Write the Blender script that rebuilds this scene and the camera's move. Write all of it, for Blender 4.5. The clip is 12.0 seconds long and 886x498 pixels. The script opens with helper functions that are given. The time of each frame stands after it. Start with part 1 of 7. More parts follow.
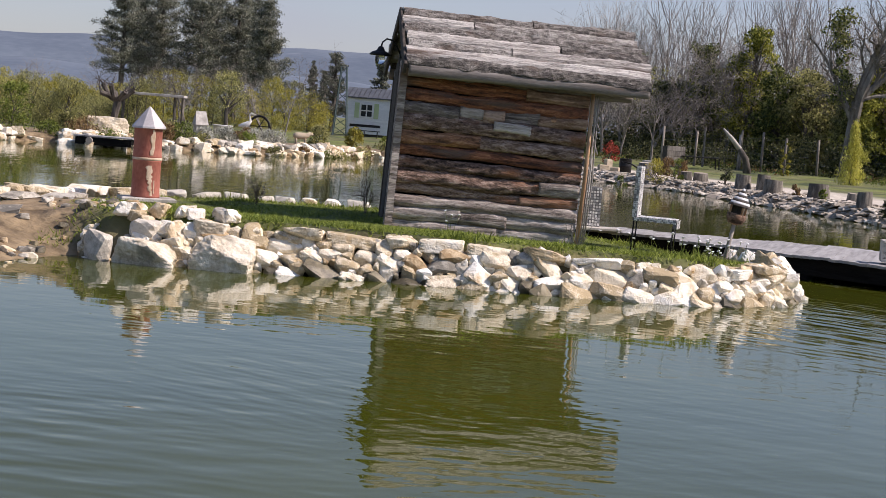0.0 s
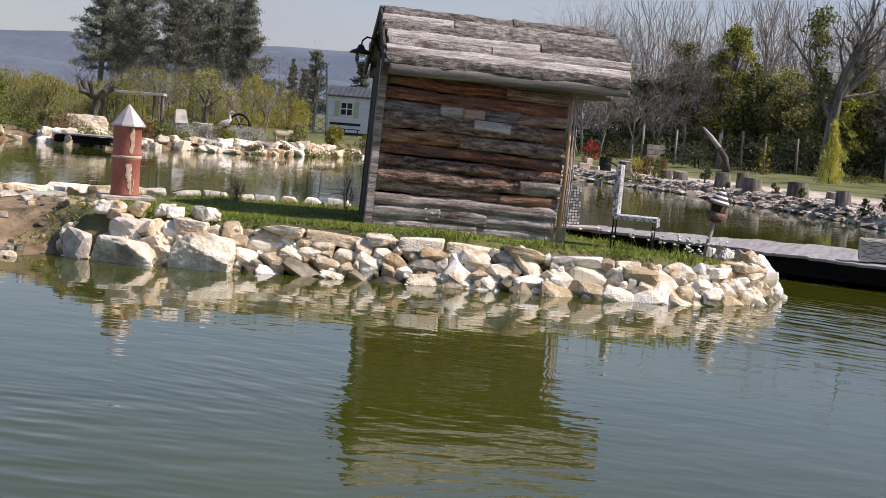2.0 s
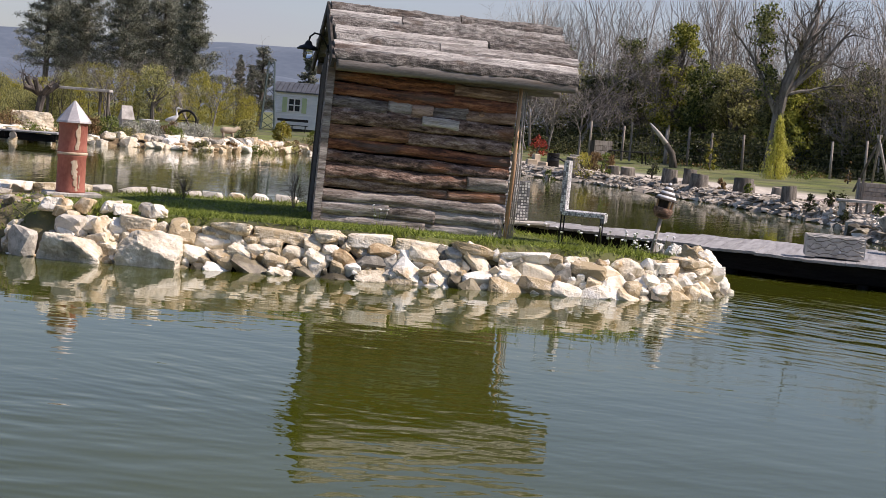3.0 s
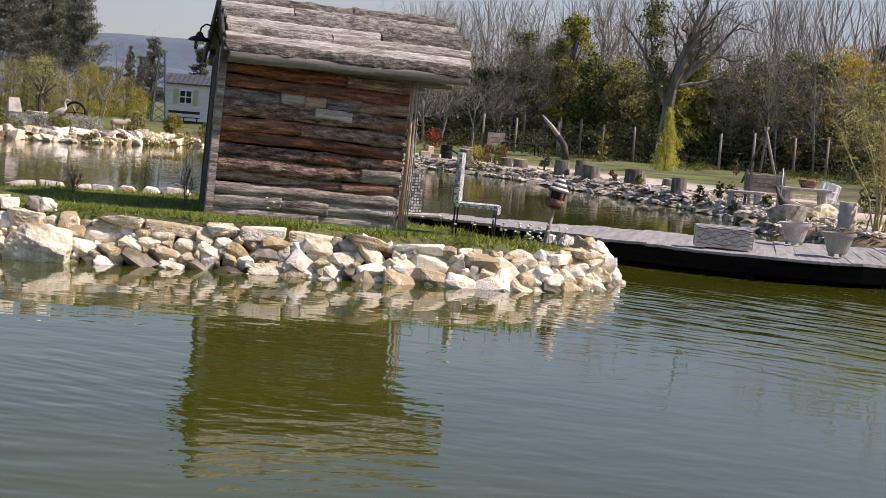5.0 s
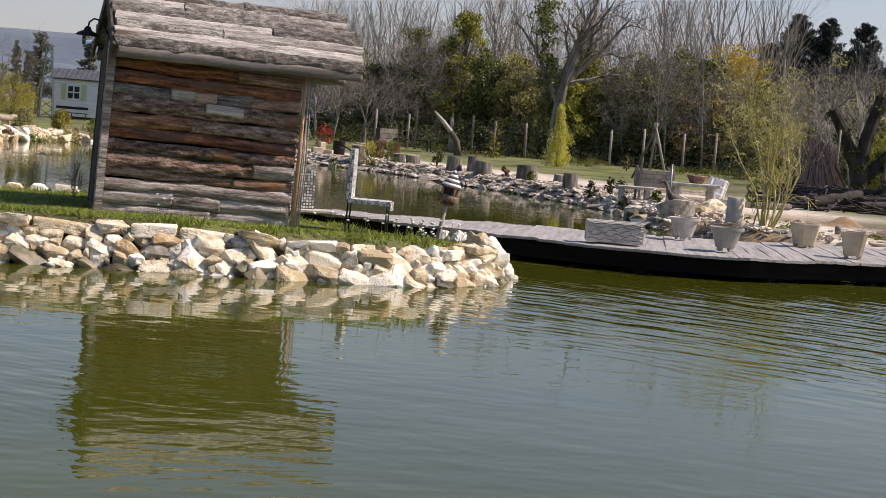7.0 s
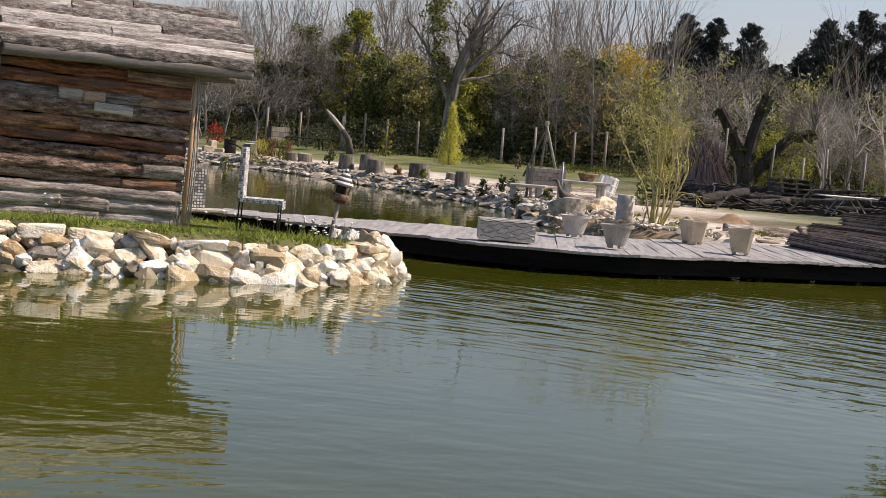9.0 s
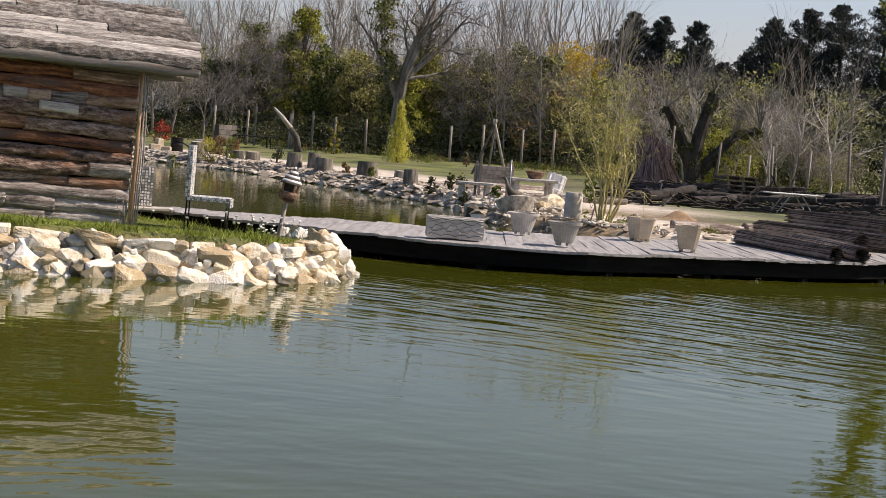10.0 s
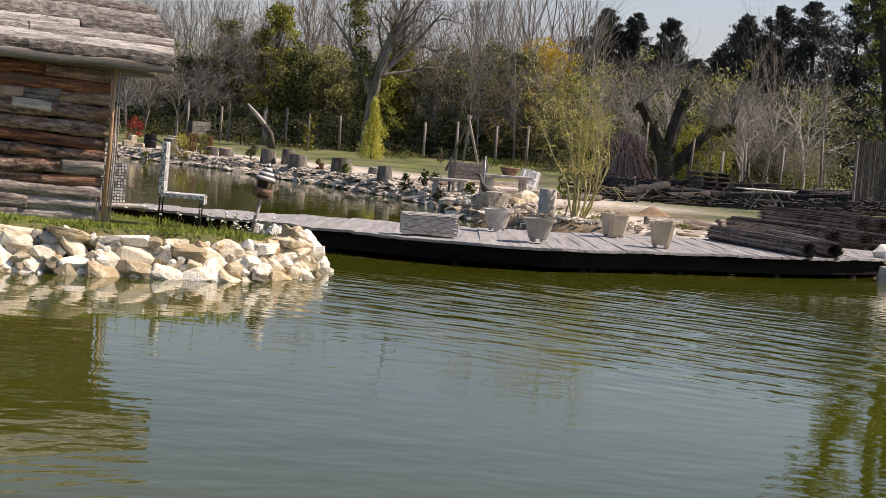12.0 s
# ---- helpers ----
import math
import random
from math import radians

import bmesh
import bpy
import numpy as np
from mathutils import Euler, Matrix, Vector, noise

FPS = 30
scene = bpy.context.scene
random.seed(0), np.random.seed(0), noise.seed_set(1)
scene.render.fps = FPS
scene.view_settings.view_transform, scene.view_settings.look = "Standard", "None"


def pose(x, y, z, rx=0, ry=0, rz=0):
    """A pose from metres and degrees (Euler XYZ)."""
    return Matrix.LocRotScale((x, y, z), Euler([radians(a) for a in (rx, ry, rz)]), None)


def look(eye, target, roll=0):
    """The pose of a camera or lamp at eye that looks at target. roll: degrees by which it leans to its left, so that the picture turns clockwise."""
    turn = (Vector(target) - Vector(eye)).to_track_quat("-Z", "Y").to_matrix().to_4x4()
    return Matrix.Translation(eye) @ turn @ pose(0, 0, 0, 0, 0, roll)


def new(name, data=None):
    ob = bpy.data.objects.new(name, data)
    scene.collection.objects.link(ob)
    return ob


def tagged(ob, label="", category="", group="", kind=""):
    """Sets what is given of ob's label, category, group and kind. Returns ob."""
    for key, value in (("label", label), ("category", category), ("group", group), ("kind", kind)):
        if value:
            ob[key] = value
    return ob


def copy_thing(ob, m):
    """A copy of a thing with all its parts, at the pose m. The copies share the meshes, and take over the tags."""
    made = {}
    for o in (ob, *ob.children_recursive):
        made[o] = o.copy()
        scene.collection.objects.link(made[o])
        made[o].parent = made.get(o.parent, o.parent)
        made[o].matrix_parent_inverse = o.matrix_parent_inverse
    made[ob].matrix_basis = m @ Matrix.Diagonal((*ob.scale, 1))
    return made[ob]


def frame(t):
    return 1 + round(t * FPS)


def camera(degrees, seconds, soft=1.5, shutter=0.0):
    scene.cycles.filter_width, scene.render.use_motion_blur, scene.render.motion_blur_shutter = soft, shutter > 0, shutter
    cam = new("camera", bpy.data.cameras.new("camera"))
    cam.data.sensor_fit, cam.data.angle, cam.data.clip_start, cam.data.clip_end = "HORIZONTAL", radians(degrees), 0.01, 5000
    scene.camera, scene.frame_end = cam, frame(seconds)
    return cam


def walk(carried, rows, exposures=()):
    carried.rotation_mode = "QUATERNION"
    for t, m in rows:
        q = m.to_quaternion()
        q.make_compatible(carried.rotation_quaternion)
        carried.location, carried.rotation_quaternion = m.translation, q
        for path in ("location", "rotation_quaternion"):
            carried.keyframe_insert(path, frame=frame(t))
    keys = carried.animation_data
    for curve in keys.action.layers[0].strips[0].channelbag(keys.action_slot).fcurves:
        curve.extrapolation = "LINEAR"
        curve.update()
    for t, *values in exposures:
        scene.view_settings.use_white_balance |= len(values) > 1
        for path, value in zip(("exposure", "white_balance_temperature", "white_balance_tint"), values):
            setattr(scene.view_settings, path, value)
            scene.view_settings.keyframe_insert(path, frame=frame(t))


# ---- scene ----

EYE = 1.65
cam = camera(31.28, 12.0, soft=0.75)
walk(cam, [
    (0.0, pose(0, 0, EYE, 85.528, -4.586, 0.358)),
    (0.5, pose(0, 0, EYE, 85.522, -4.658, 0.262)),
    (1.0, pose(0, 0, EYE, 85.507, -4.607, 0.264)),
    (1.5, pose(0, 0, EYE, 85.534, -4.587, -0.041)),
    (2.0, pose(0, 0, EYE, 85.526, -4.648, -0.360)),
    (2.5, pose(0, 0, EYE, 85.524, -4.656, -1.024)),
    (3.0, pose(0, 0, EYE, 85.539, -4.603, -2.240)),
    (3.5, pose(0, 0, EYE, 85.612, -4.646, -3.661)),
    (5.5, pose(0, 0, EYE, 85.550, -4.628, -6.950)),
    (6.0, pose(0, 0, EYE, 85.617, -4.701, -8.061)),
    (6.5, pose(0, 0, EYE, 85.690, -4.668, -9.046)),
    (8.5, pose(0, 0, EYE, 85.884, -4.611, -12.938)),
    (9.0, pose(0, 0, EYE, 85.986, -4.596, -13.907)),
    (9.5, pose(0, 0, EYE, 86.004, -4.558, -14.829)),
    (10.0, pose(0, 0, EYE, 86.057, -4.538, -15.782)),
    (10.5, pose(0, 0, EYE, 86.034, -4.537, -16.341)),
    (11.0, pose(0, 0, EYE, 85.985, -4.536, -16.524)),
    (11.5, pose(0, 0, EYE, 86.002, -4.544, -16.644)),
    (12.0, pose(0, 0, EYE, 86.002, -4.509, -16.721)),
], exposures=[(0.0, 0.10, 6500, 24), (6.0, 0.14, 6900, 23), (12.0, 0.22, 7230, 22)])

# ---- sky and sun ----
SUN_ELEVATION, SUN_AZIMUTH = 46.0, 97.0      # azimuth: degrees clockwise from +y
world = bpy.data.worlds.new("sky")
scene.world = world
world.use_nodes = True
wn, wl = world.node_tree.nodes, world.node_tree.links
sky = wn.new("ShaderNodeTexSky")
sky.sky_type, sky.sun_disc = "NISHITA", False
sky.sun_elevation, sky.sun_rotation = radians(SUN_ELEVATION), radians(SUN_AZIMUTH)
sky.air_density, sky.dust_density, sky.ozone_density = 1.0, 0.7, 3.0
back = wn["Background"]
back.inputs["Strength"].default_value = 0.108
veil, veil_r, veil_m = wn.new("ShaderNodeTexNoise"), wn.new("ShaderNodeMapRange"), wn.new("ShaderNodeMapping")
veil_c = wn.new("ShaderNodeTexCoord")
veil_m.inputs["Scale"].default_value = (2.0, 2.0, 7.0)
wl.new(veil_c.outputs["Generated"], veil_m.inputs["Vector"])
wl.new(veil_m.outputs[0], veil.inputs["Vector"])
veil.inputs["Scale"].default_value, veil.inputs["Detail"].default_value = 2.2, 5.0
veil_r.inputs["From Min"].default_value, veil_r.inputs["From Max"].default_value = 0.42, 0.72
veil_r.inputs["To Min"].default_value, veil_r.inputs["To Max"].default_value = 0.35, 0.75
wl.new(veil.outputs["Fac"], veil_r.inputs["Value"])
veil_x = wn.new("ShaderNodeMix")
veil_x.data_type = "RGBA"
veil_x.inputs["B"].default_value = (3.7, 4.0, 4.6, 1)
veil_s, veil_f, veil_k = wn.new("ShaderNodeSeparateXYZ"), wn.new("ShaderNodeMapRange"), wn.new("ShaderNodeMath")
wl.new(veil_c.outputs["Generated"], veil_s.inputs[0])
wl.new(veil_s.outputs["Z"], veil_f.inputs["Value"])
veil_f.inputs["From Min"].default_value, veil_f.inputs["From Max"].default_value = 0.06, 0.15
veil_f.inputs["To Min"].default_value, veil_f.inputs["To Max"].default_value = 1.0, 0.0
veil_k.operation = "MULTIPLY"
wl.new(veil_r.outputs[0], veil_k.inputs[0])
wl.new(veil_f.outputs[0], veil_k.inputs[1])
wl.new(veil_k.outputs[0], veil_x.inputs["Factor"])
wl.new(sky.outputs["Color"], veil_x.inputs["A"])
wl.new(veil_x.outputs["Result"], back.inputs["Color"])
sun = new("sun", bpy.data.lights.new("sun", "SUN"))
sun.data.energy, sun.data.angle, sun.data.color = 5.0, radians(0.6), (1.0, 0.93, 0.82)
_e, _a = radians(SUN_ELEVATION), radians(SUN_AZIMUTH)
SUN_DIR = Vector((math.sin(_a) * math.cos(_e), math.cos(_a) * math.cos(_e), math.sin(_e)))
sun.matrix_world = look(SUN_DIR * 50, (0, 0, 0))

rng = np.random.default_rng(7)


# ---- materials ----
def material(name, ramp, scale=4.0, rough=0.8, bump=0.3, stretch=(1, 1, 1), detail=6.0, fine=12.0,
             per_object=0.0, per_island=0.0, metallic=0.0, coords="Object", dirt=None, spec=0.4, translucent=0.0, distance=0.02):
    """Two scales of noise over a colour ramp, with relief; per_object and per_island vary the brightness piece by piece."""
    m = bpy.data.materials.new(name)
    m.use_nodes = True
    n, l = m.node_tree.nodes, m.node_tree.links
    bsdf = n["Principled BSDF"]
    tc, mp = n.new("ShaderNodeTexCoord"), n.new("ShaderNodeMapping")
    mp.inputs["Scale"].default_value = stretch
    l.new(n.new("ShaderNodeNewGeometry").outputs["Position"] if coords == "World" else tc.outputs[coords], mp.inputs["Vector"])
    vec = mp.outputs["Vector"]
    info = n.new("ShaderNodeObjectInfo")
    shift = n.new("ShaderNodeVectorMath")
    shift.operation = "MULTIPLY_ADD"
    rv = n.new("ShaderNodeCombineXYZ")
    for s in "XYZ":
        l.new(info.outputs["Random"], rv.inputs[s])
    shift.inputs[1].default_value = (37.0, 61.0, 23.0)
    l.new(rv.outputs[0], shift.inputs[0])
    l.new(vec, shift.inputs[2])
    big, small = n.new("ShaderNodeTexNoise"), n.new("ShaderNodeTexNoise")
    for node, s, d in ((big, scale, detail), (small, scale * fine, 4.0)):
        node.inputs["Scale"].default_value, node.inputs["Detail"].default_value = s, d
        l.new(shift.outputs[0], node.inputs["Vector"])
    mix = n.new("ShaderNodeMath")
    mix.operation = "MULTIPLY_ADD"
    mix.inputs[1].default_value = 0.35
    l.new(small.outputs["Fac"], mix.inputs[0])
    scl = n.new("ShaderNodeMath")
    scl.operation = "MULTIPLY"
    scl.inputs[1].default_value = 0.65
    l.new(big.outputs["Fac"], scl.inputs[0])
    l.new(scl.outputs[0], mix.inputs[2])
    value = mix.outputs[0]
    for amount, socket in ((per_object, info.outputs["Random"]), (per_island, n.new("ShaderNodeNewGeometry").outputs["Random Per Island"])):
        if amount:
            add = n.new("ShaderNodeMath")
            add.operation = "MULTIPLY_ADD"
            add.inputs[1].default_value = amount
            l.new(socket, add.inputs[0])
            sub = n.new("ShaderNodeMath")
            sub.inputs[1].default_value = -amount / 2
            l.new(value, sub.inputs[0])
            l.new(sub.outputs[0], add.inputs[2])
            value = add.outputs[0]
    cr = n.new("ShaderNodeValToRGB")
    while len(cr.color_ramp.elements) < len(ramp):
        cr.color_ramp.elements.new(0.5)
    for el, (p, c) in zip(cr.color_ramp.elements, ramp):
        el.position, el.color = 0.5 + (p - 0.5) * 0.58, (*c, 1)
    l.new(value, cr.inputs[0])
    colour = cr.outputs["Color"]
    if dirt:
        c2, s2, lo, hi = dirt
        dn = n.new("ShaderNodeTexNoise")
        dn.inputs["Scale"].default_value, dn.inputs["Detail"].default_value = s2, 5.0
        l.new(shift.outputs[0], dn.inputs["Vector"])
        dr = n.new("ShaderNodeMapRange")
        dr.inputs["From Min"].default_value, dr.inputs["From Max"].default_value = lo, hi
        l.new(dn.outputs["Fac"], dr.inputs["Value"])
        mx = n.new("ShaderNodeMix")
        mx.data_type = "RGBA"
        l.new(dr.outputs[0], mx.inputs["Factor"])
        l.new(colour, mx.inputs["A"])
        mx.inputs["B"].default_value = (*c2, 1)
        colour = mx.outputs["Result"]
    l.new(colour, bsdf.inputs["Base Color"])
    bsdf.inputs["Roughness"].default_value, bsdf.inputs["Metallic"].default_value = rough, metallic
    bsdf.inputs["Specular IOR Level"].default_value = spec
    if bump:
        bp = n.new("ShaderNodeBump")
        bp.inputs["Strength"].default_value, bp.inputs["Distance"].default_value = bump, distance
        l.new(mix.outputs[0], bp.inputs["Height"])
        l.new(bp.outputs[0], bsdf.inputs["Normal"])
    if translucent:
        tr, ms = n.new("ShaderNodeBsdfTranslucent"), n.new("ShaderNodeMixShader")
        l.new(colour, tr.inputs["Color"])
        ms.inputs[0].default_value = translucent
        l.new(bsdf.outputs[0], ms.inputs[1])
        l.new(tr.outputs[0], ms.inputs[2])
        l.new(ms.outputs[0], n["Material Output"].inputs["Surface"])
    return m


def two(a, b, lo=0.3, hi=0.7):
    return [(lo, a), (hi, b)]


M_STONE = material("limestone", [(0.15, (0.44, 0.35, 0.21)), (0.5, (0.82, 0.74, 0.57)), (0.85, (0.92, 0.89, 0.79))], 11.0, 0.9, 0.9, fine=5.0, coords="World", per_object=0.5,
                   dirt=((0.58, 0.43, 0.24), 5.0, 0.56, 0.72), distance=0.04)
M_STONE_OCHRE = material("ochre_limestone", [(0.2, (0.36, 0.25, 0.13)), (0.5, (0.66, 0.53, 0.34)), (0.8, (0.82, 0.73, 0.55))], 9.0, 0.9, 0.6, fine=5.0, coords="World", per_object=0.4, distance=0.03)
M_STONE_BOULDER = material("lichened_boulder", [(0.2, (0.26, 0.21, 0.13)), (0.5, (0.58, 0.50, 0.36)), (0.8, (0.80, 0.74, 0.60))], 5.0, 0.92, 0.8, fine=6.0, coords="World", per_object=0.2,
                           dirt=((0.27, 0.25, 0.19), 2.6, 0.56, 0.68), distance=0.05)
# earth colour darkened to stand for shade between the wall stones
M_EARTH = material("gap_shade_earth", two((0.02, 0.016, 0.011), (0.075, 0.06, 0.04)), 6.0, 0.95, 0.6)
M_STONE_GREY = material("grey_limestone", [(0.25, (0.20, 0.185, 0.15)), (0.5, (0.42, 0.39, 0.32)), (0.75, (0.60, 0.56, 0.47))], 9.0, 0.9, 0.6, fine=5.0, coords="World", per_object=0.3, distance=0.03)
M_STONE_WET = material("wet_stone", two((0.08, 0.07, 0.045), (0.27, 0.23, 0.14)), 9.0, 0.45, 0.5, coords="World", per_object=0.3)
M_SLATE = material("shore_slabs", [(0.2, (0.32, 0.28, 0.22)), (0.55, (0.64, 0.58, 0.48)), (0.8, (0.82, 0.77, 0.66))], 1.2, 0.9, 0.5, per_island=0.35, per_object=0.35)
M_LOG_RED = material("red_brown_log", [(0.25, (0.06, 0.027, 0.02)), (0.5, (0.30, 0.115, 0.058)), (0.75, (0.60, 0.30, 0.15))], 6.0, 0.85, 1.0, (0.5, 4.0, 4.0),
                     per_object=0.12, dirt=((0.15, 0.105, 0.085), 1.6, 0.50, 0.62), distance=0.06, fine=6.0)
M_LOG_ORANGE = material("orange_brown_log", [(0.25, (0.09, 0.045, 0.028)), (0.5, (0.38, 0.19, 0.10)), (0.75, (0.70, 0.45, 0.27))], 6.0, 0.85, 1.0, (0.5, 4.0, 4.0),
                        per_object=0.1, dirt=((0.20, 0.13, 0.10), 1.8, 0.52, 0.64), distance=0.06, fine=6.0)
M_LOG_BROWN = material("brown_log", [(0.2, (0.06, 0.04, 0.03)), (0.5, (0.29, 0.18, 0.12)), (0.8, (0.60, 0.43, 0.32))], 6.0, 0.88, 1.0, (0.5, 4.0, 4.0),
                       per_object=0.15, dirt=((0.34, 0.14, 0.06), 1.7, 0.55, 0.68), distance=0.06, fine=6.0)
M_LOG_BARK = material("dark_bark_log", [(0.25, (0.04, 0.026, 0.021)), (0.5, (0.25, 0.165, 0.125)), (0.75, (0.58, 0.45, 0.37))], 9.0, 0.92, 1.0, (0.7, 2.4, 2.4),
                      per_object=0.15, dirt=((0.32, 0.15, 0.08), 2.2, 0.56, 0.70), distance=0.09, fine=5.0)
M_LOG_GREY = material("grey_weathered_log", [(0.25, (0.075, 0.06, 0.05)), (0.5, (0.28, 0.24, 0.21)), (0.75, (0.58, 0.52, 0.46))], 6.0, 0.9, 1.0, (0.4, 4.0, 4.0),
                      per_object=0.15, dirt=((0.19, 0.14, 0.11), 1.6, 0.52, 0.66), distance=0.05, fine=6.0)
M_LOG_PALE = material("pale_barkless_log", [(0.25, (0.13, 0.11, 0.095)), (0.5, (0.38, 0.34, 0.305)), (0.75, (0.64, 0.59, 0.53))], 6.0, 0.88, 0.9, (0.4, 4.0, 4.0),
                      per_object=0.12, dirt=((0.26, 0.20, 0.16), 1.6, 0.56, 0.70), distance=0.04, fine=6.0)
M_EAVE = material("smooth_grey_eave_log", [(0.2, (0.10, 0.088, 0.077)), (0.5, (0.20, 0.18, 0.16)), (0.8, (0.32, 0.295, 0.265))], 4.0, 0.85, 0.5, (0.3, 4.0, 4.0), dirt=((0.26, 0.165, 0.09), 1.2, 0.58, 0.75))
M_ROOF = material("bark_roof_slab", [(0.25, (0.075, 0.068, 0.06)), (0.5, (0.23, 0.21, 0.185)), (0.75, (0.45, 0.425, 0.38))], 10.0, 0.92, 1.0, (1.1, 2.2, 2.2),
                  per_object=0.2, dirt=((0.15, 0.115, 0.09), 2.6, 0.56, 0.70), distance=0.06, fine=5.0)
M_ROOF_PALE = material("pale_barkless_roof_slab", [(0.2, (0.22, 0.20, 0.175)), (0.5, (0.44, 0.41, 0.37)), (0.8, (0.68, 0.65, 0.59))], 6.0, 0.9, 1.0, (0.6, 3.0, 3.0),
                       per_object=0.12, dirt=((0.17, 0.13, 0.105), 2.0, 0.57, 0.68), distance=0.05, fine=6.0)
M_BOARD_DARK = material("dark_board", two((0.03, 0.026, 0.022), (0.10, 0.085, 0.07)), 4.0, 0.9, 0.6, (3, 3, 0.4))
# scrap timber made near-black: the heap's shade is in its colour
M_SCRAP = material("shade_dark_scrap_timber", two((0.010, 0.009, 0.008), (0.055, 0.048, 0.042)), 4.0, 0.9, 0.5)
M_POLE = material("peeled_pole", two((0.30, 0.16, 0.075), (0.62, 0.42, 0.25)), 5.0, 0.7, 0.4, (3, 3, 0.3))
M_DECK = material("grey_deck_board", [(0.2, (0.19, 0.187, 0.18)), (0.5, (0.31, 0.305, 0.295)), (0.8, (0.41, 0.405, 0.395))], 4.0, 0.85, 0.5, (3.0, 0.35, 3.0), per_object=0.10)
# near-black colour carries the shade under the decks
M_BEAM = material("shade_dark_beam", two((0.004, 0.004, 0.004), (0.014, 0.013, 0.012)), 3.0, 0.8, 0.5, (0.4, 3, 3), spec=0.08)
M_TERRA = material("terracotta", two((0.30, 0.095, 0.065), (0.47, 0.18, 0.125)), 3.0, 0.75, 0.25, (1, 1, 0.5), dirt=((0.36, 0.17, 0.12), 2.2, 0.5, 0.75))
M_PALE = material("pale_flaked_clay", two((0.5, 0.36, 0.24), (0.68, 0.56, 0.42)), 9.0, 0.85, 0.4)
M_CAP = material("zinc_sheet", two((0.42, 0.40, 0.40), (0.6, 0.58, 0.57)), 3.0, 0.55, 0.25, metallic=0.25)
M_IRON = material("black_iron", two((0.008, 0.008, 0.009), (0.025, 0.024, 0.024)), 12.0, 0.5, 0.2, metallic=0.5)
M_WHITE_TILE = material("mosaic_pieces", [(0.2, (0.25, 0.25, 0.25)), (0.45, (0.70, 0.69, 0.65)), (0.8, (0.86, 0.85, 0.81))], 3.0, 0.35, 0.1, per_island=0.7)
M_GROUT = material("dark_grout", two((0.14, 0.14, 0.14), (0.22, 0.22, 0.22)), 20.0, 0.9, 0.4)
M_CONCRETE = material("old_concrete", two((0.36, 0.34, 0.30), (0.60, 0.57, 0.51)), 5.0, 0.92, 0.45, dirt=((0.20, 0.185, 0.16), 1.8, 0.55, 0.75))
M_SANDPOT = material("sand_coloured_pot", two((0.40, 0.32, 0.22), (0.58, 0.49, 0.36)), 4.0, 0.85, 0.25, dirt=((0.24, 0.19, 0.14), 2.0, 0.55, 0.75))
M_PLASTIC = material("grey_plastic_pot", two((0.24, 0.23, 0.20), (0.38, 0.365, 0.32)), 4.0, 0.6, 0.12)
M_POST = material("weathered_post", two((0.16, 0.14, 0.115), (0.36, 0.32, 0.27)), 4.0, 0.9, 0.4, (3, 3, 0.4), per_object=0.2)
M_STUMP = material("grey_stump", two((0.09, 0.08, 0.065), (0.30, 0.27, 0.22)), 5.0, 0.92, 0.8, (2.5, 2.5, 0.5), per_object=0.2)
M_CUT = material("cut_wood", two((0.30, 0.25, 0.19), (0.46, 0.40, 0.31)), 5.0, 0.85, 0.3, per_object=0.2)
M_BRUSH = material("brushwood", [(0.25, (0.035, 0.027, 0.023)), (0.5, (0.11, 0.085, 0.072)), (0.8, (0.32, 0.265, 0.23))], 5.0, 0.9, 0.3, per_island=0.6)
M_BARK = material("tree_bark", two((0.05, 0.042, 0.034), (0.17, 0.15, 0.125)), 3.0, 0.95, 0.6, (2, 2, 0.5))
M_BARK_DARK = material("dark_bark", two((0.018, 0.015, 0.012), (0.075, 0.063, 0.05)), 3.0, 0.95, 0.6, (2, 2, 0.5))
M_BARK_GREY = material("grey_bark", two((0.09, 0.08, 0.068), (0.29, 0.265, 0.23)), 2.0, 0.95, 0.6, (2, 2, 0.4))
M_BRUSH_RED = material("purplish_brushwood", two((0.11, 0.085, 0.076), (0.36, 0.285, 0.26)), 5.0, 0.9, 0.3, per_island=0.6)
M_REED = material("weathered_reed_mat", two((0.085, 0.072, 0.060), (0.26, 0.225, 0.19)), 5.0, 0.9, 0.3, per_island=0.4)
M_BARK_PALE = material("pale_bark", two((0.24, 0.22, 0.19), (0.55, 0.51, 0.455)), 3.0, 0.95, 0.5, (2, 2, 0.5), per_object=0.25)
M_POPLAR = material("poplar_bark", two((0.19, 0.165, 0.135), (0.46, 0.42, 0.365)), 1.0, 0.95, 0.0, per_object=0.3)
M_TWIG_WHITE = material("pale_bare_branches", two((0.30, 0.275, 0.245), (0.58, 0.54, 0.49)), 1.0, 0.95, 0.0, per_object=0.2)
M_TWIG = material("bare_twigs", two((0.13, 0.115, 0.10), (0.32, 0.29, 0.255)), 1.0, 0.95, 0.0, per_object=0.25)
M_DEAD = material("barkless_wood", two((0.30, 0.275, 0.245), (0.52, 0.485, 0.44)), 4.0, 0.85, 0.4)


def leaf(name, a, b, translucent=0.35):
    return material(name, two(a, b, 0.2, 0.8), 0.8, 0.6, 0.0, per_island=0.5, per_object=0.2, translucent=translucent, spec=0.25)


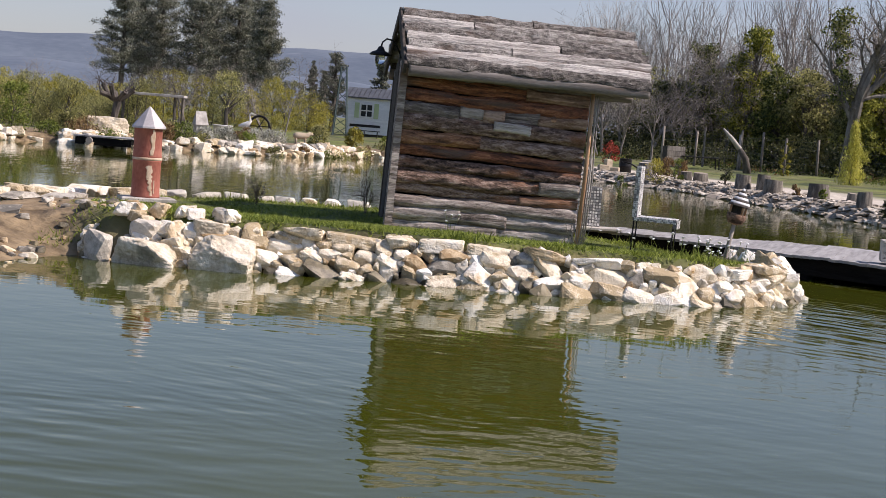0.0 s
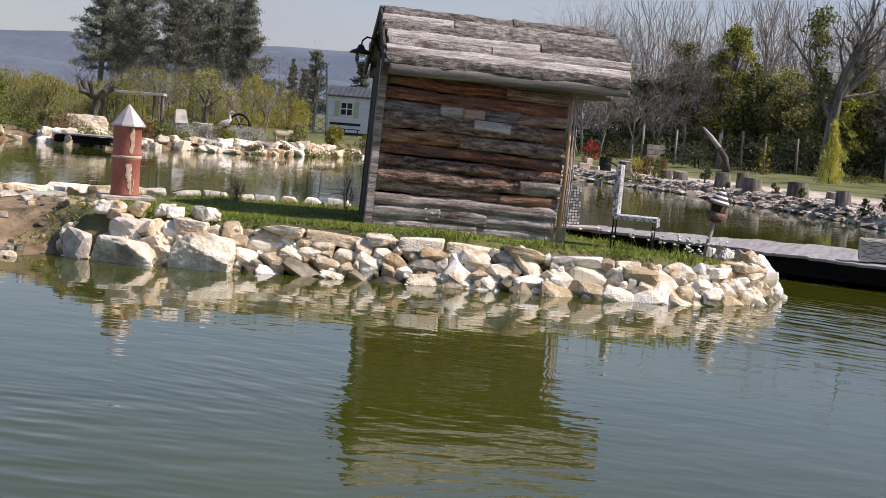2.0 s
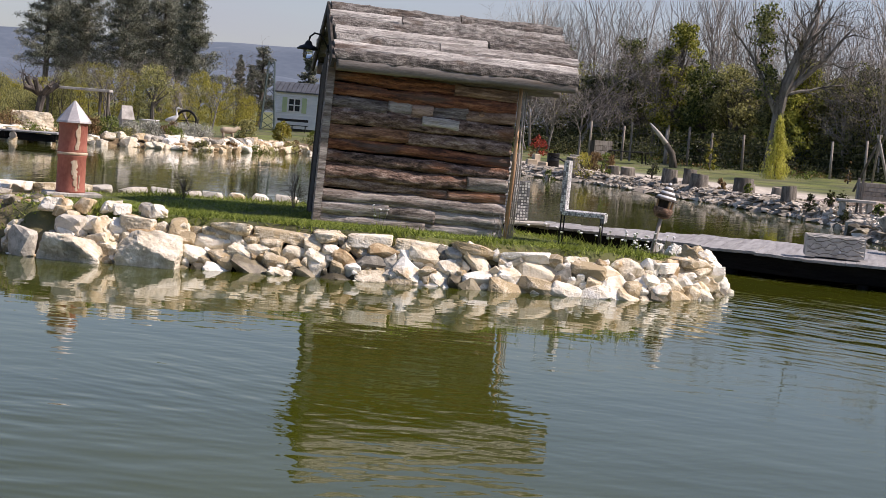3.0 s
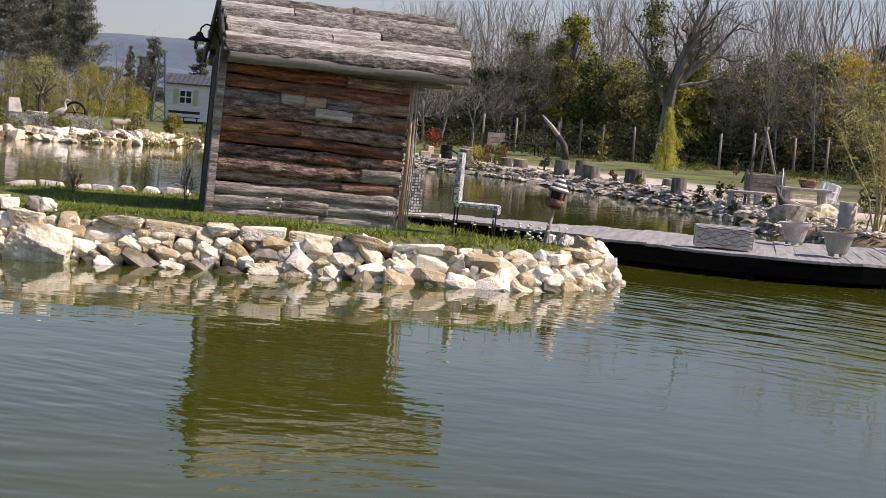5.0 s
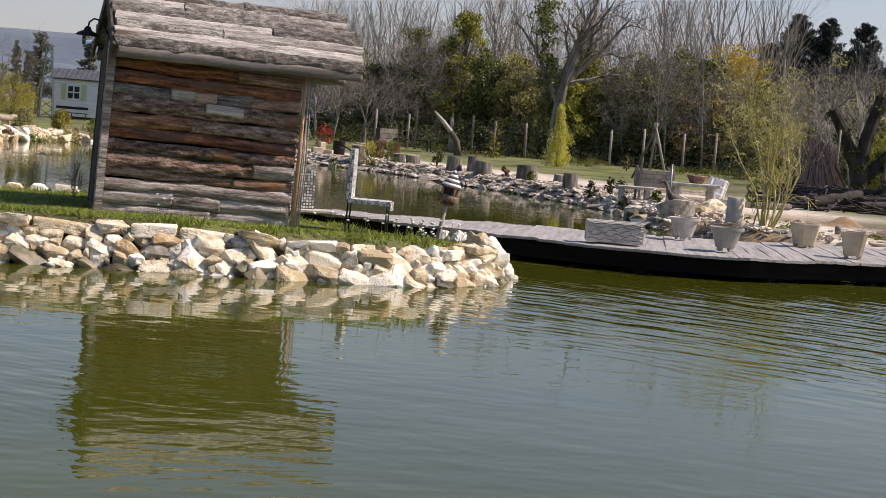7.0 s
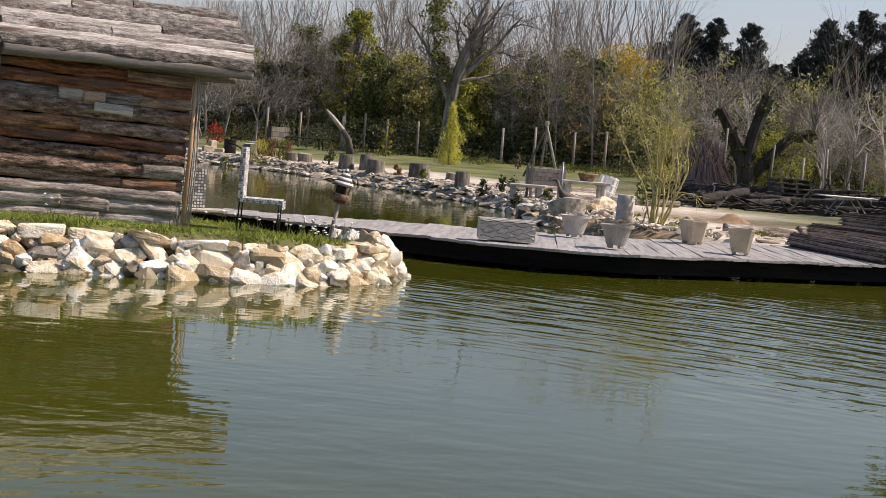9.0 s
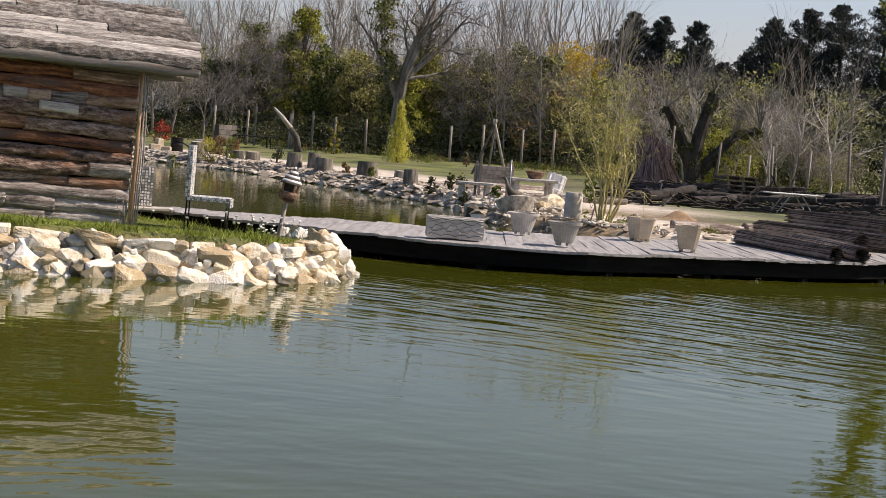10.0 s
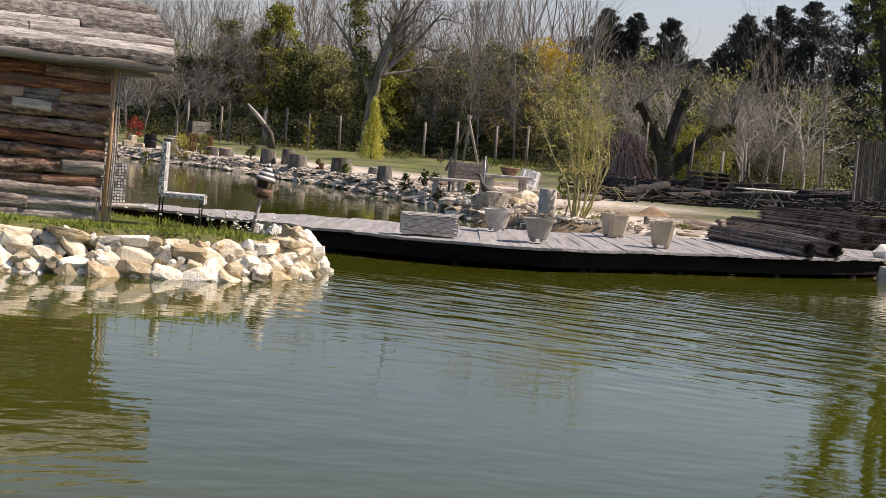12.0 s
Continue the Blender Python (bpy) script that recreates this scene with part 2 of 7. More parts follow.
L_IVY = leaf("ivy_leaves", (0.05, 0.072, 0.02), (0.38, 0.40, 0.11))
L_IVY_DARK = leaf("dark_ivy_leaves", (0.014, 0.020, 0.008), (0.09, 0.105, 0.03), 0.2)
# lighter copy of the ivy colour, with sunlight painted in
L_IVY_LIGHT = leaf("sun_painted_leaves", (0.085, 0.105, 0.016), (0.48, 0.475, 0.09), 0.45)
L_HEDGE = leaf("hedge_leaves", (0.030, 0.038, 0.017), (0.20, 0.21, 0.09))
L_OLIVE = leaf("olive_leaves", (0.12, 0.125, 0.05), (0.52, 0.50, 0.20), 0.5)
L_PINE = leaf("pine_needles", (0.07, 0.08, 0.06), (0.36, 0.37, 0.28), 0.25)
L_PINE_DARK = leaf("dark_cypress_needles", (0.017, 0.023, 0.021), (0.070, 0.082, 0.073), 0.08)
L_BAMBOO = leaf("bamboo_leaves", (0.19, 0.18, 0.028), (0.54, 0.48, 0.10), 0.4)
L_GOLD = leaf("golden_conifer_leaves", (0.36, 0.36, 0.06), (0.74, 0.70, 0.18), 0.5)
L_YELLOW = leaf("yellow_leaves", (0.26, 0.18, 0.015), (0.58, 0.42, 0.05), 0.45)
L_BUSH = leaf("green_bush_leaves", (0.06, 0.09, 0.014), (0.25, 0.30, 0.055), 0.3)
L_DRY = leaf("dry_leaves", (0.13, 0.075, 0.03), (0.30, 0.20, 0.09), 0.2)
L_GRASS = leaf("grass_blades", (0.09, 0.13, 0.016), (0.34, 0.40, 0.08), 0.4)
L_RED = leaf("red_young_leaves", (0.22, 0.03, 0.02), (0.50, 0.10, 0.06), 0.35)
L_SILVER = leaf("silvery_lavender", (0.20, 0.21, 0.15), (0.60, 0.60, 0.52), 0.25)


def plain(name, colour, rough=0.5, metallic=0.0, transmission=0.0):
    m = bpy.data.materials.new(name)
    m.use_nodes = True
    b = m.node_tree.nodes["Principled BSDF"]
    b.inputs["Base Color"].default_value = (*colour, 1)
    b.inputs["Roughness"].default_value, b.inputs["Metallic"].default_value = rough, metallic
    b.inputs["Transmission Weight"].default_value = transmission
    return m


M_GLASS = plain("lamp_glass", (0.9, 0.9, 0.9), 0.05, 0, 1.0)
M_PANE = plain("window_pane", (0.02, 0.025, 0.03), 0.05)
M_SIDING = material("white_siding", two((0.68, 0.69, 0.70), (0.80, 0.80, 0.80)), 1.0, 0.5, 0.05)
M_SHUTTER = material("pale_green_shutter", two((0.42, 0.50, 0.28), (0.50, 0.58, 0.34)), 2.0, 0.5, 0.05)
M_TILE = material("grey_roof_sheet", two((0.055, 0.06, 0.07), (0.10, 0.11, 0.12)), 2.0, 0.6, 0.2)
M_STEEL = material("dull_steel", two((0.20, 0.21, 0.21), (0.34, 0.35, 0.35)), 5.0, 0.5, 0.1, metallic=0.6)
M_MAST = material("painted_steel", two((0.045, 0.07, 0.07), (0.09, 0.13, 0.13)), 5.0, 0.6, 0.1)
M_WHITE = material("white_paint", two((0.62, 0.62, 0.60), (0.80, 0.80, 0.78)), 4.0, 0.6, 0.1)
# distance haze is painted in: the woods are coloured blue-grey
M_HILL = material("hills_with_painted_haze", two((0.095, 0.125, 0.165), (0.14, 0.175, 0.215)), 0.004, 1.0, 0.0, coords="Object", dirt=((0.29, 0.31, 0.34), 0.003, 0.6, 0.75))
M_FLOWER = plain("white_petals", (0.82, 0.82, 0.80), 0.7)


def water_material():
    m = bpy.data.materials.new("pond_water")
    m.use_nodes = True
    n, l = m.node_tree.nodes, m.node_tree.links
    b = n["Principled BSDF"]
    b.inputs["Roughness"].default_value, b.inputs["IOR"].default_value = 0.03, 1.33
    tc = n.new("ShaderNodeTexCoord")
    murk = n.new("ShaderNodeTexNoise")
    murk.inputs["Scale"].default_value, murk.inputs["Detail"].default_value = 0.25, 3.0
    l.new(tc.outputs["Object"], murk.inputs["Vector"])
    cr = n.new("ShaderNodeValToRGB")
    cr.color_ramp.elements[0].position, cr.color_ramp.elements[0].color = 0.3, (0.042, 0.051, 0.004, 1)
    cr.color_ramp.elements[1].position, cr.color_ramp.elements[1].color = 0.7, (0.063, 0.072, 0.006, 1)
    l.new(murk.outputs["Fac"], cr.inputs[0])
    l.new(cr.outputs["Color"], b.inputs["Base Color"])
    # calm and ruffled patches
    patch, patch_r = n.new("ShaderNodeTexNoise"), n.new("ShaderNodeMapRange")
    patch.inputs["Scale"].default_value, patch.inputs["Detail"].default_value = 0.16, 1.0
    l.new(tc.outputs["Object"], patch.inputs["Vector"])
    patch_r.inputs["From Min"].default_value, patch_r.inputs["From Max"].default_value = 0.36, 0.62
    patch_r.inputs["To Min"].default_value, patch_r.inputs["To Max"].default_value = 0.35, 1.2
    l.new(patch.outputs["Fac"], patch_r.inputs["Value"])
    last = None
    for rot, stretch, scale, dist in ((12, (1.6, 0.9, 1), 1.5, 0.006), (-24, (1.5, 0.8, 1), 3.6, 0.0036), (30, (1.3, 0.8, 1), 9.0, 0.0009)):
        mp = n.new("ShaderNodeMapping")
        mp.vector_type = "TEXTURE"
        mp.inputs["Rotation"].default_value, mp.inputs["Scale"].default_value = (0, 0, radians(rot)), stretch
        l.new(tc.outputs["Object"], mp.inputs["Vector"])
        nz = n.new("ShaderNodeTexNoise")
        nz.inputs["Scale"].default_value, nz.inputs["Detail"].default_value = scale, 1.0
        l.new(mp.outputs[0], nz.inputs["Vector"])
        mul = n.new("ShaderNodeMath")
        mul.operation = "MULTIPLY"
        l.new(nz.outputs["Fac"], mul.inputs[0])
        l.new(patch_r.outputs[0], mul.inputs[1])
        bp = n.new("ShaderNodeBump")
        bp.inputs["Strength"].default_value, bp.inputs["Distance"].default_value = 1.0, dist
        l.new(mul.outputs[0], bp.inputs["Height"])
        if last:
            l.new(last.outputs[0], bp.inputs["Normal"])
        last = bp
    def patch_mask(cx, cy, inner, outer, squeeze):
        sub, ln, mr = n.new("ShaderNodeMapping"), n.new("ShaderNodeVectorMath"), n.new("ShaderNodeMapRange")
        sub.inputs["Location"].default_value, sub.inputs["Scale"].default_value = (-cx, -cy * squeeze, 0), (1, squeeze, 0)
        l.new(tc.outputs["Object"], sub.inputs["Vector"])
        ln.operation = "LENGTH"
        l.new(sub.outputs[0], ln.inputs[0])
        mr.interpolation_type = "SMOOTHSTEP"
        mr.inputs["From Min"].default_value, mr.inputs["From Max"].default_value = inner, outer
        mr.inputs["To Min"].default_value, mr.inputs["To Max"].default_value = 1.0, 0.0
        l.new(ln.outputs["Value"], mr.inputs["Value"])
        return mr.outputs[0]

    for cx, cy, inner, outer, squeeze, scale, turn, dist in ((6.6, 14.4, 1.0, 4.4, 0.7, 2.6, -50, 0.034), (4.4, 15.0, 0.4, 3.0, 0.8, 3.2, -40, 0.016), (9.0, 12.0, 0.8, 3.4, 0.8, 2.6, -58, 0.028),
                                                                 (7.0, 14.6, 1.2, 4.6, 0.7, 6.5, -40, 0.0055),
                                                                 (-2.4, 7.2, 0.6, 2.8, 0.9, 3.4, -10, 0.013), (-0.9, 9.4, 0.3, 1.5, 0.8, 4.5, -38, 0.007), (0.5, 6.6, 0.4, 1.8, 0.9, 4.0, 6, 0.005)):
        mask = patch_mask(cx, cy, inner, outer, squeeze)
        mp, mul, bp = n.new("ShaderNodeMapping"), n.new("ShaderNodeMath"), n.new("ShaderNodeBump")
        wv = n.new("ShaderNodeTexNoise")
        mp.vector_type = "TEXTURE"
        mp.inputs["Rotation"].default_value, mp.inputs["Scale"].default_value = (0, 0, radians(turn)), (1.9, 0.75, 1)
        l.new(tc.outputs["Object"], mp.inputs["Vector"])
        l.new(mp.outputs[0], wv.inputs["Vector"])
        wv.inputs["Detail"].default_value = 1.0
        wv.inputs["Scale"].default_value = scale
        mul.operation = "MULTIPLY"
        l.new(wv.outputs["Fac"], mul.inputs[0])
        l.new(mask, mul.inputs[1])
        bp.inputs["Strength"].default_value, bp.inputs["Distance"].default_value = 1.0, dist
        l.new(mul.outputs[0], bp.inputs["Height"])
        l.new(last.outputs[0], bp.inputs["Normal"])
        last = bp
    l.new(last.outputs[0], b.inputs["Normal"])
    return m


M_WATER = water_material()


# ---- mesh kit ----
class Geo:
    """Collects vertices and faces for one mesh."""

    def __init__(self):
        self.v, self.f = [], []

    def add(self, verts, faces):
        o = len(self.v)
        self.v.extend(tuple(map(float, p)) for p in verts)
        self.f.extend(tuple(i + o for i in f) for f in faces)
        return self

    def box(self, centre, size, m=None, bevel=0.0):
        x, y, z = (s / 2 for s in size)
        pts = []
        if bevel:
            b = bevel
            for sz in (-1, 1):
                for ox, oy, oz in ((x - b, y - b, z), (x, y, z - b)):
                    lev = [(-ox, -oy), (ox, -oy), (ox, oy), (-ox, oy)]
                    pts.append([(px, py, sz * oz) for px, py in lev])
            rings = [pts[0], pts[1], pts[3], pts[2]]
            flat = [Vector(p) for r in rings for p in r]
            faces = [(3, 2, 1, 0), (12, 13, 14, 15)]
            for k in range(3):
                for i in range(4):
                    j = (i + 1) % 4
                    faces.append((4 * k + i, 4 * k + j, 4 * k + 4 + j, 4 * k + 4 + i))
        else:
            flat = [Vector((a * x, b * y, c * z)) for c in (-1, 1) for a, b in ((-1, -1), (1, -1), (1, 1), (-1, 1))]
            faces = [(3, 2, 1, 0), (4, 5, 6, 7), (0, 1, 5, 4), (1, 2, 6, 5), (2, 3, 7, 6), (3, 0, 4, 7)]
        c = Vector(centre)
        return self.add([(m @ p if m else p) + c for p in flat], faces)

    def tube(self, pts, radii, n=6, caps=True):
        pts = [Vector(p) for p in pts]
        if not hasattr(radii, "__len__"):
            radii = [radii] * len(pts)
        verts, faces, side = [], [], None
        for i, p in enumerate(pts):
            d = (pts[min(i + 1, len(pts) - 1)] - pts[max(i - 1, 0)]).normalized()
            if side is None:
                side = d.orthogonal().normalized()
            else:
                side = (side - d * side.dot(d))
                side = side.normalized() if side.length > 1e-6 else d.orthogonal().normalized()
            up = d.cross(side)
            for k in range(n):
                a = 2 * math.pi * k / n
                verts.append(p + (side * math.cos(a) + up * math.sin(a)) * radii[i])
        for i in range(len(pts) - 1):
            for k in range(n):
                j = (k + 1) % n
                faces.append((i * n + k, i * n + j, (i + 1) * n + j, (i + 1) * n + k))
        if caps:
            faces += [tuple(range(n))[::-1], tuple((len(pts) - 1) * n + k for k in range(n))]
        return self.add(verts, faces)

    def lathe(self, profile, n=24, centre=(0, 0, 0), wobble=0.0):
        """profile: (radius, height) from the bottom up."""
        verts, faces = [], []
        for r, z in profile:
            for k in range(n):
                a = 2 * math.pi * k / n
                rr = r * (1 + wobble * math.sin(3 * a + z * 5))
                verts.append((centre[0] + rr * math.cos(a), centre[1] + rr * math.sin(a), centre[2] + z))
        for i in range(len(profile) - 1):
            for k in range(n):
                j = (k + 1) % n
                faces.append((i * n + k, i * n + j, (i + 1) * n + j, (i + 1) * n + k))
        faces += [tuple(range(n))[::-1], tuple((len(profile) - 1) * n + k for k in range(n))]
        return self.add(verts, faces)

    def cards(self, pts, size, slim=0.55, up=0.0, spread=0.35):
        """Small leaves: one bent quad each, turned at random; up leans them upright."""
        pts = np.asarray(pts, float)
        k = len(pts)
        s = size * (1 + spread * rng.uniform(-1, 1, k))[:, None]
        d = rng.normal(size=(k, 3))
        d[:, 2] += up * 2
        d /= np.linalg.norm(d, axis=1, keepdims=True)
        e = np.cross(d, rng.normal(size=(k, 3)))
        e /= np.linalg.norm(e, axis=1, keepdims=True) + 1e-9
        quad = np.stack([pts - d * s / 2, pts + e * s * slim / 2, pts + d * s / 2, pts - e * s * slim / 2], 1).reshape(-1, 3)
        o = len(self.v)
        self.v.extend(map(tuple, quad.tolist()))
        self.f.extend((o + 4 * i, o + 4 * i + 1, o + 4 * i + 2, o + 4 * i + 3) for i in range(k))
        return self

    def mesh(self, name, mat, smooth=False):
        me = bpy.data.meshes.new(name)
        me.from_pydata(self.v, [], self.f)
        me.materials.append(mat)
        if smooth:
            me.polygons.foreach_set("use_smooth", [True] * len(me.polygons))
        me.update()
        return me


def part(name, geo, mat, parent, label="", smooth=False, m=None):
    me = geo.mesh(name, mat, smooth) if isinstance(geo, Geo) else geo
    ob = new(name, me)
    ob.parent = parent
    if m is not None:
        ob.matrix_basis = m
    if label:
        tagged(ob, label)
    return ob


def thing(name, m, label, category, group="", kind=""):
    ob = new(name)
    ob.empty_display_size = 0.1
    ob.matrix_basis = m
    return tagged(ob, label, category, group, kind)


def solid(name, geo, mat, m, label, category, group="", kind="", smooth=False):
    ob = new(name, geo.mesh(name, mat, smooth))
    ob.matrix_basis = m
    return tagged(ob, label, category, group, kind)


# ---- ground and water ----
POND = [(-60, 3), (-10, 2.4), (0, 2.2), (8, 2.5), (14, 4), (16, 10), (15.3, 17), (13.9, 21.2), (12.6, 23.5), (10.8, 24.3), (9.8, 26.4), (9.8, 29.5), (10.1, 31.5),
        (10.5, 34.5), (11.0, 36.9), (10.9, 40.5), (10.2, 45.7), (9.3, 49.1), (8.4, 54.3), (7.1, 57.5), (5.85, 60.2), (4.2, 65), (2.5, 67.5), (-3, 67.3), (-4.1, 65.4), (-5.2, 61.2),
        (-7.1, 57.5), (-9.3, 57), (-10.9, 55.5), (-11.9, 52.5), (-13.7, 53.7), (-15, 52), (-22, 50), (-60, 45)]
SPIT = [(-60, 11), (-12, 13.2), (-4.2, 14.9), (-4.0, 15.6), (-3.8, 16.3), (-3.3, 16.3), (-2.8, 16.22), (-2.2, 16.24), (-0.8, 16.32), (0.6, 16.3), (1.85, 16.34), (2.35, 16.4),
        (2.95, 16.6), (3.5, 17.1), (3.97, 18), (4.0, 19.2), (3.75, 20.3), (3.3, 21.5), (2.7, 22.4), (1.9, 23.2), (0.5, 24.5), (-1.2, 24.2), (-2.9, 23.4), (-3.9, 22.8),
        (-4.85, 21.9), (-5.1, 19.6), (-5.25, 18.2), (-12, 17.6), (-60, 19)]


def shore_distance(P, poly):
    """Signed distance to a closed outline, positive inside."""
    poly = np.array(poly, float)
    a, b = poly, np.roll(poly, -1, 0)
    best = np.full(len(P), 1e9)
    inside = np.zeros(len(P), bool)
    for (x0, y0), (x1, y1) in zip(a, b):
        dx, dy = x1 - x0, y1 - y0
        t = np.clip(((P[:, 0] - x0) * dx + (P[:, 1] - y0) * dy) / (dx * dx + dy * dy), 0, 1)
        best = np.minimum(best, np.hypot(P[:, 0] - x0 - t * dx, P[:, 1] - y0 - t * dy))
        if y0 != y1:
            hit = ((y0 > P[:, 1]) != (y1 > P[:, 1])) & (P[:, 0] < (x1 - x0) * (P[:, 1] - y0) / (y1 - y0) + x0)
            inside ^= hit
    return np.where(inside, best, -best)


def land(P):
    """How far inland each place lies (negative: in the water), and how far inside the spit."""
    spit = shore_distance(P, SPIT)
    return np.maximum(-shore_distance(P, POND), spit), spit


def smooth01(x):
    x = np.clip(x, 0, 1)
    return x * x * (3 - 2 * x)


def ground_height(P):
    d, spit = land(P)
    x, y = P[:, 0], P[:, 1]
    wob = 0.04 * np.sin(x * 1.3 + 0.7 * y) + 0.03 * np.sin(x * 0.6 - y * 1.1)
    sandy = smooth01((-3.4 - x) / 1.0) * (spit > -3) * smooth01((18.2 - y) / 1.4)
    back = smooth01((y - 16.8) / 3.8)
    top = np.where(spit > 0, 0.49 - (0.19 - 0.04 * smooth01((-1.5 - x) / 2)) * back - (0.022 + 0.008 * back) * np.maximum(x + 0.9, 0) + 0.01 * smooth01((0.75 - spit) / 0.5) - 0.14 * smooth01((-3.6 - x) / 1.0) * smooth01((18.4 - y) / 1.5), 0.30 + 0.22 * smooth01((d - 2) / 25.0))
    rise = np.where(spit > -3, 0.32 + 1.1 * sandy, np.where((x > 9) & (y > 30) & (y < 45), 0.32, 0.7))
    up = smooth01(d / rise)
    z = np.where(d > 0, -0.02 + (top + 0.02 + np.where(spit > 0, 0.25, 0.6) * wob) * up, np.maximum(-0.9, -0.02 + d * (0.9 - 0.55 * sandy)))
    return np.where(np.hypot(x, y) > 300, 0.5, z)


def z_at(x, y):
    return float(ground_height(np.array([[x, y]], float))[0])


def spaced(lo, hi, fine_lo, fine_hi, step, fine):
    inner = np.arange(fine_lo, fine_hi, fine)
    mid = np.concatenate([np.arange(lo, fine_lo, step), inner, np.arange(fine_hi, hi, step)])
    grow = 4.0 * 1.6 ** np.arange(14)
    return np.concatenate([lo - np.cumsum(grow)[::-1], mid, hi + np.cumsum(grow)])


def build_ground():
    xs, ys = spaced(-45, 60, -8, 13, 0.7, 0.22), spaced(-12, 125, 13.5, 26, 0.7, 0.22)
    X, Y = np.meshgrid(xs, ys)
    P = np.stack([X.ravel(), Y.ravel()], 1)
    z = ground_height(P)
    nx, ny = len(xs), len(ys)
    me = bpy.data.meshes.new("ground")
    idx = np.arange(nx * ny).reshape(ny, nx)
    faces = np.stack([idx[:-1, :-1], idx[:-1, 1:], idx[1:, 1:], idx[1:, :-1]], -1).reshape(-1, 4)
    me.from_pydata(np.column_stack([P, z]).tolist(), [], faces.tolist())
    d, spit = land(P)
    x, y = P[:, 0], P[:, 1]
    # cover: red = gravel path, green = grass, blue = bare soil
    path = np.minimum(1, 1.5 * np.exp(-((d - 4.0) / 2.4) ** 2)) * (x > 4) * smooth01((y - 33) / 4)
    reach = np.hypot(x, y)
    path = np.maximum(path, smooth01((reach - 24) / 2) * smooth01((35.5 - reach) / 2.5) * smooth01((x - 10.5) / 1) * smooth01((y - 22) / 2))
    yard = smooth01((x - 16) / 4) * smooth01((64 - y) / 4) * smooth01((y - 44) / 3)
    grass = np.where(spit > 0, smooth01((x + 4.1) / 0.7) * smooth01((d - 0.16) / 0.2), smooth01((d - 5.0) / 2.0) * (1 - 0.2 * yard)  * (0.55 + 0.45 * np.sin(x * 0.9 + np.sin(y * 0.5)) ** 2))
    soil = np.where(spit > 0, 1 - grass, 1 - smooth01((d - 3) / 3.0))
    col = np.stack([np.clip(path, 0, 1), np.clip(grass, 0, 1), np.clip(soil, 0, 1), np.ones_like(x)], 1)
    at = me.color_attributes.new("cover", "FLOAT_COLOR", "POINT")
    at.data.foreach_set("color", col.astype(np.float32).ravel())
    me.polygons.foreach_set("use_smooth", [True] * len(me.polygons))
    m = bpy.data.materials.new("bank_soil_grass_gravel")
    m.use_nodes = True
    n, l = m.node_tree.nodes, m.node_tree.links
    b = n["Principled BSDF"]
    b.inputs["Roughness"].default_value = 0.95
    tc, ca = n.new("ShaderNodeTexCoord"), n.new("ShaderNodeVertexColor")
    ca.layer_name = "cover"
    sep = n.new("ShaderNodeSeparateColor")
    l.new(ca.outputs["Color"], sep.inputs[0])

    def tint(a, c, scale):
        nz, cr = n.new("ShaderNodeTexNoise"), n.new("ShaderNodeValToRGB")
        nz.inputs["Scale"].default_value, nz.inputs["Detail"].default_value = scale, 8.0
        l.new(tc.outputs["Object"], nz.inputs["Vector"])
        cr.color_ramp.elements[0].position, cr.color_ramp.elements[0].color = 0.35, (*a, 1)
        cr.color_ramp.elements[1].position, cr.color_ramp.elements[1].color = 0.65, (*c, 1)
        l.new(nz.outputs["Fac"], cr.inputs[0])
        return cr.outputs["Color"], nz.outputs["Fac"]

    base, _ = tint((0.10, 0.085, 0.05), (0.20, 0.17, 0.10), 0.8)
    soil_c, relief = tint((0.11, 0.078, 0.042), (0.31, 0.23, 0.13), 3.4)
    grass_c, _ = tint((0.035, 0.054, 0.011), (0.17, 0.20, 0.04), 0.5)
    path_c, _ = tint((0.45, 0.40, 0.32), (0.66, 0.60, 0.50), 3.0)
    colour = base
    for sock, c in (("Blue", soil_c), ("Green", grass_c), ("Red", path_c)):
        mx = n.new("ShaderNodeMix")
        mx.data_type = "RGBA"
        l.new(sep.outputs[sock], mx.inputs["Factor"])
        l.new(colour, mx.inputs["A"])
        l.new(c, mx.inputs["B"])
        colour = mx.outputs["Result"]
    l.new(colour, b.inputs["Base Color"])
    bp = n.new("ShaderNodeBump")
    bp.inputs["Strength"].default_value, bp.inputs["Distance"].default_value = 1.0, 0.12
    l.new(relief, bp.inputs["Height"])
    l.new(bp.outputs[0], b.inputs["Normal"])
    me.materials.append(m)
    ob = new("ground", me)
    tagged(ob, "banks of bare soil, short grass and pale gravel round the pond", "ground", kind="structure")


build_ground()
water = Geo()
water.add([(-60, -2, 0), (18, -2, 0), (18, 70, 0), (-60, 70, 0)], [(0, 1, 2, 3)])
solid("water", water, M_WATER, pose(0, 0, 0), "green murky pond water with light ripples", "water", kind="structure")


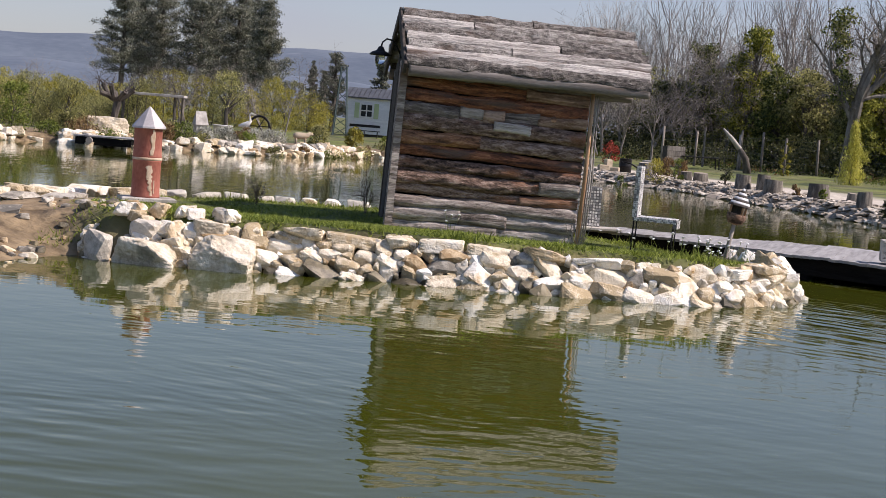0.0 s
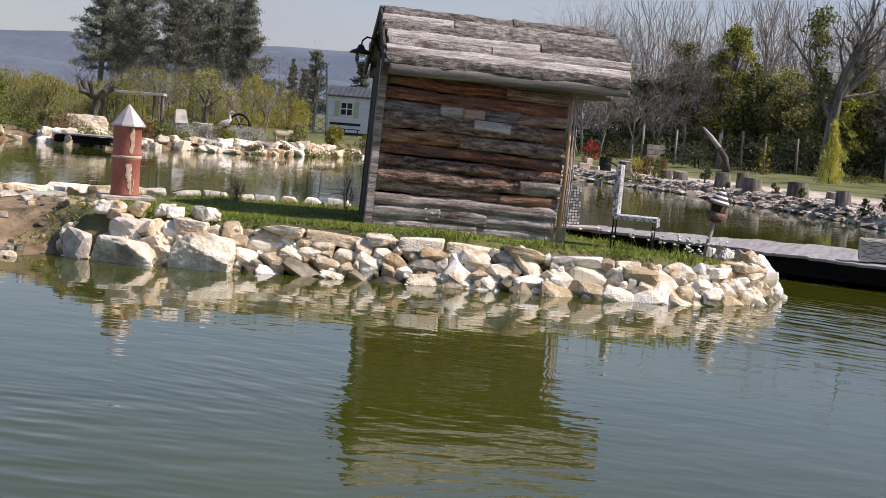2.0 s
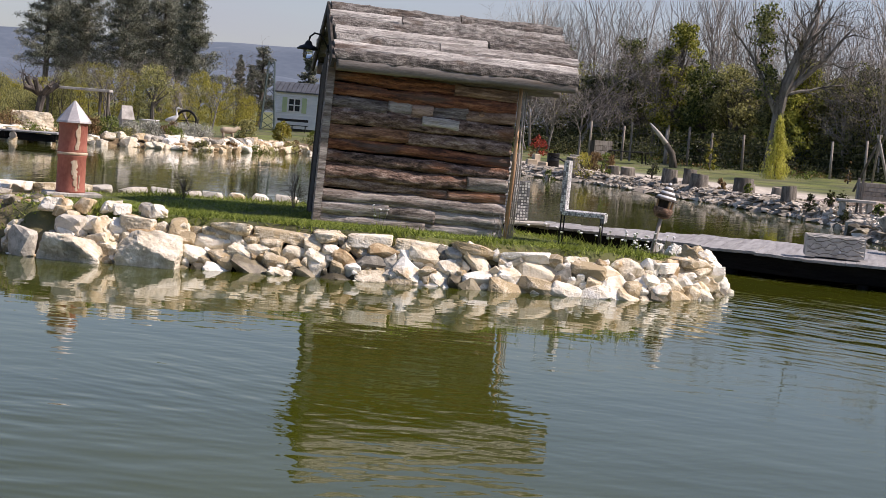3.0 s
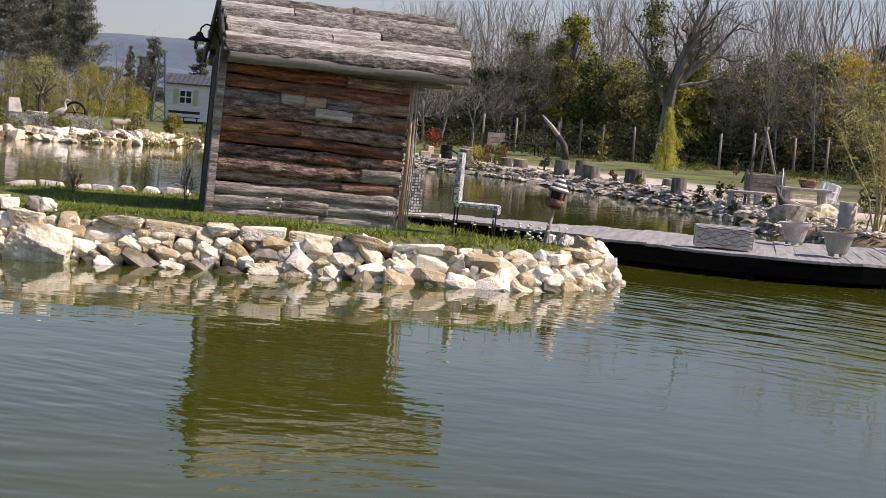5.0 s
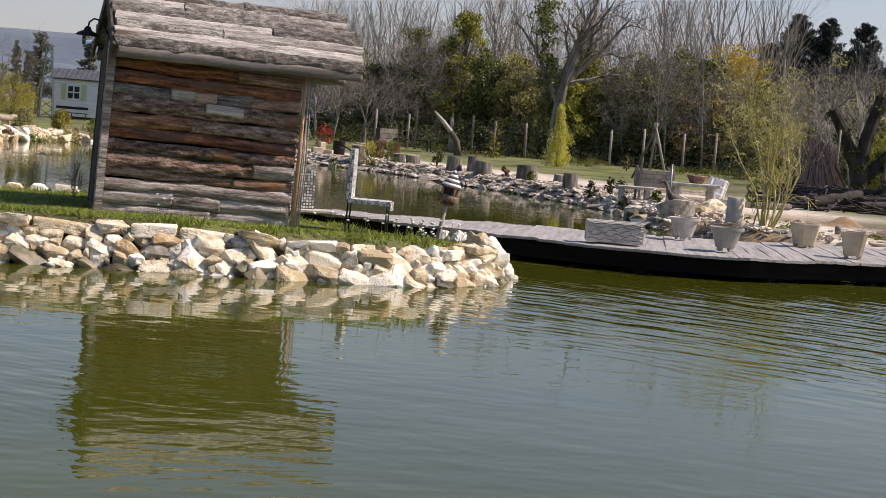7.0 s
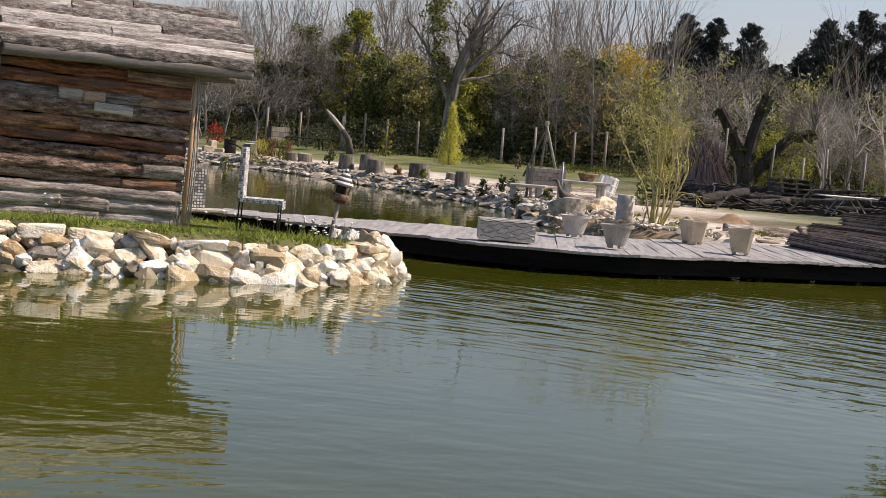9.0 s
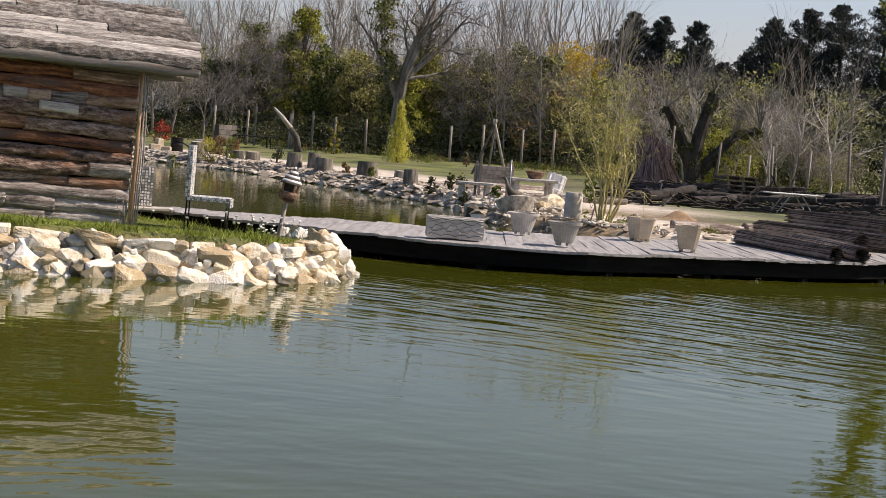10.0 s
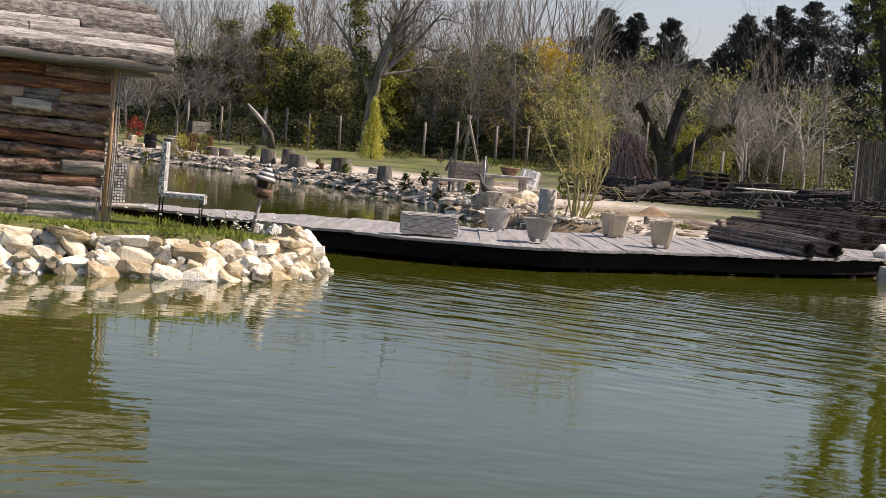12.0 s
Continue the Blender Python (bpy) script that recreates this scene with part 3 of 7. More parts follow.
# ---- hills ----
def hills():
    for name, dist, az0, az1, base, amp, seed in (("backdrop_hills", 3300.0, -32, 4, 150, 9, 1.0), ("backdrop_hills_low", 2500.0, -30, 8, 60, 12, 9.0)):
        g = Geo()
        n = 90
        for i in range(n + 1):
            a = radians(az0 + (az1 - az0) * i / n)
            u = i / n
            h = base + amp * (math.sin(u * 9 + seed) + 0.5 * math.sin(u * 23 + 2 * seed) + 0.2 * math.sin(u * 61 + seed))
            for k, (dd, hh) in enumerate(((0, 0), (120, 0.45), (320, 0.8), (600, 1.0))):
                r = dist + dd
                g.v.append((r * math.sin(a), r * math.cos(a), hh * h))
        for i in range(n):
            for k in range(3):
                g.f.append((4 * i + k, 4 * i + 4 + k, 4 * i + 5 + k, 4 * i + 1 + k))
        solid(name, g, M_HILL, pose(0, 0, 0), "wooded mountain ridge far away, blue haze painted into its colour", "mountain", kind="structure", smooth=True)


hills()

# ---- log hut on the spit ----
def log_mesh(name, length, r, mat, seed, flat=0.75, taper=0.06, rough=1.0):
    """A rough half-squared log along x from 0 to length."""
    g, n, k = Geo(), 20, max(6, int(length / 0.03))
    for i in range(k + 1):
        u = i / k
        for j in range(n):
            a = 2 * math.pi * j / n
            rr = r * (1 - taper * u) * (1 + rough * (0.26 * noise.noise(Vector((u * length * 2.6 + seed, math.cos(a) * 0.8, math.sin(a) * 0.8 + seed * 3)))
                                        + 0.13 * noise.noise(Vector((u * length * 11 + seed, math.cos(a) * 2.5, math.sin(a) * 2.5)))
                                        + 0.07 * noise.noise(Vector((u * length * 26 + seed, math.cos(a) * 6, math.sin(a) * 6)))
                                        - 0.2 * max(0, noise.noise(Vector((u * length * 1.3 + seed, math.sin(a) * 5.0, seed))))))
            sag = rough * (0.16 * r * math.sin(u * length * 1.3 + seed) + 0.07 * r * math.sin(u * length * 5.3 + 2 * seed))
            ca, sa = math.cos(a), math.sin(a)
            g.v.append((u * length, rr * flat * math.copysign(abs(ca) ** 0.9, ca), rr * math.copysign(abs(sa) ** 0.8, sa) * 1.02 + sag))
    for i in range(k):
        for j in range(n):
            q = (j + 1) % n
            g.f.append((i * n + j, (i + 1) * n + j, (i + 1) * n + q, i * n + q))
    g.f += [tuple(range(n)), tuple(k * n + j for j in range(n))[::-1]]
    return g.mesh(name, mat, True)


def slab_mesh(name, length, width, thick, seed, mat, rough=1.0):
    """A weathered, split roof slab along x, with wavy edges; lies in xy, top at z=0."""
    g, k, w = Geo(), int(length / 0.045), 10
    for layer in (0, 1):
        for i in range(k + 1):
            u = i / k * length
            for j in range(w + 1):
                v = j / w
                edge = 0.026 * noise.noise(Vector((u * 2.3 + seed, seed, 0))) + 0.016 * noise.noise(Vector((u * 9 + seed, 5, 0)))
                y = -width / 2 + v * width + (edge if j == 0 else 0.4 * edge if j == w else 0)
                crown = 0.075 * math.sin(math.pi * v) ** 0.7 - 0.03
                rag = abs(noise.noise(Vector((u * 3.2 + seed, y * 20, seed))))
                z = crown + 0.034 * rough * (rag - 0.2) + 0.012 * noise.noise(Vector((u * 2.2, y * 18, seed + 4))) + 0.016 * rough * noise.noise(Vector((u * 14, y * 45, seed)))
                ends = 0.025 * noise.noise(Vector((y * 12, seed, 3)))
                g.v.append((u + (ends if i in (0, k) else 0), y, z - layer * thick))
    row = w + 1
    o = (k + 1) * row
    for i in range(k):
        for j in range(w):
            a = i * row + j
            g.f.append((a, a + row, a + row + 1, a + 1))
            g.f.append((o + a, o + a + 1, o + a + row + 1, o + a + row))
        for j in (0, w):
            a = i * row + j
            g.f.append((a, o + a, o + a + row, a + row) if j == 0 else (a, a + row, o + a + row, o + a))
    for i in (0, k):
        for j in range(w):
            a = i * row + j
            g.f.append((a, a + 1, o + a + 1, o + a) if i == 0 else (a, o + a, o + a + 1, a + 1))
    return g.mesh(name, mat, False)


HUT = pose(-0.71, 20.43, 0.264) @ pose(0, 0, 0, 0, 1.8, 8.0) @ Matrix.Scale(1.109, 4)


def build_hut():
    hut = thing("log_hut", HUT, "small weathered log hut with a slab roof on a grassy spit", "hut")
    W, D, H = 2.19, 1.55, 1.80
    # front courses from the bottom: pieces of (start, end, material), heights uneven
    G, B, R, O, K, P = M_LOG_GREY, M_LOG_BROWN, M_LOG_RED, M_LOG_ORANGE, M_LOG_BARK, M_LOG_PALE
    courses = [(0.14, [(0.0, 1.25, G), (1.18, W, P)]), (0.16, [(0.0, 0.80, P), (0.79, 1.36, G), (1.30, W, P)]), (0.15, [(0.0, W, G)]), (0.12, [(0.0, 1.5, K), (1.48, W, B)]),
               (0.19, [(0.0, 1.72, K), (1.70, W, G)]), (0.15, [(0.0, W, K)]), (0.15, [(0.0, W, R)]), (0.16, [(0.0, 0.95, O), (0.93, W, K)]), (0.19, [(0.0, W, K)]),
               (0.15, [(0.0, 0.66, G), (0.67, 0.96, P), (0.95, 1.2, B), (1.2, 1.62, G), (1.6, W, B)]), (0.15, [(0.0, W, R)]), (0.15, [(0.0, 1.45, R), (1.43, W, B)])]
    z, s = 0.0, 1.0
    for h, pieces in courses:
        h *= 0.968
        for a, b, mat in pieces:
            s += 3.7
            me = log_mesh("log", b - a, h * 0.54, mat, s, 1.0, 0.09 * math.sin(s * 5))
            part("log", me, None, hut, m=pose(a, 0.045 + 0.014 * math.sin(s), z + h / 2, 0, 0.35 * math.sin(s * 2)))
        z += h
    me = log_mesh("patch_slab", 0.44, 0.062, P, 91.0, 0.55)
    part("patch_slab", me, None, hut, "pale grey slab let into the wall", m=pose(1.08, -0.05, 1.31, 0, 1.0))
    part("knot", Geo().lathe([(0.034, 0.0), (0.036, 0.012), (0.02, 0.018), (0.008, 0.014)], 14), M_LOG_ORANGE, hut, "round orange knot", smooth=True, m=pose(1.78, -0.035, 1.475, 90))
    g = Geo().box((-0.12, -0.16, 0.02), (0.55, 0.10, 0.035), bevel=0.006)
    part("sill_board", g, M_LOG_GREY, hut, "grey board lying at the foot of the corner")
    # end and rear walls of upright dark boards, gable included
    for side, x0 in (("left", 0.03), ("right", W - 0.03)):
        for i in range(9):
            y = 0.06 + D * (i + 0.5) / 9
            top = H + 0.02 + 0.48 * (1 - abs(y - 0.06 - D / 2) / (D / 2))
            g = Geo().box((0, 0, top / 2), (0.03, D / 9 - 0.006, top), bevel=0.004)
            part("wall_board", g, M_BOARD_DARK, hut, m=pose(x0 + 0.003 * (i % 3), y, 0))
    g = Geo().box((W / 2, D + 0.05, H / 2), (W - 0.02, 0.04, H), bevel=0.004)
    part("rear_wall", g, M_BOARD_DARK, hut)
    # upright grey corner board and right-hand pole
    part("corner_post", Geo().box((-0.035, 0.00, 0.98), (0.085, 0.17, 1.96), bevel=0.012), M_LOG_GREY, hut, m=pose(0, 0, 0))
    part("corner_pole", Geo().tube([(W + 0.035, -0.03, -0.02), (W + 0.05, -0.02, 0.9), (W + 0.035, -0.01, 1.83)], [0.028, 0.025, 0.022], 10), M_POLE, hut, "peeled orange-brown pole", smooth=True)
    for dx, tip in ((0.075, 0.10), (0.10, 0.075), (0.125, 0.11)):
        g = Geo().tube([(W + dx, -0.02, -0.05 + dx), (W + dx + 0.012, -0.02, 0.8), (W + tip, 0.0, 1.80)], [0.009, 0.008, 0.007], 6)
        part("cane", g, M_BARK_PALE, hut, "thin pale cane leaning on the corner", smooth=True)
    g = Geo()
    for i in range(16):
        a, b = rng.uniform(-0.13, 0.13, 2)
        g.tube([(W + 0.02 + a * 0.4, -0.1, -0.02), (W + 0.02 + a, -0.12 + b * 0.3, rng.uniform(0.1, 0.24)), (W + 0.02 + a * 1.6, -0.13 + b * 0.5, rng.uniform(0.02, 0.4))], 0.004, 3)
    part("dry_stalks", g, M_BARK_PALE, hut, "dry pale stalks at the corner")
    # roof: slope from the eave (y=-0.28) to the ridge (y=D/2+0.06)
    x0, x1 = -0.03, W + 0.66
    ye, yr, ze, zr = -0.30, D / 2 + 0.06, H + 0.10, H + 0.79
    run, rise = yr - ye, zr - ze
    slope, n = math.degrees(math.atan2(rise, run)), 7
    length = math.hypot(run, rise)
    looks = [(M_ROOF, 1.0), (M_ROOF_PALE, 0.5), (M_ROOF, 1.4), (M_ROOF_PALE, 0.8), (M_ROOF, 0.8), (M_ROOF_PALE, 0.5), (M_ROOF, 0.9)]
    for side in (0, 1):
        for i in range(n):
            u = (i + 0.5) / n
            full = x1 - x0 + 0.03 * math.sin(7 * i)
            joint = (None, None, 0.42, 0.63, None, 0.30, 0.55)[i]
            spans = [(0.0, full)] if joint is None else [(0.0, full * joint), (full * joint + 0.012, full)]
            for q, (a, b) in enumerate(spans):
                mat, rough = looks[(i + q) % 7]
                me = slab_mesh("roof_slab", b - a, length / n * (1.05 + 0.14 * math.sin(i * 2.3 + q)), 0.055, 11.3 * (i + 1) + 50 * side + 5 * q, mat, rough)
                y, zz = ye + run * u, ze + rise * u + 0.035 + 0.008 * q
                if side:
                    mm = pose(x1 + 0.02 * math.cos(5 * i), 2 * yr - y, zz, 0, 0, 180) @ pose(0, 0, 0, slope - 8.0)
                else:
                    mm = pose(x0 - 0.02 * math.cos(5 * i), y, zz, 0, 0, 0) @ pose(0, 0, 0, slope - 8.0)
                part("roof_slab", me, None, hut, m=mm @ pose(a, 0, 0.007 * a * (1 - 2 * side), 0, 0.4 * (2 * side - 1), 0.4 * math.sin(3 * i + 2 * q)))
    me = log_mesh("eave_log", x1 - x0 - 0.04, 0.070, M_EAVE, 77.0, 0.8, 0.04, 0.3)
    part("eave_log", me, None, hut, "long grey log under the eave", m=pose(x0 + 0.02, ye + 0.05, ze - 0.05, 0, -1.1))
    part("eave_log", me, None, hut, m=pose(x0 + 0.02, 2 * yr - ye - 0.05, ze - 0.055))
    me = log_mesh("purlin", W + 0.5, 0.06, M_EAVE, 31.0, 0.8)
    part("purlin", me, None, hut, m=pose(0.02, 0.04, H + 0.02))
    for y in (0.06 + D, yr):
        part("purlin", me, None, hut, m=pose(0.02, y, H + 0.05 if y > 1 else zr - 0.12))
    # barge boards at the lamp end
    for side in (-1, 1):
        g = Geo().box((0, 0, 0), (0.035, length + 0.04, 0.13), bevel=0.006)
        part("barge_board", g, M_BOARD_DARK, hut, m=pose(x0 - 0.03, yr + side * run / 2, ze + rise / 2 - 0.03, -side * slope))
    return hut


build_hut()


def hut_lamp():
    lamp = thing("wall_lamp", HUT @ pose(-0.14, 0.62, 2.05), "black barn lamp on a curved arm, fixed to the hut gable", "lamp")
    part("wall_plate", Geo().tube([(0.10, 0, 0), (0.13, 0, 0)], 0.05, 14), M_IRON, lamp, smooth=True)
    arm = [(0.11, 0, 0), (0.05, 0, 0.10), (0.0, 0, 0.155), (-0.07, 0, 0.165), (-0.12, 0, 0.12), (-0.13, 0, 0.06)]
    part("arm", Geo().tube(arm, 0.011, 8), M_IRON, lamp, smooth=True)
    shade = Geo().lathe([(0.13, -0.01), (0.135, 0.0), (0.10, 0.03), (0.05, 0.05), (0.035, 0.085), (0.02, 0.10)], 24)
    part("shade", shade, M_IRON, lamp, "black bell-shaped metal shade", smooth=True, m=pose(-0.13, 0, -0.03))
    glass = Geo().lathe([(0.02, -0.12), (0.05, -0.11), (0.062, -0.06), (0.055, -0.012)], 18)
    part("glass", glass, M_GLASS, lamp, "clear glass jar", smooth=True, m=pose(-0.13, 0, -0.03))


hut_lamp()


# ---- stones ----
def rock_mesh(name, seed, mat, points=17, flat=1.0):
    """A broken, angular stone about 1 m across."""
    r = np.random.default_rng(seed)
    bm = bmesh.new()
    for _ in range(points):
        p = r.normal(size=3)
        p /= np.linalg.norm(p)
        p *= 0.5 * r.uniform(0.86, 1.12)
        p = np.sign(p) * np.abs(p) ** 0.72 * 0.86
        bm.verts.new((p[0], p[1], p[2] * flat))
    bmesh.ops.convex_hull(bm, input=bm.verts)
    loose = [v for v in bm.verts if not v.link_faces]
    bmesh.ops.delete(bm, geom=loose, context="VERTS")
    bmesh.ops.dissolve_limit(bm, angle_limit=radians(16), verts=list(bm.verts), edges=list(bm.edges))
    bmesh.ops.triangulate(bm, faces=list(bm.faces))
    bmesh.ops.subdivide_edges(bm, edges=list(bm.edges), cuts=2, use_grid_fill=True)
    for v in bm.verts:
        v.co += v.co.normalized() * (0.05 * noise.noise(v.co * 2.2 + Vector((seed, 0, 0))) + 0.022 * noise.noise(v.co * 8 + Vector((0, seed, 0))) - 0.01)
    me = bpy.data.meshes.new(name)
    bm.to_mesh(me)
    bm.free()
    me.materials.append(mat)
    return me


ROCKS = [rock_mesh("stone", 100 + i, M_STONE) for i in range(12)]
ROCKS_GREY = [rock_mesh("stone", 200 + i, M_STONE_GREY) for i in range(6)]
ROCKS_WET = [rock_mesh("stone", 300 + i, M_STONE_WET) for i in range(4)]


def along(line, s):
    """Point and heading at distance s along an outline."""
    for (x0, y0), (x1, y1) in zip(line, line[1:]):
        L = math.hypot(x1 - x0, y1 - y0)
        if s <= L:
            return x0 + (x1 - x0) * s / L, y0 + (y1 - y0) * s / L, math.degrees(math.atan2(y1 - y0, x1 - x0))
        s -= L
    return x1, y1, math.degrees(math.atan2(y1 - y0, x1 - x0))


def span(line):
    return sum(math.hypot(b[0] - a[0], b[1] - a[1]) for a, b in zip(line, line[1:]))


def stone(parent, pool, x, y, z, sx, sy, sz, turn, tilt=12):
    me = pool[int(rng.integers(len(pool)))]
    ob = new("stone", me)
    ob.parent = parent
    ob.matrix_basis = pose(x, y, z, rng.uniform(-tilt, tilt), rng.uniform(-tilt, tilt), turn) @ Matrix.Diagonal((sx, sy, sz, 1))
    return ob


def block_mesh(name, seed, mat, fine=3, planes=8, edge=60.0, rough=0.02):
    """A broken stone, 1 m each way: a few flat faces, worn edges and a rough skin."""
    r = np.random.default_rng(seed)
    nn = r.normal(size=(planes, 3))
    nn /= np.linalg.norm(nn, axis=1, keepdims=True)
    nn = np.concatenate([nn, np.eye(3), -np.eye(3)])
    dd = np.concatenate([r.uniform(0.60, 0.92, planes), r.uniform(0.62, 1.0, 6)])
    bm = bmesh.new()
    bmesh.ops.create_icosphere(bm, subdivisions=fine, radius=1.0)
    for v in bm.verts:
        u = np.array(v.co)
        v.co *= float(np.sum((np.maximum(nn @ u, 0) / dd) ** edge) ** (-1 / edge))
        v.co *= 1 + rough * noise.noise(v.co * 2.5 + Vector((seed, 0, 0))) + 0.6 * rough * noise.noise(v.co * 7 + Vector((0, seed, 0)))
    lo = [min(v.co[i] for v in bm.verts) for i in range(3)]
    hi = [max(v.co[i] for v in bm.verts) for i in range(3)]
    for v in bm.verts:
        v.co = Vector([(v.co[i] - (lo[i] + hi[i]) / 2) / (hi[i] - lo[i]) for i in range(3)])
    me = bpy.data.meshes.new(name)
    bm.to_mesh(me)
    bm.free()
    me.materials.append(mat)
    return me


BLOCKS = [block_mesh("stone", 800 + i, M_STONE) for i in range(16)]
BLOCKS_OCHRE = [block_mesh("stone", 830 + i, M_STONE_OCHRE) for i in range(6)]
BLOCKS_GREY = [block_mesh("stone", 840 + i, M_STONE_GREY) for i in range(6)]
BLOCKS_WET = [block_mesh("stone", 850 + i, M_STONE_WET) for i in range(5)]
BOULDERS = [block_mesh("boulder", 870 + i, M_STONE_BOULDER, 5, 7, 40.0, 0.07) for i in range(4)]
SLABS = [block_mesh("coping_stone", 880 + i, M_STONE, 4, 6, 50.0, 0.04) for i in range(6)]


def spit_wall():
    wall = thing("stone_retaining_wall", pose(0, 0, 0), "dry wall of pale broken limestone along the spit's waterline", "stone wall")
    front = [(-3.35, 16.12), (-2.8, 16.0), (-2.2, 16.02), (-0.8, 16.1), (0.6, 16.08), (1.85, 16.12), (2.43, 16.16), (3.1, 16.36), (3.72, 16.95), (4.22, 17.95), (4.35, 19.2), (3.95, 20.3)]
    total = span(front)
    # earth sheet behind the stones, coloured dark for the shade in their gaps
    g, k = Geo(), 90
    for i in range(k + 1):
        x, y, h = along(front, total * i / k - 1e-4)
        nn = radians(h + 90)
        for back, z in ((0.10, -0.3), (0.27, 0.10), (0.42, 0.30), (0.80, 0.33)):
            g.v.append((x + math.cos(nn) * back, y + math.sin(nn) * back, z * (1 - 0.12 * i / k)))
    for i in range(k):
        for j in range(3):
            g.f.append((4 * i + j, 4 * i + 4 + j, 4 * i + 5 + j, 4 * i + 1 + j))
    part("earth_core", g, M_EARTH, wall, "earth backing coloured dark for the shade between the stones")
    # fitted blocks, the large ones first and smaller ones in the gaps
    top, placed = 0.37, []
    for count, (w0, w1), (h0, h1) in ((7, (0.32, 0.42), (0.15, 0.19)), (80, (0.20, 0.28), (0.10, 0.145)), (280, (0.12, 0.18), (0.075, 0.115)), (560, (0.06, 0.10), (0.04, 0.07))):
        for _ in range(count):
            for _ in range(34):
                s = rng.uniform(0.1, total - 0.1)
                w, h = rng.uniform(w0, w1) * (0.85 + 0.5 * s / total), rng.uniform(h0, h1) * (0.9 + 0.4 * s / total)
                z = rng.uniform(-0.06, top - 0.3 * h)
                if all((abs(s - q[0]) / (0.47 * (w + q[2]))) ** 2.6 + (abs(z - q[1]) / (0.46 * (h + q[3]))) ** 2.6 > 1 for q in placed):
                    placed.append((s, z, w, h))
                    break
    for s, z, w, h in placed:
        x, y, head = along(front, s)
        nn = radians(head + 90)
        b = 0.12 + 0.72 * max(z, -0.05) + rng.normal() * 0.02
        roll = rng.random()
        pool = BLOCKS_WET if (z < 0.03 and roll < 0.5) else BLOCKS_GREY if roll < 0.14 else BLOCKS_OCHRE if roll < 0.27 else BLOCKS
        ob = new("stone", pool[int(rng.integers(len(pool)))])
        ob.parent = wall
        ob.matrix_basis = (pose(x + math.cos(nn) * b, y + math.sin(nn) * b, z * (1 - 0.012 * s), 0, 0, head) @ pose(0, 0, 0, -46 + rng.normal() * 10, 8 + rng.normal() * 16, rng.normal() * 12)
                           @ Matrix.Diagonal((w * 1.27, rng.uniform(0.15, 0.20), h * 1.46, 1)) @ pose(0, 0, 0, 180 * int(rng.integers(2)), 180 * int(rng.integers(2)), 0))
    # flat coping stones on top
    s = 1.7
    while s < 7.3:
        w = rng.uniform(0.34, 0.62)
        x, y, h = along(front, s + w / 2)
        if s < 4.2 or rng.random() < 0.6:
            ob = new("coping_stone", SLABS[int(rng.integers(6))])
            ob.parent = wall
            ob.matrix_basis = pose(x, y + 0.40 + rng.uniform(-0.04, 0.05), 0.425 - 0.016 * s + rng.uniform(-0.015, 0.02), rng.normal() * 4 - 3, rng.normal() * 4, h + rng.uniform(-9, 9)) @ Matrix.Diagonal((w * 1.02, rng.uniform(0.28, 0.40), rng.uniform(0.11, 0.17), 1))
        s += w * 1.06
    # heap at the tip
    for i in range(22):
        x, y, h = along(front, 6.9 + rng.uniform(0, 3.0))
        n = radians(h + 90)
        b = rng.uniform(0.25, 0.62)
        ob = new("stone", (SLABS if i % 2 else BLOCKS)[int(rng.integers(6))])
        ob.parent = wall
        ob.matrix_basis = pose(x + math.cos(n) * b, y + math.sin(n) * b, 0.21 + 0.12 * b + rng.uniform(-0.04, 0.05), rng.normal() * 14, 16 + rng.normal() * 14, rng.uniform(-30, 30)) @ Matrix.Diagonal((rng.uniform(0.3, 0.5), rng.uniform(0.24, 0.38), rng.uniform(0.12, 0.19), 1))
    # large boulders at the sandy end
    for x, y, z, sx, sy, sz, t, pool in ((-3.02, 16.02, 0.08, 0.66, 0.45, 0.34, 5, [BOULDERS[0]]), (-2.22, 16.1, 0.13, 0.64, 0.46, 0.43, -8, [BOULDERS[1]]), (-3.50, 16.2, 0.13, 0.30, 0.3, 0.34, 30, BLOCKS_GREY),
                                         (-3.66, 16.4, 0.10, 0.26, 0.3, 0.28, 50, BLOCKS_WET), (-3.12, 16.42, 0.33, 0.36, 0.28, 0.22, -20, BLOCKS_GREY), (-2.78, 16.36, 0.31, 0.22, 0.28, 0.28, 10, BLOCKS_OCHRE),
                                         (-2.42, 16.42, 0.34, 0.40, 0.32, 0.26, 14, [BOULDERS[2]]), (-2.0, 16.4, 0.36, 0.22, 0.28, 0.22, -10, BLOCKS)):
        stone(wall, pool, x, y, z, sx, sy, sz, t, 8)
    for _ in range(46):
        x, y = rng.uniform(-3.75, -1.9), rng.uniform(16.12, 16.62)
        w = rng.uniform(0.10, 0.26)
        stone(wall, (BLOCKS_GREY, BLOCKS, BLOCKS_OCHRE, BLOCKS)[int(rng.integers(4))], x, y, z_at(x, y) + 0.02, w * 1.15, w * 0.9, w * rng.uniform(0.55, 0.85), rng.uniform(0, 180), 16)
    for _ in range(60):
        x, y = rng.uniform(-5.0, -3.5), rng.uniform(15.1, 18.6)
        w = rng.uniform(0.04, 0.17)
        stone(wall, (BLOCKS_GREY, BLOCKS_WET, BLOCKS_OCHRE)[int(rng.integers(3))], x, y, z_at(x, y) + 0.01, w, w * 0.8, w * 0.5, rng.uniform(0, 180), 15)


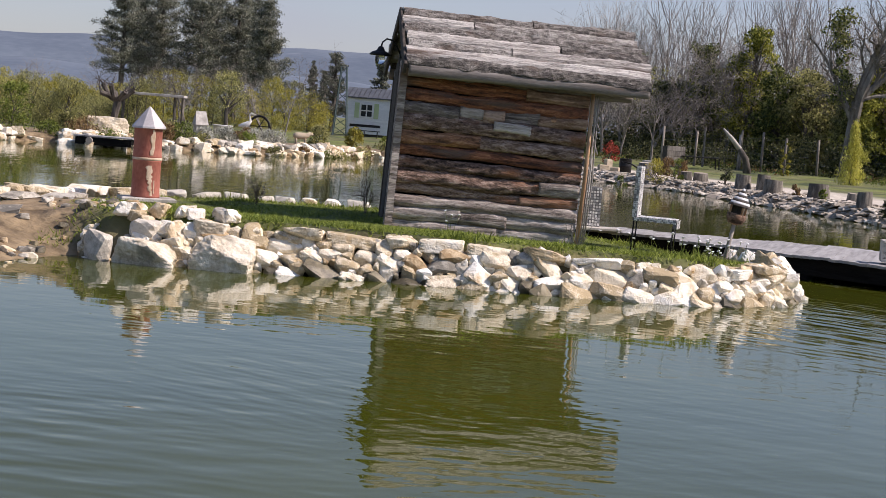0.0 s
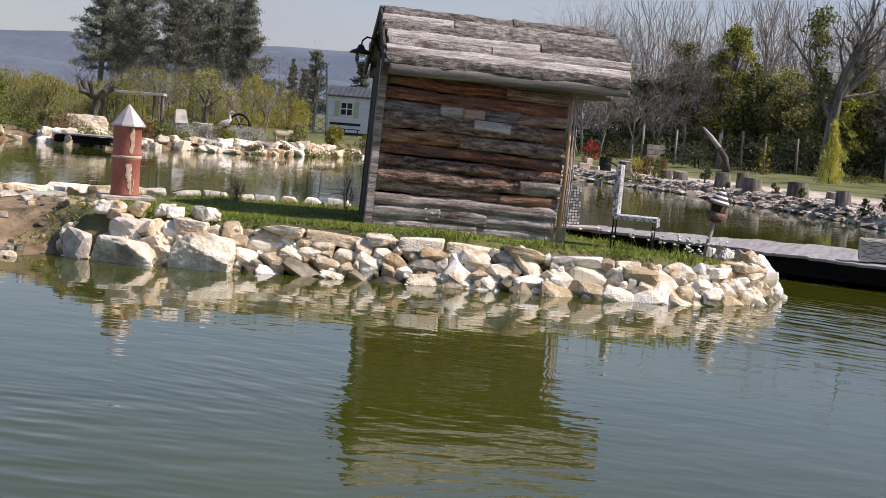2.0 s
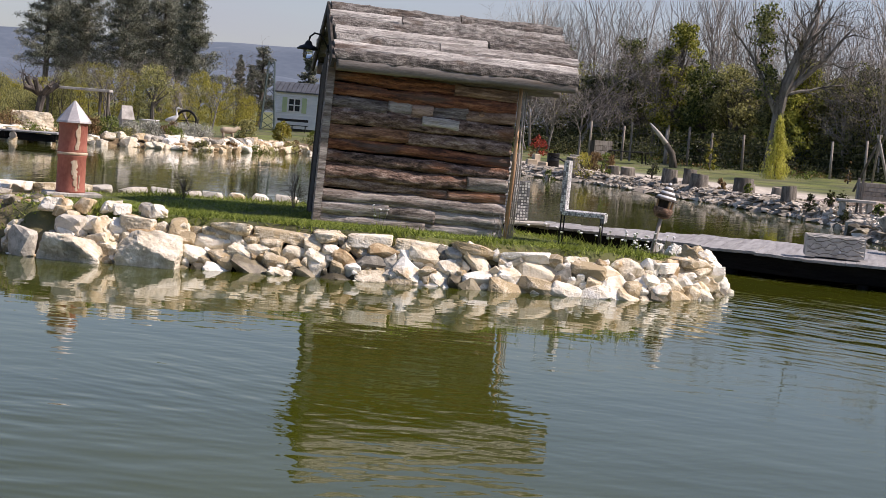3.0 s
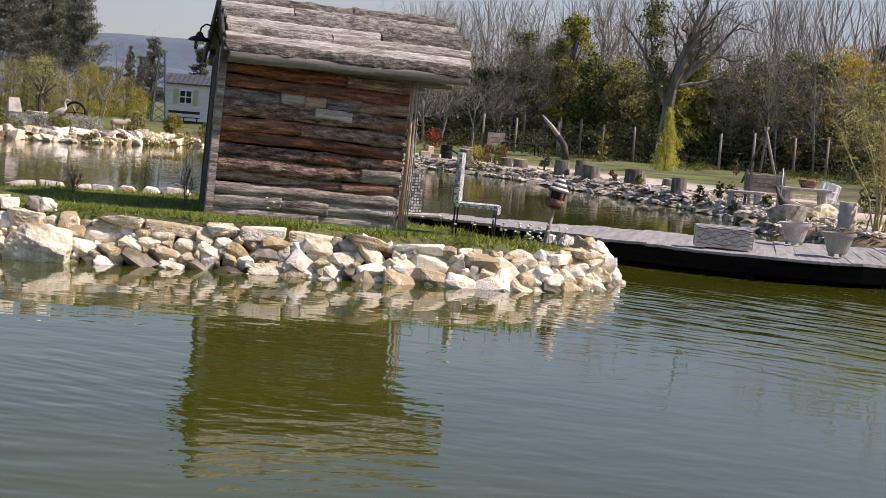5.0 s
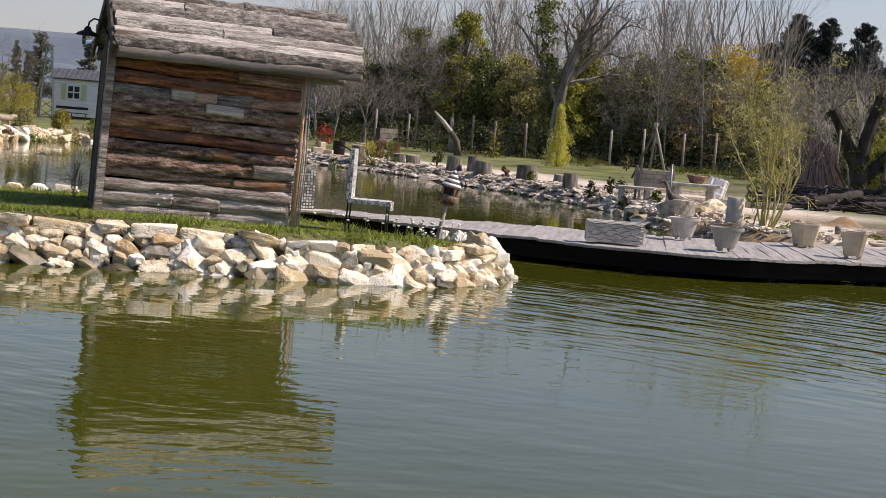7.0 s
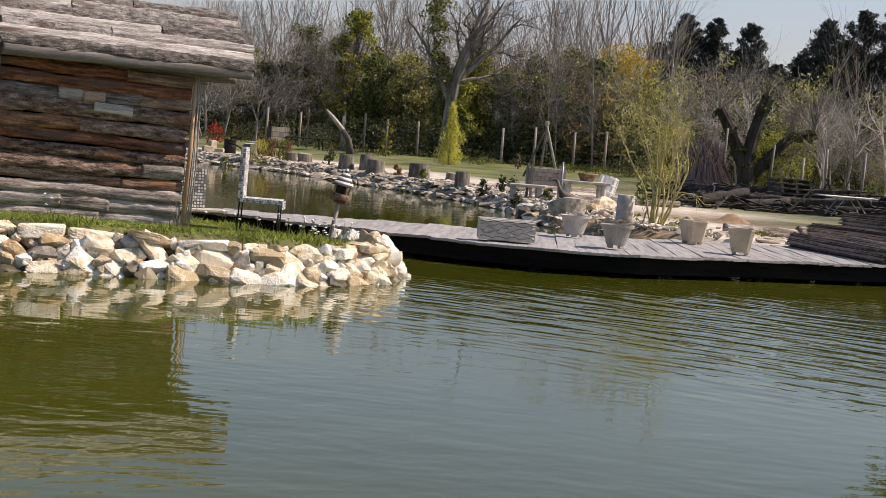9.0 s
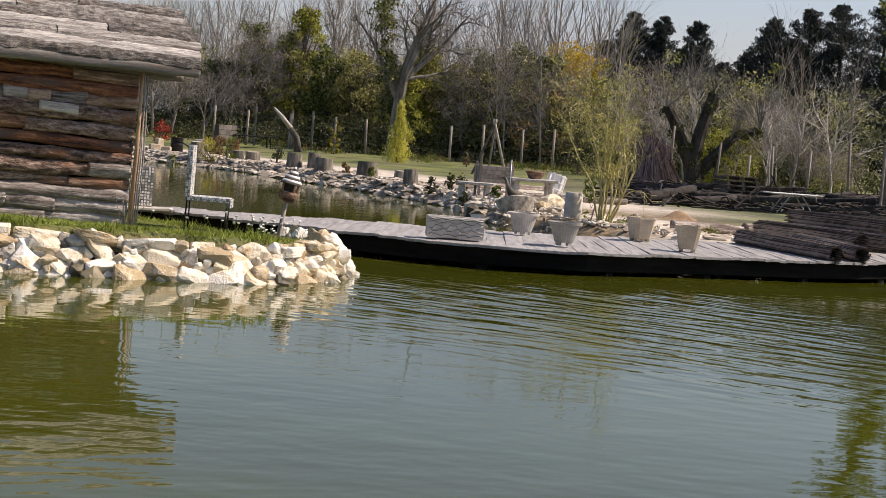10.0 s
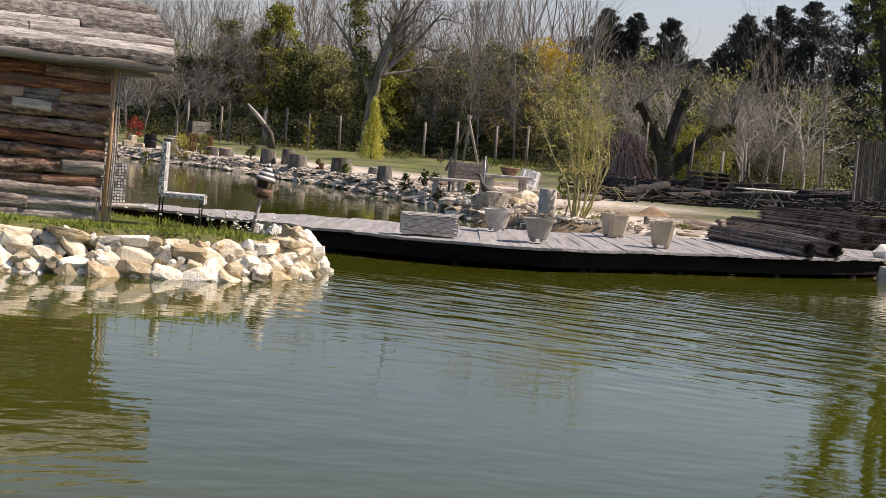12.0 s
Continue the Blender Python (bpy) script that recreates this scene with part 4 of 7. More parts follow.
def spit_back_edge():
    edge = thing("stone_edging", pose(0, 0, 0), "row of pale flat stones edging the rear of the spit", "stone edging")
    line = [(-5.3, 17.5), (-5.25, 18.2), (-5.1, 19.5), (-4.9, 21.8), (-3.95, 22.7), (-2.9, 23.35), (-1.2, 24.15), (0.5, 24.45)]
    total, s = span(line), 0.0
    while s < total:
        w = rng.uniform(0.28, 0.62) * (1.25 if s < 5 else 0.9)
        x, y, h = along(line, s + w / 2)
        k = 1.0 if s < 5.2 else 0.72
        stone(edge, SLABS if s < 5.2 else BLOCKS if rng.random() < 0.4 else BLOCKS_GREY, x, y, z_at(x + 0.3, y - 0.3) + 0.01, w * 1.1 * k, rng.uniform(0.28, 0.42), rng.uniform(0.16, 0.24) * k, h + rng.uniform(-10, 10), 6)
        s += w * 0.98
    for x, y, sx in ((-4.75, 17.2, 0.5), (-4.9, 18.1, 0.6), (-4.6, 19.0, 0.5), (-4.75, 20.1, 0.55)):
        stone(edge, ROCKS_GREY, x, y, z_at(x, y) + 0.01, sx, 0.4, 0.12, rng.uniform(0, 90), 5)


spit_wall()
spit_back_edge()


def shore_stones(name, line, label, count_label, inland, size, per_metre, pool):
    """Heaps of stones along a far bank."""
    bank = thing(name, pose(0, 0, 0), label, "stone bank")
    for _ in range(int(span(line) * per_metre)):
        x, y, h = along(line, rng.uniform(0, span(line)))
        n = radians(h + inland)
        b = abs(rng.normal(0.35, 0.5))
        w = size * rng.uniform(0.5, 1.6)
        px, py = x + math.cos(n) * b, y + math.sin(n) * b
        stone(bank, pool if rng.random() < 0.8 else BLOCKS_GREY, px, py, max(0.03, z_at(px, py)) + 0.1 * w, w, w * 0.7, w * rng.uniform(0.35, 0.6), rng.uniform(0, 180), 14)


LEFT_SHORE = [(-18, 51), (-15, 52), (-13.7, 53.7), (-11.9, 52.5), (-10.9, 55.5), (-9.3, 57), (-7.1, 57.5), (-5.2, 61.2), (-4.1, 65.4), (-3, 67.3), (2.5, 66)]
shore_stones("rock_bank", LEFT_SHORE, "bank of pale limestone blocks on the far shore", "", 90, 0.42, 11.0, BLOCKS[:8] + BLOCKS_OCHRE)


def right_bank():
    line = [(2.5, 67.4), (4.2, 65), (5.85, 60.2), (7.1, 57.5), (8.4, 54.3), (9.3, 49.1), (10.2, 45.7), (10.9, 40.5), (11.0, 36.9), (10.5, 34.5), (10.1, 31.6), (9.9, 29.5), (10.2, 27), (11.3, 25)]
    bank = thing("slab_bank", pose(0, 0, 0), "bank strewn with broken grey-beige stone slabs", "stone bank")
    g = Geo()
    shapes = [rock_mesh("slab", 400 + i, M_SLATE, 12, 1.0) for i in range(5)]
    data = [([v.co.copy() for v in me.vertices], [tuple(p.vertices) for p in me.polygons]) for me in shapes]
    total = span(line)
    near = 0
    for _ in range(3800):
        x, y, h = along(line, rng.uniform(0, total))
        b = abs(rng.normal(0.0, 1.0))
        if y < 31.5 and rng.random() < 0.45:
            continue
        n = radians(h + 90)
        px, py = x + math.cos(n) * (b - 0.1), y + math.sin(n) * (b - 0.1)
        w = rng.uniform(0.13, 0.42) * (1.0 if rng.random() < 0.85 else 1.6) * (0.72 if y < 41 else 1.0) * (0.55 if y < 31.5 else 1.0)
        m = pose(px, py, max(0.02, z_at(px, py)) + 0.03, rng.uniform(-14, 14), rng.uniform(-14, 14), rng.uniform(0, 180)) @ Matrix.Diagonal((w, w * 0.65, rng.uniform(0.07, 0.15) * (0.6 if y < 31.5 else 1.0), 1))
        q = int(rng.integers(5))
        if y < 41 and near < 290:
            near += 1
            part("slab", shapes[q], None, bank, m=m)
            continue
        vv, ff = data[q]
        g.add([m @ p for p in vv], ff)
    tagged(part("slab_rubble", g, M_SLATE, bank), kind="stuff")


right_bank()


# ---- plank deck ----
DECK_FRONT = [(1.3, 23.4), (2.16, 23.0), (3.04, 22.4), (3.88, 21.7), (4.6, 21.0), (5.5, 20.15), (6.5, 19.6), (7.67, 19.5), (9.6, 20.15), (11.6, 20.6), (12.6, 20.95), (13.4, 21.35), (14.0, 21.7)]
DECK_BACK = [(1.7, 24.4), (2.4, 24.0), (3.2, 23.8), (4.25, 23.75), (5.5, 23.65), (6.4, 23.45), (7.6, 23.2), (9.1, 23.4), (11.4, 24.1), (12.6, 24.2), (13.6, 24.0), (14.3, 23.7), (14.8, 23.4)]
DECK_Z = 0.32


def build_deck():
    deck = thing("plank_deck", pose(0, 0, 0), "low walkway of grey weathered planks over the water", "deck")
    sf, sb = span(DECK_FRONT), span(DECK_BACK)
    n = 104
    for i in range(n):
        u = (i + 0.5) / n
        x0, y0, h0 = along(DECK_FRONT, u * sf)
        x1, y1, h1 = along(DECK_BACK, u * sb)
        d = Vector((x1 - x0, y1 - y0, 0))
        L = d.length
        w = sf / n - 0.003
        over = rng.uniform(-0.012, 0.02)
        k, g = 5, Geo()
        across = math.degrees(math.atan2(d.y, d.x)) - 90
        m0, m1 = math.tan(radians(h0 - across)), math.tan(radians(h1 - across))
        for j in range(k + 1):
            v = -over + (L + over) * j / k
            skew = m0 + (m1 - m0) * j / k
            ww = w / 2 * (1 + 0.03 * rng.normal())
            z = 0.006 * math.sin(v * 2 + 0.6 * i) + 0.0025 * rng.normal()
            g.v += [(-ww, v - ww * skew, z - 0.035), (ww, v + ww * skew, z - 0.035), (ww, v + ww * skew, z), (-ww, v - ww * skew, z)]
        for j in range(k):
            for q in range(4):
                r = (q + 1) % 4
                g.f.append((4 * j + q, 4 * j + r, 4 * j + 4 + r, 4 * j + 4 + q))
        g.f += [(3, 2, 1, 0), (4 * k, 4 * k + 1, 4 * k + 2, 4 * k + 3)]
        tilt = 0.004 * rng.normal()
        part("plank", g, M_DECK, deck, m=pose(x0, y0, DECK_Z + 0.003 * rng.normal(), 0, math.degrees(tilt), math.degrees(math.atan2(d.y, d.x)) - 90))
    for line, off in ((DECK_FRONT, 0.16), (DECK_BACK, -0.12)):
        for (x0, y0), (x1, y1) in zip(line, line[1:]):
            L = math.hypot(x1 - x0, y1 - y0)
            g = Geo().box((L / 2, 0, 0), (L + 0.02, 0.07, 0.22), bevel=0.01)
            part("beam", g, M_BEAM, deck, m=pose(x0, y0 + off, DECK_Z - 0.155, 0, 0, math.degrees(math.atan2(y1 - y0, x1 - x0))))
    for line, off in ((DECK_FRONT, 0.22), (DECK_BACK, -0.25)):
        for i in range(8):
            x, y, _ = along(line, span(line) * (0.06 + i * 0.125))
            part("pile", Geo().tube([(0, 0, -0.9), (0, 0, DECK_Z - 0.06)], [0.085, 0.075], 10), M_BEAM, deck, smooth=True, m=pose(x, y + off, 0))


build_deck()


# ---- trees ----
def branch(g, p, d, length, r, level, spec, tips, rnd):
    """One limb that wanders and forks; spec gives, level by level, (segments, sides, children, length ratio, spread, lift, wander)."""
    seg, sides, kids, ratio, spread, lift, wander = spec[level]
    pts, radii = [p.copy()], [r]
    dirs = []
    for i in range(seg):
        d = (d + Vector(rnd.normal(size=3)) * wander + Vector((0, 0, lift))).normalized()
        p = p + d * (length / seg)
        pts.append(p.copy())
        dirs.append(d.copy())
        radii.append(max(0.004, r * (1 - 0.75 * (i + 1) / seg)))
    g.tube(pts, radii, sides, caps=False)
    if level + 1 < len(spec):
        for _ in range(kids):
            u = rnd.uniform(0.25, 1.0) * seg
            i = min(int(u), seg - 1)
            q = pts[i].lerp(pts[i + 1], u - i)
            side = Vector(rnd.normal(size=3))
            side = (side - dirs[i] * side.dot(dirs[i])).normalized()
            nd = (dirs[i] * (1 - spread) + side * spread).normalized()
            branch(g, q, nd, length * ratio * rnd.uniform(0.6, 1.15), radii[i] * 0.55, level + 1, spec, tips, rnd)
    else:
        tips.append(pts[-1])
        tips.append(pts[len(pts) // 2])


def bare_tree(name, height, r, spec, seed, bark, twig, label, lean=(0, 0)):
    """A leafless tree: a trunk with its limbs, and its twigs."""
    rnd = np.random.default_rng(seed)
    t = thing(name, pose(0, 0, 0), label, "tree")
    g, tips = Geo(), []
    branch(g, Vector((0, 0, -0.1)), Vector((lean[0], lean[1], 1)).normalized(), height, r, 0, spec, tips, rnd)
    part("trunk", g, bark, t)
    return t, tips


def clumps(centres, radius, per, size, slim=0.55, up=0.0, squash=0.8):
    """Leaf places round clump centres, denser towards their skins."""
    out = []
    for c in centres:
        k = max(3, int(per * rng.uniform(0.6, 1.3)))
        d = rng.normal(size=(k, 3))
        d /= np.linalg.norm(d, axis=1, keepdims=True)
        rr = radius * rng.uniform(0.6, 1.25) * rng.uniform(0.15, 1.0, (k, 1)) ** 0.5
        p = d * rr
        p[:, 2] *= squash
        out.append(np.asarray(c)[None] + p)
    return Geo().cards(np.concatenate(out), size, slim, up)


POPLAR = [(6, 5, 18, 0.45, 0.32, 0.02, 0.04), (4, 3, 6, 0.42, 0.38, 0.10, 0.09), (3, 3, 0, 0.4, 0.4, 0.06, 0.13)]
WILD = [(5, 6, 15, 0.6, 0.5, 0.02, 0.12), (4, 4, 9, 0.5, 0.5, 0.04, 0.18), (3, 3, 5, 0.45, 0.5, 0.03, 0.22), (3, 3, 0, 0.4, 0.5, 0.0, 0.25)]
poplars = []
for i in range(5):
    t, _ = bare_tree("poplar", 8.4 + 0.5 * i, 0.10, POPLAR, 40 + i, M_POPLAR, M_TWIG, "tall leafless poplar with upright grey branches")
    tagged(t, group="row of bare poplars")
    poplars.append(t)
wilds = []
for i in range(4):
    t, _ = bare_tree("bare_tree", 3.4 + 0.5 * i, 0.07, WILD, 60 + i, M_TWIG, M_TWIG, "leafless grey tree with a tangle of fine branches")
    tagged(t, group="bare trees at the fence")
    wilds.append(t)


whites = []
for i in range(2):
    t, _ = bare_tree("bare_tree", 3.4 + 0.7 * i, 0.075, [(5, 6, 12, 0.6, 0.5, 0.03, 0.14), (4, 4, 7, 0.5, 0.5, 0.05, 0.2), (3, 3, 0, 0.45, 0.5, 0.03, 0.24)], 70 + i, M_TWIG_WHITE, M_TWIG_WHITE, "leafless tree with pale crooked branches")
    tagged(t, group="bare trees at the fence")
    whites.append(t)


def plant(pool, x, y, s=1.0, first={}):
    """Sets out the next tree of a pool; the first use moves the tree itself."""
    k = int(rng.integers(len(pool)))
    m = pose(x, y, z_at(x, y) - 0.05, rng.uniform(-3, 3), rng.uniform(-3, 3), rng.uniform(0, 360))
    ob = pool[k]
    if ob.name not in first:
        first[ob.name] = 1
        ob.scale = (s, s, s)
        ob.matrix_basis = m @ Matrix.Diagonal((s, s, s, 1))
    else:
        c = copy_thing(ob, m)
        c.scale = (s, s, s)


# fence line: from far beside the hut towards the reed store
FENCE = [(8, 108), (16, 100), (22.3, 94), (25, 84), (29, 80), (33, 76), (40, 69)]
for i in range(78):
    x, y, h = along(FENCE, span(FENCE) * i / 78)
    x, y = x + rng.uniform(5, 11), y + rng.uniform(6, 14)
    if x / y < 0.40:
        plant(poplars, x, y, rng.uniform(0.8, 1.2))
for i in range(24):
    x, y, h = along(FENCE, span(FENCE) * rng.uniform(0, 0.8))
    plant(wilds, x + rng.uniform(1.0, 4), y + rng.uniform(1.0, 4), rng.uniform(1.0, 1.9))
for i in range(20):
    y = rng.uniform(63, 76)
    plant(whites if i % 3 else wilds, y * rng.uniform(0.40, 0.60), y, rng.uniform(0.7, 1.2))
for i in range(16):
    plant(poplars, rng.uniform(0.075, 0.135) * 116, 116 + rng.uniform(-4, 4), rng.uniform(0.72, 0.98))
for i in range(22):
    x, y, h = along(FENCE, span(FENCE) * (i + rng.uniform(0, 1)) / 22)
    plant(poplars, x + rng.uniform(0.2, 2.5), y + rng.uniform(-0.5, 2.5), rng.uniform(0.45, 0.78))
for x, y, s in ((9.6, 101, 1.5), (11.0, 103, 1.5), (12.4, 100, 1.4), (8.4, 105, 1.4), (11.6, 92, 1.25), (13.2, 94, 1.15), (10.2, 96, 1.2), (9.2, 99, 1.1)):
    plant(wilds, x, y, s)


def leafy(name, x, y, height, width, mat, label, n, leafsize, per, trunk=0.12, low=0.15, seed=0, depth=None, bark=None, slim=0.6, up=0.0, clump=0.55, category="tree", group=""):
    """Trunk and limbs under an uneven crown of many small leaves."""
    rnd = np.random.default_rng(seed)
    t = thing(name, pose(x, y, z_at(x, y) - 0.05), label, category, group)
    g, cs = Geo(), []
    depth = depth or width
    top = Vector((rnd.normal() * 0.1 * width, 0, height * 0.8))
    g.tube([(0, 0, 0), (rnd.normal() * 0.1, 0, height * 0.35), top], [trunk, trunk * 0.75, trunk * 0.25], 7, caps=False)
    for i in range(n):
        u = rnd.uniform(low, 1.0)
        r = (0.35 + 0.65 * math.sin(math.pi * min(1, 0.18 + 0.78 * u))) * (0.55 + 0.45 * rnd.uniform()) * (0.75 + 0.5 * noise.noise(Vector((u * 3, seed, i * 0.13))))
        a = rnd.uniform(0, 2 * math.pi)
        c = (math.cos(a) * r * width / 2, math.sin(a) * r * depth / 2, u * height)
        cs.append(c)
        if i % 3 == 0:
            z0 = min(c[2] * 0.8, height * 0.75)
            g.tube([(0, 0, z0 * 0.8), (c[0] * 0.5, c[1] * 0.5, z0 * 0.9 + 0.1 * c[2]), c], [trunk * 0.4, trunk * 0.25, 0.01], 4, caps=False)
    part("trunk", g, bark or M_BARK, t)
    part("crown", clumps(cs, clump * min(1.0, width / 3), per, leafsize, slim, up), mat, t)
    return t


# ivy-clad trees and evergreens behind the fence
def at(slope, dist):
    """A place along the sight line x = slope * y, at that y."""
    return slope * dist, dist


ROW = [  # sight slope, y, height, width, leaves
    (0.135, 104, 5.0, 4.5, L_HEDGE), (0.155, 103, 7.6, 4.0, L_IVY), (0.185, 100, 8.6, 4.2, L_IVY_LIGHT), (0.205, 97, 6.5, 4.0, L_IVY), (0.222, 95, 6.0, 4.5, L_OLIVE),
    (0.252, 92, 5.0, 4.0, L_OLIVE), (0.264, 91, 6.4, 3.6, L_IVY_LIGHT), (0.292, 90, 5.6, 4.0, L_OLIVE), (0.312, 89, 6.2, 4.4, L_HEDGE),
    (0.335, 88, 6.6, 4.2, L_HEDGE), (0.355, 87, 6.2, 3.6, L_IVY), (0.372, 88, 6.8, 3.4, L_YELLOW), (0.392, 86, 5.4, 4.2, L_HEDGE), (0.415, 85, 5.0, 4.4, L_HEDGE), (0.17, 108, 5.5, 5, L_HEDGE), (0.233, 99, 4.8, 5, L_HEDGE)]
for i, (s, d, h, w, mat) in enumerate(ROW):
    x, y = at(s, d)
    kinds = {L_IVY: "tree smothered in dark glossy ivy", L_IVY_LIGHT: "evergreen in yellow-green ivy, sunlight put into the leaf colour", L_HEDGE: "dense dark evergreen shrub", L_OLIVE: "dull olive-green leafy tree",
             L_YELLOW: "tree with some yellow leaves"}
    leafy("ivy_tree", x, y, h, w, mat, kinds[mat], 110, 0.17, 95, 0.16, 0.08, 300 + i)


def hedge():
    total = span(FENCE)

    def mass(n, back, z_mid, z_spread, z_top, patch):
        """Places along the wood's edge; patch picks where this growth stands."""
        out = []
        while len(out) < n:
            u = rng.uniform(0, total)
            if noise.noise(Vector((u * 0.22, patch, 0))) < (0.0 if patch else -1):
                continue
            x, y, h = along(FENCE, u)
            if z_mid > 1 and x / y > 0.385 and rng.random() < 0.6:
                continue
            b = rng.uniform(*back)
            z = abs(rng.normal(z_mid, z_spread)) * (1 + 0.35 * noise.noise(Vector((u * 0.5, 7.0 + patch, 0))))
            if z < z_top:
                out.append((x + b * 0.8, y + b, 0.25 + z))
        return out

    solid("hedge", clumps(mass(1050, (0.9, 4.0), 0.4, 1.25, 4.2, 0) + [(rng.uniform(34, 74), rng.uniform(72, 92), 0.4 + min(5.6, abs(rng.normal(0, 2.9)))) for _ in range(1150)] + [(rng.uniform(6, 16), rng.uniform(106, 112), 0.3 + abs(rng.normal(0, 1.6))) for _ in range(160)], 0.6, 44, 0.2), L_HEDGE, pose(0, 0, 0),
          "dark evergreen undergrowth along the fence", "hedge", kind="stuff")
    # undergrowth added to darken the shadowed foot of the hedge
    under, line = [], [(9, 96), (12.2, 90), (16.5, 86), (20.7, 83), (25, 80.5), (28.5, 79), (36, 74)]
    for _ in range(520):
        x, y, h = along(line, rng.uniform(0, span(line)))
        b = rng.uniform(0.9, 7.0)
        under.append((x + 0.45 * b, y + b, 0.3 + abs(rng.normal(0, 0.75)) * (0.6 + 0.12 * b)))
    solid("bramble_thicket", clumps(under, 0.55, 46, 0.16), L_HEDGE, pose(0, 0, 0), "dark undergrowth added for the shadow behind the wire fence", "brambles", kind="stuff")
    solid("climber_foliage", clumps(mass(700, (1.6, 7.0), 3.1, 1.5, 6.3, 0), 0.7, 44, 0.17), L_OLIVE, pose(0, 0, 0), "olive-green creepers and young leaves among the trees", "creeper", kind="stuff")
    # this mass gets the leaf colour that has sunlight painted in
    solid("sunlit_foliage", clumps(mass(430, (1.6, 6.5), 3.4, 1.5, 7.2, 3.3), 0.65, 46, 0.17), L_IVY_LIGHT, pose(0, 0, 0), "yellow-green ivy over the trees, sunlight put into its colour", "creeper", kind="stuff")
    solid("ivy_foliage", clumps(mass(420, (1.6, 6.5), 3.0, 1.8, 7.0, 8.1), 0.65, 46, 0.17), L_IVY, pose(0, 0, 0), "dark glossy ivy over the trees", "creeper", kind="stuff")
    dry = [(s * d, d, rng.uniform(1.5, 5.0)) for s, d in ((rng.uniform(0.33, 0.42), rng.uniform(80, 90)) for _ in range(80))]
    gold = [(s * d, d, rng.uniform(3.2, 7.6)) for s, d in ((rng.normal(0.373, 0.008), rng.uniform(84, 88)) for _ in range(80))]
    solid("yellow_foliage", clumps(gold, 0.5, 36, 0.16), L_YELLOW, pose(0, 0, 0), "bright yellow leaves high in the trees", "creeper", kind="stuff")
    solid("dry_foliage", clumps(dry, 0.6, 40, 0.17), L_DRY, pose(0, 0, 0), "brown dry leaves left on the trees", "creeper", kind="stuff")


hedge()


def big_tree():
    """The large half-dead tree with a leaning forked trunk and limbs reaching over."""
    x, y = at(0.250, 86)
    t = thing("large_old_tree", pose(x, y, z_at(x, y)), "large leaning old tree, bare grey limbs and ivy on its trunk", "tree")
    g, tips, rnd = Geo(), [], np.random.default_rng(5)
    base = [Vector((-0.1, 0, 0)), Vector((0.0, 0, 1.5)), Vector((0.10, 0.1, 3.0)), Vector((0.22, 0, 4.2))]
    g.tube(base, [0.46, 0.36, 0.31, 0.30], 9, caps=False)
    spec = [(7, 6, 9, 0.5, 0.5, 0.05, 0.17), (5, 4, 7, 0.5, 0.5, 0.05, 0.22), (3, 3, 5, 0.45, 0.5, 0.02, 0.22), (3, 3, 0, 0.4, 0.5, 0, 0.24)]
    for d, L, r, p in (((0.45, 0, 1), 6.0, 0.25, 3), ((1.0, 0.1, 0.75), 5.4, 0.19, 3), ((-0.22, 0, 1), 5.0, 0.20, 2), ((0.25, 0, 1.0), 5.8, 0.19, 3), ((1.3, 0, 0.35), 3.6, 0.12, 3), ((0.8, 0.2, 0.9), 4.8, 0.14, 3), ((-0.6, 0.1, 0.8), 2.6, 0.09, 2)):
        branch(g, base[p].copy(), Vector(d).normalized(), L, r, 0, spec, tips, rnd)
    part("trunk", g, M_BARK_GREY, t)
    pts = [(-0.35 - 0.08 * z + rnd.normal() * 0.28, 0.3 + rnd.normal() * 0.3, z) for z in rnd.uniform(4.2, 9.0, 60)] + [(0.9 + rnd.normal() * 0.5, -0.2 + rnd.normal() * 0.3, rnd.uniform(1.6, 4.4)) for _ in range(16)]
    part("ivy", clumps(pts[:60], 0.42, 46, 0.16), L_IVY, t, "dark ivy round the upright limb")
    part("creeper", clumps(pts[60:], 0.4, 40, 0.15), L_IVY_LIGHT, t, "yellow-green ivy on the lower trunk")


big_tree()


def pine(name, x, y, height, width, mat, seed, label, tiers=26, leafsize=0.3, per=60):
    rnd = np.random.default_rng(seed)
    t = thing(name, pose(x, y, z_at(x, y) - 0.1), label, "tree")
    g, cs = Geo(), []
    g.tube([(0, 0, 0), (0.1, 0, height * 0.5), (0, 0, height * 0.97)], [0.22, 0.16, 0.04], 8, caps=False)
    for i in range(tiers * 4):
        u = 0.22 + 0.78 * rnd.uniform() ** 0.85
        r = width / 2 * (1.05 - u) ** 0.55 * rnd.uniform(0.45, 1.1)
        a = rnd.uniform(0, 2 * math.pi)
        tip = Vector((math.cos(a) * r, math.sin(a) * r, u * height + rnd.normal() * 0.2))
        root = Vector((0, 0, u * height * 0.93))
        g.tube([root, root.lerp(tip, 0.5) + Vector((0, 0, 0.15)), tip], [0.05, 0.035, 0.015], 4, caps=False)
        for v in (0.55, 0.8, 1.0):
            cs.append(root.lerp(tip, v))
    part("trunk", g, M_BARK, t)
    part("crown", clumps(cs, 0.46 * width / 5, per * 0.62, leafsize * 0.8, 0.35, 0.1, 0.36), mat, t)


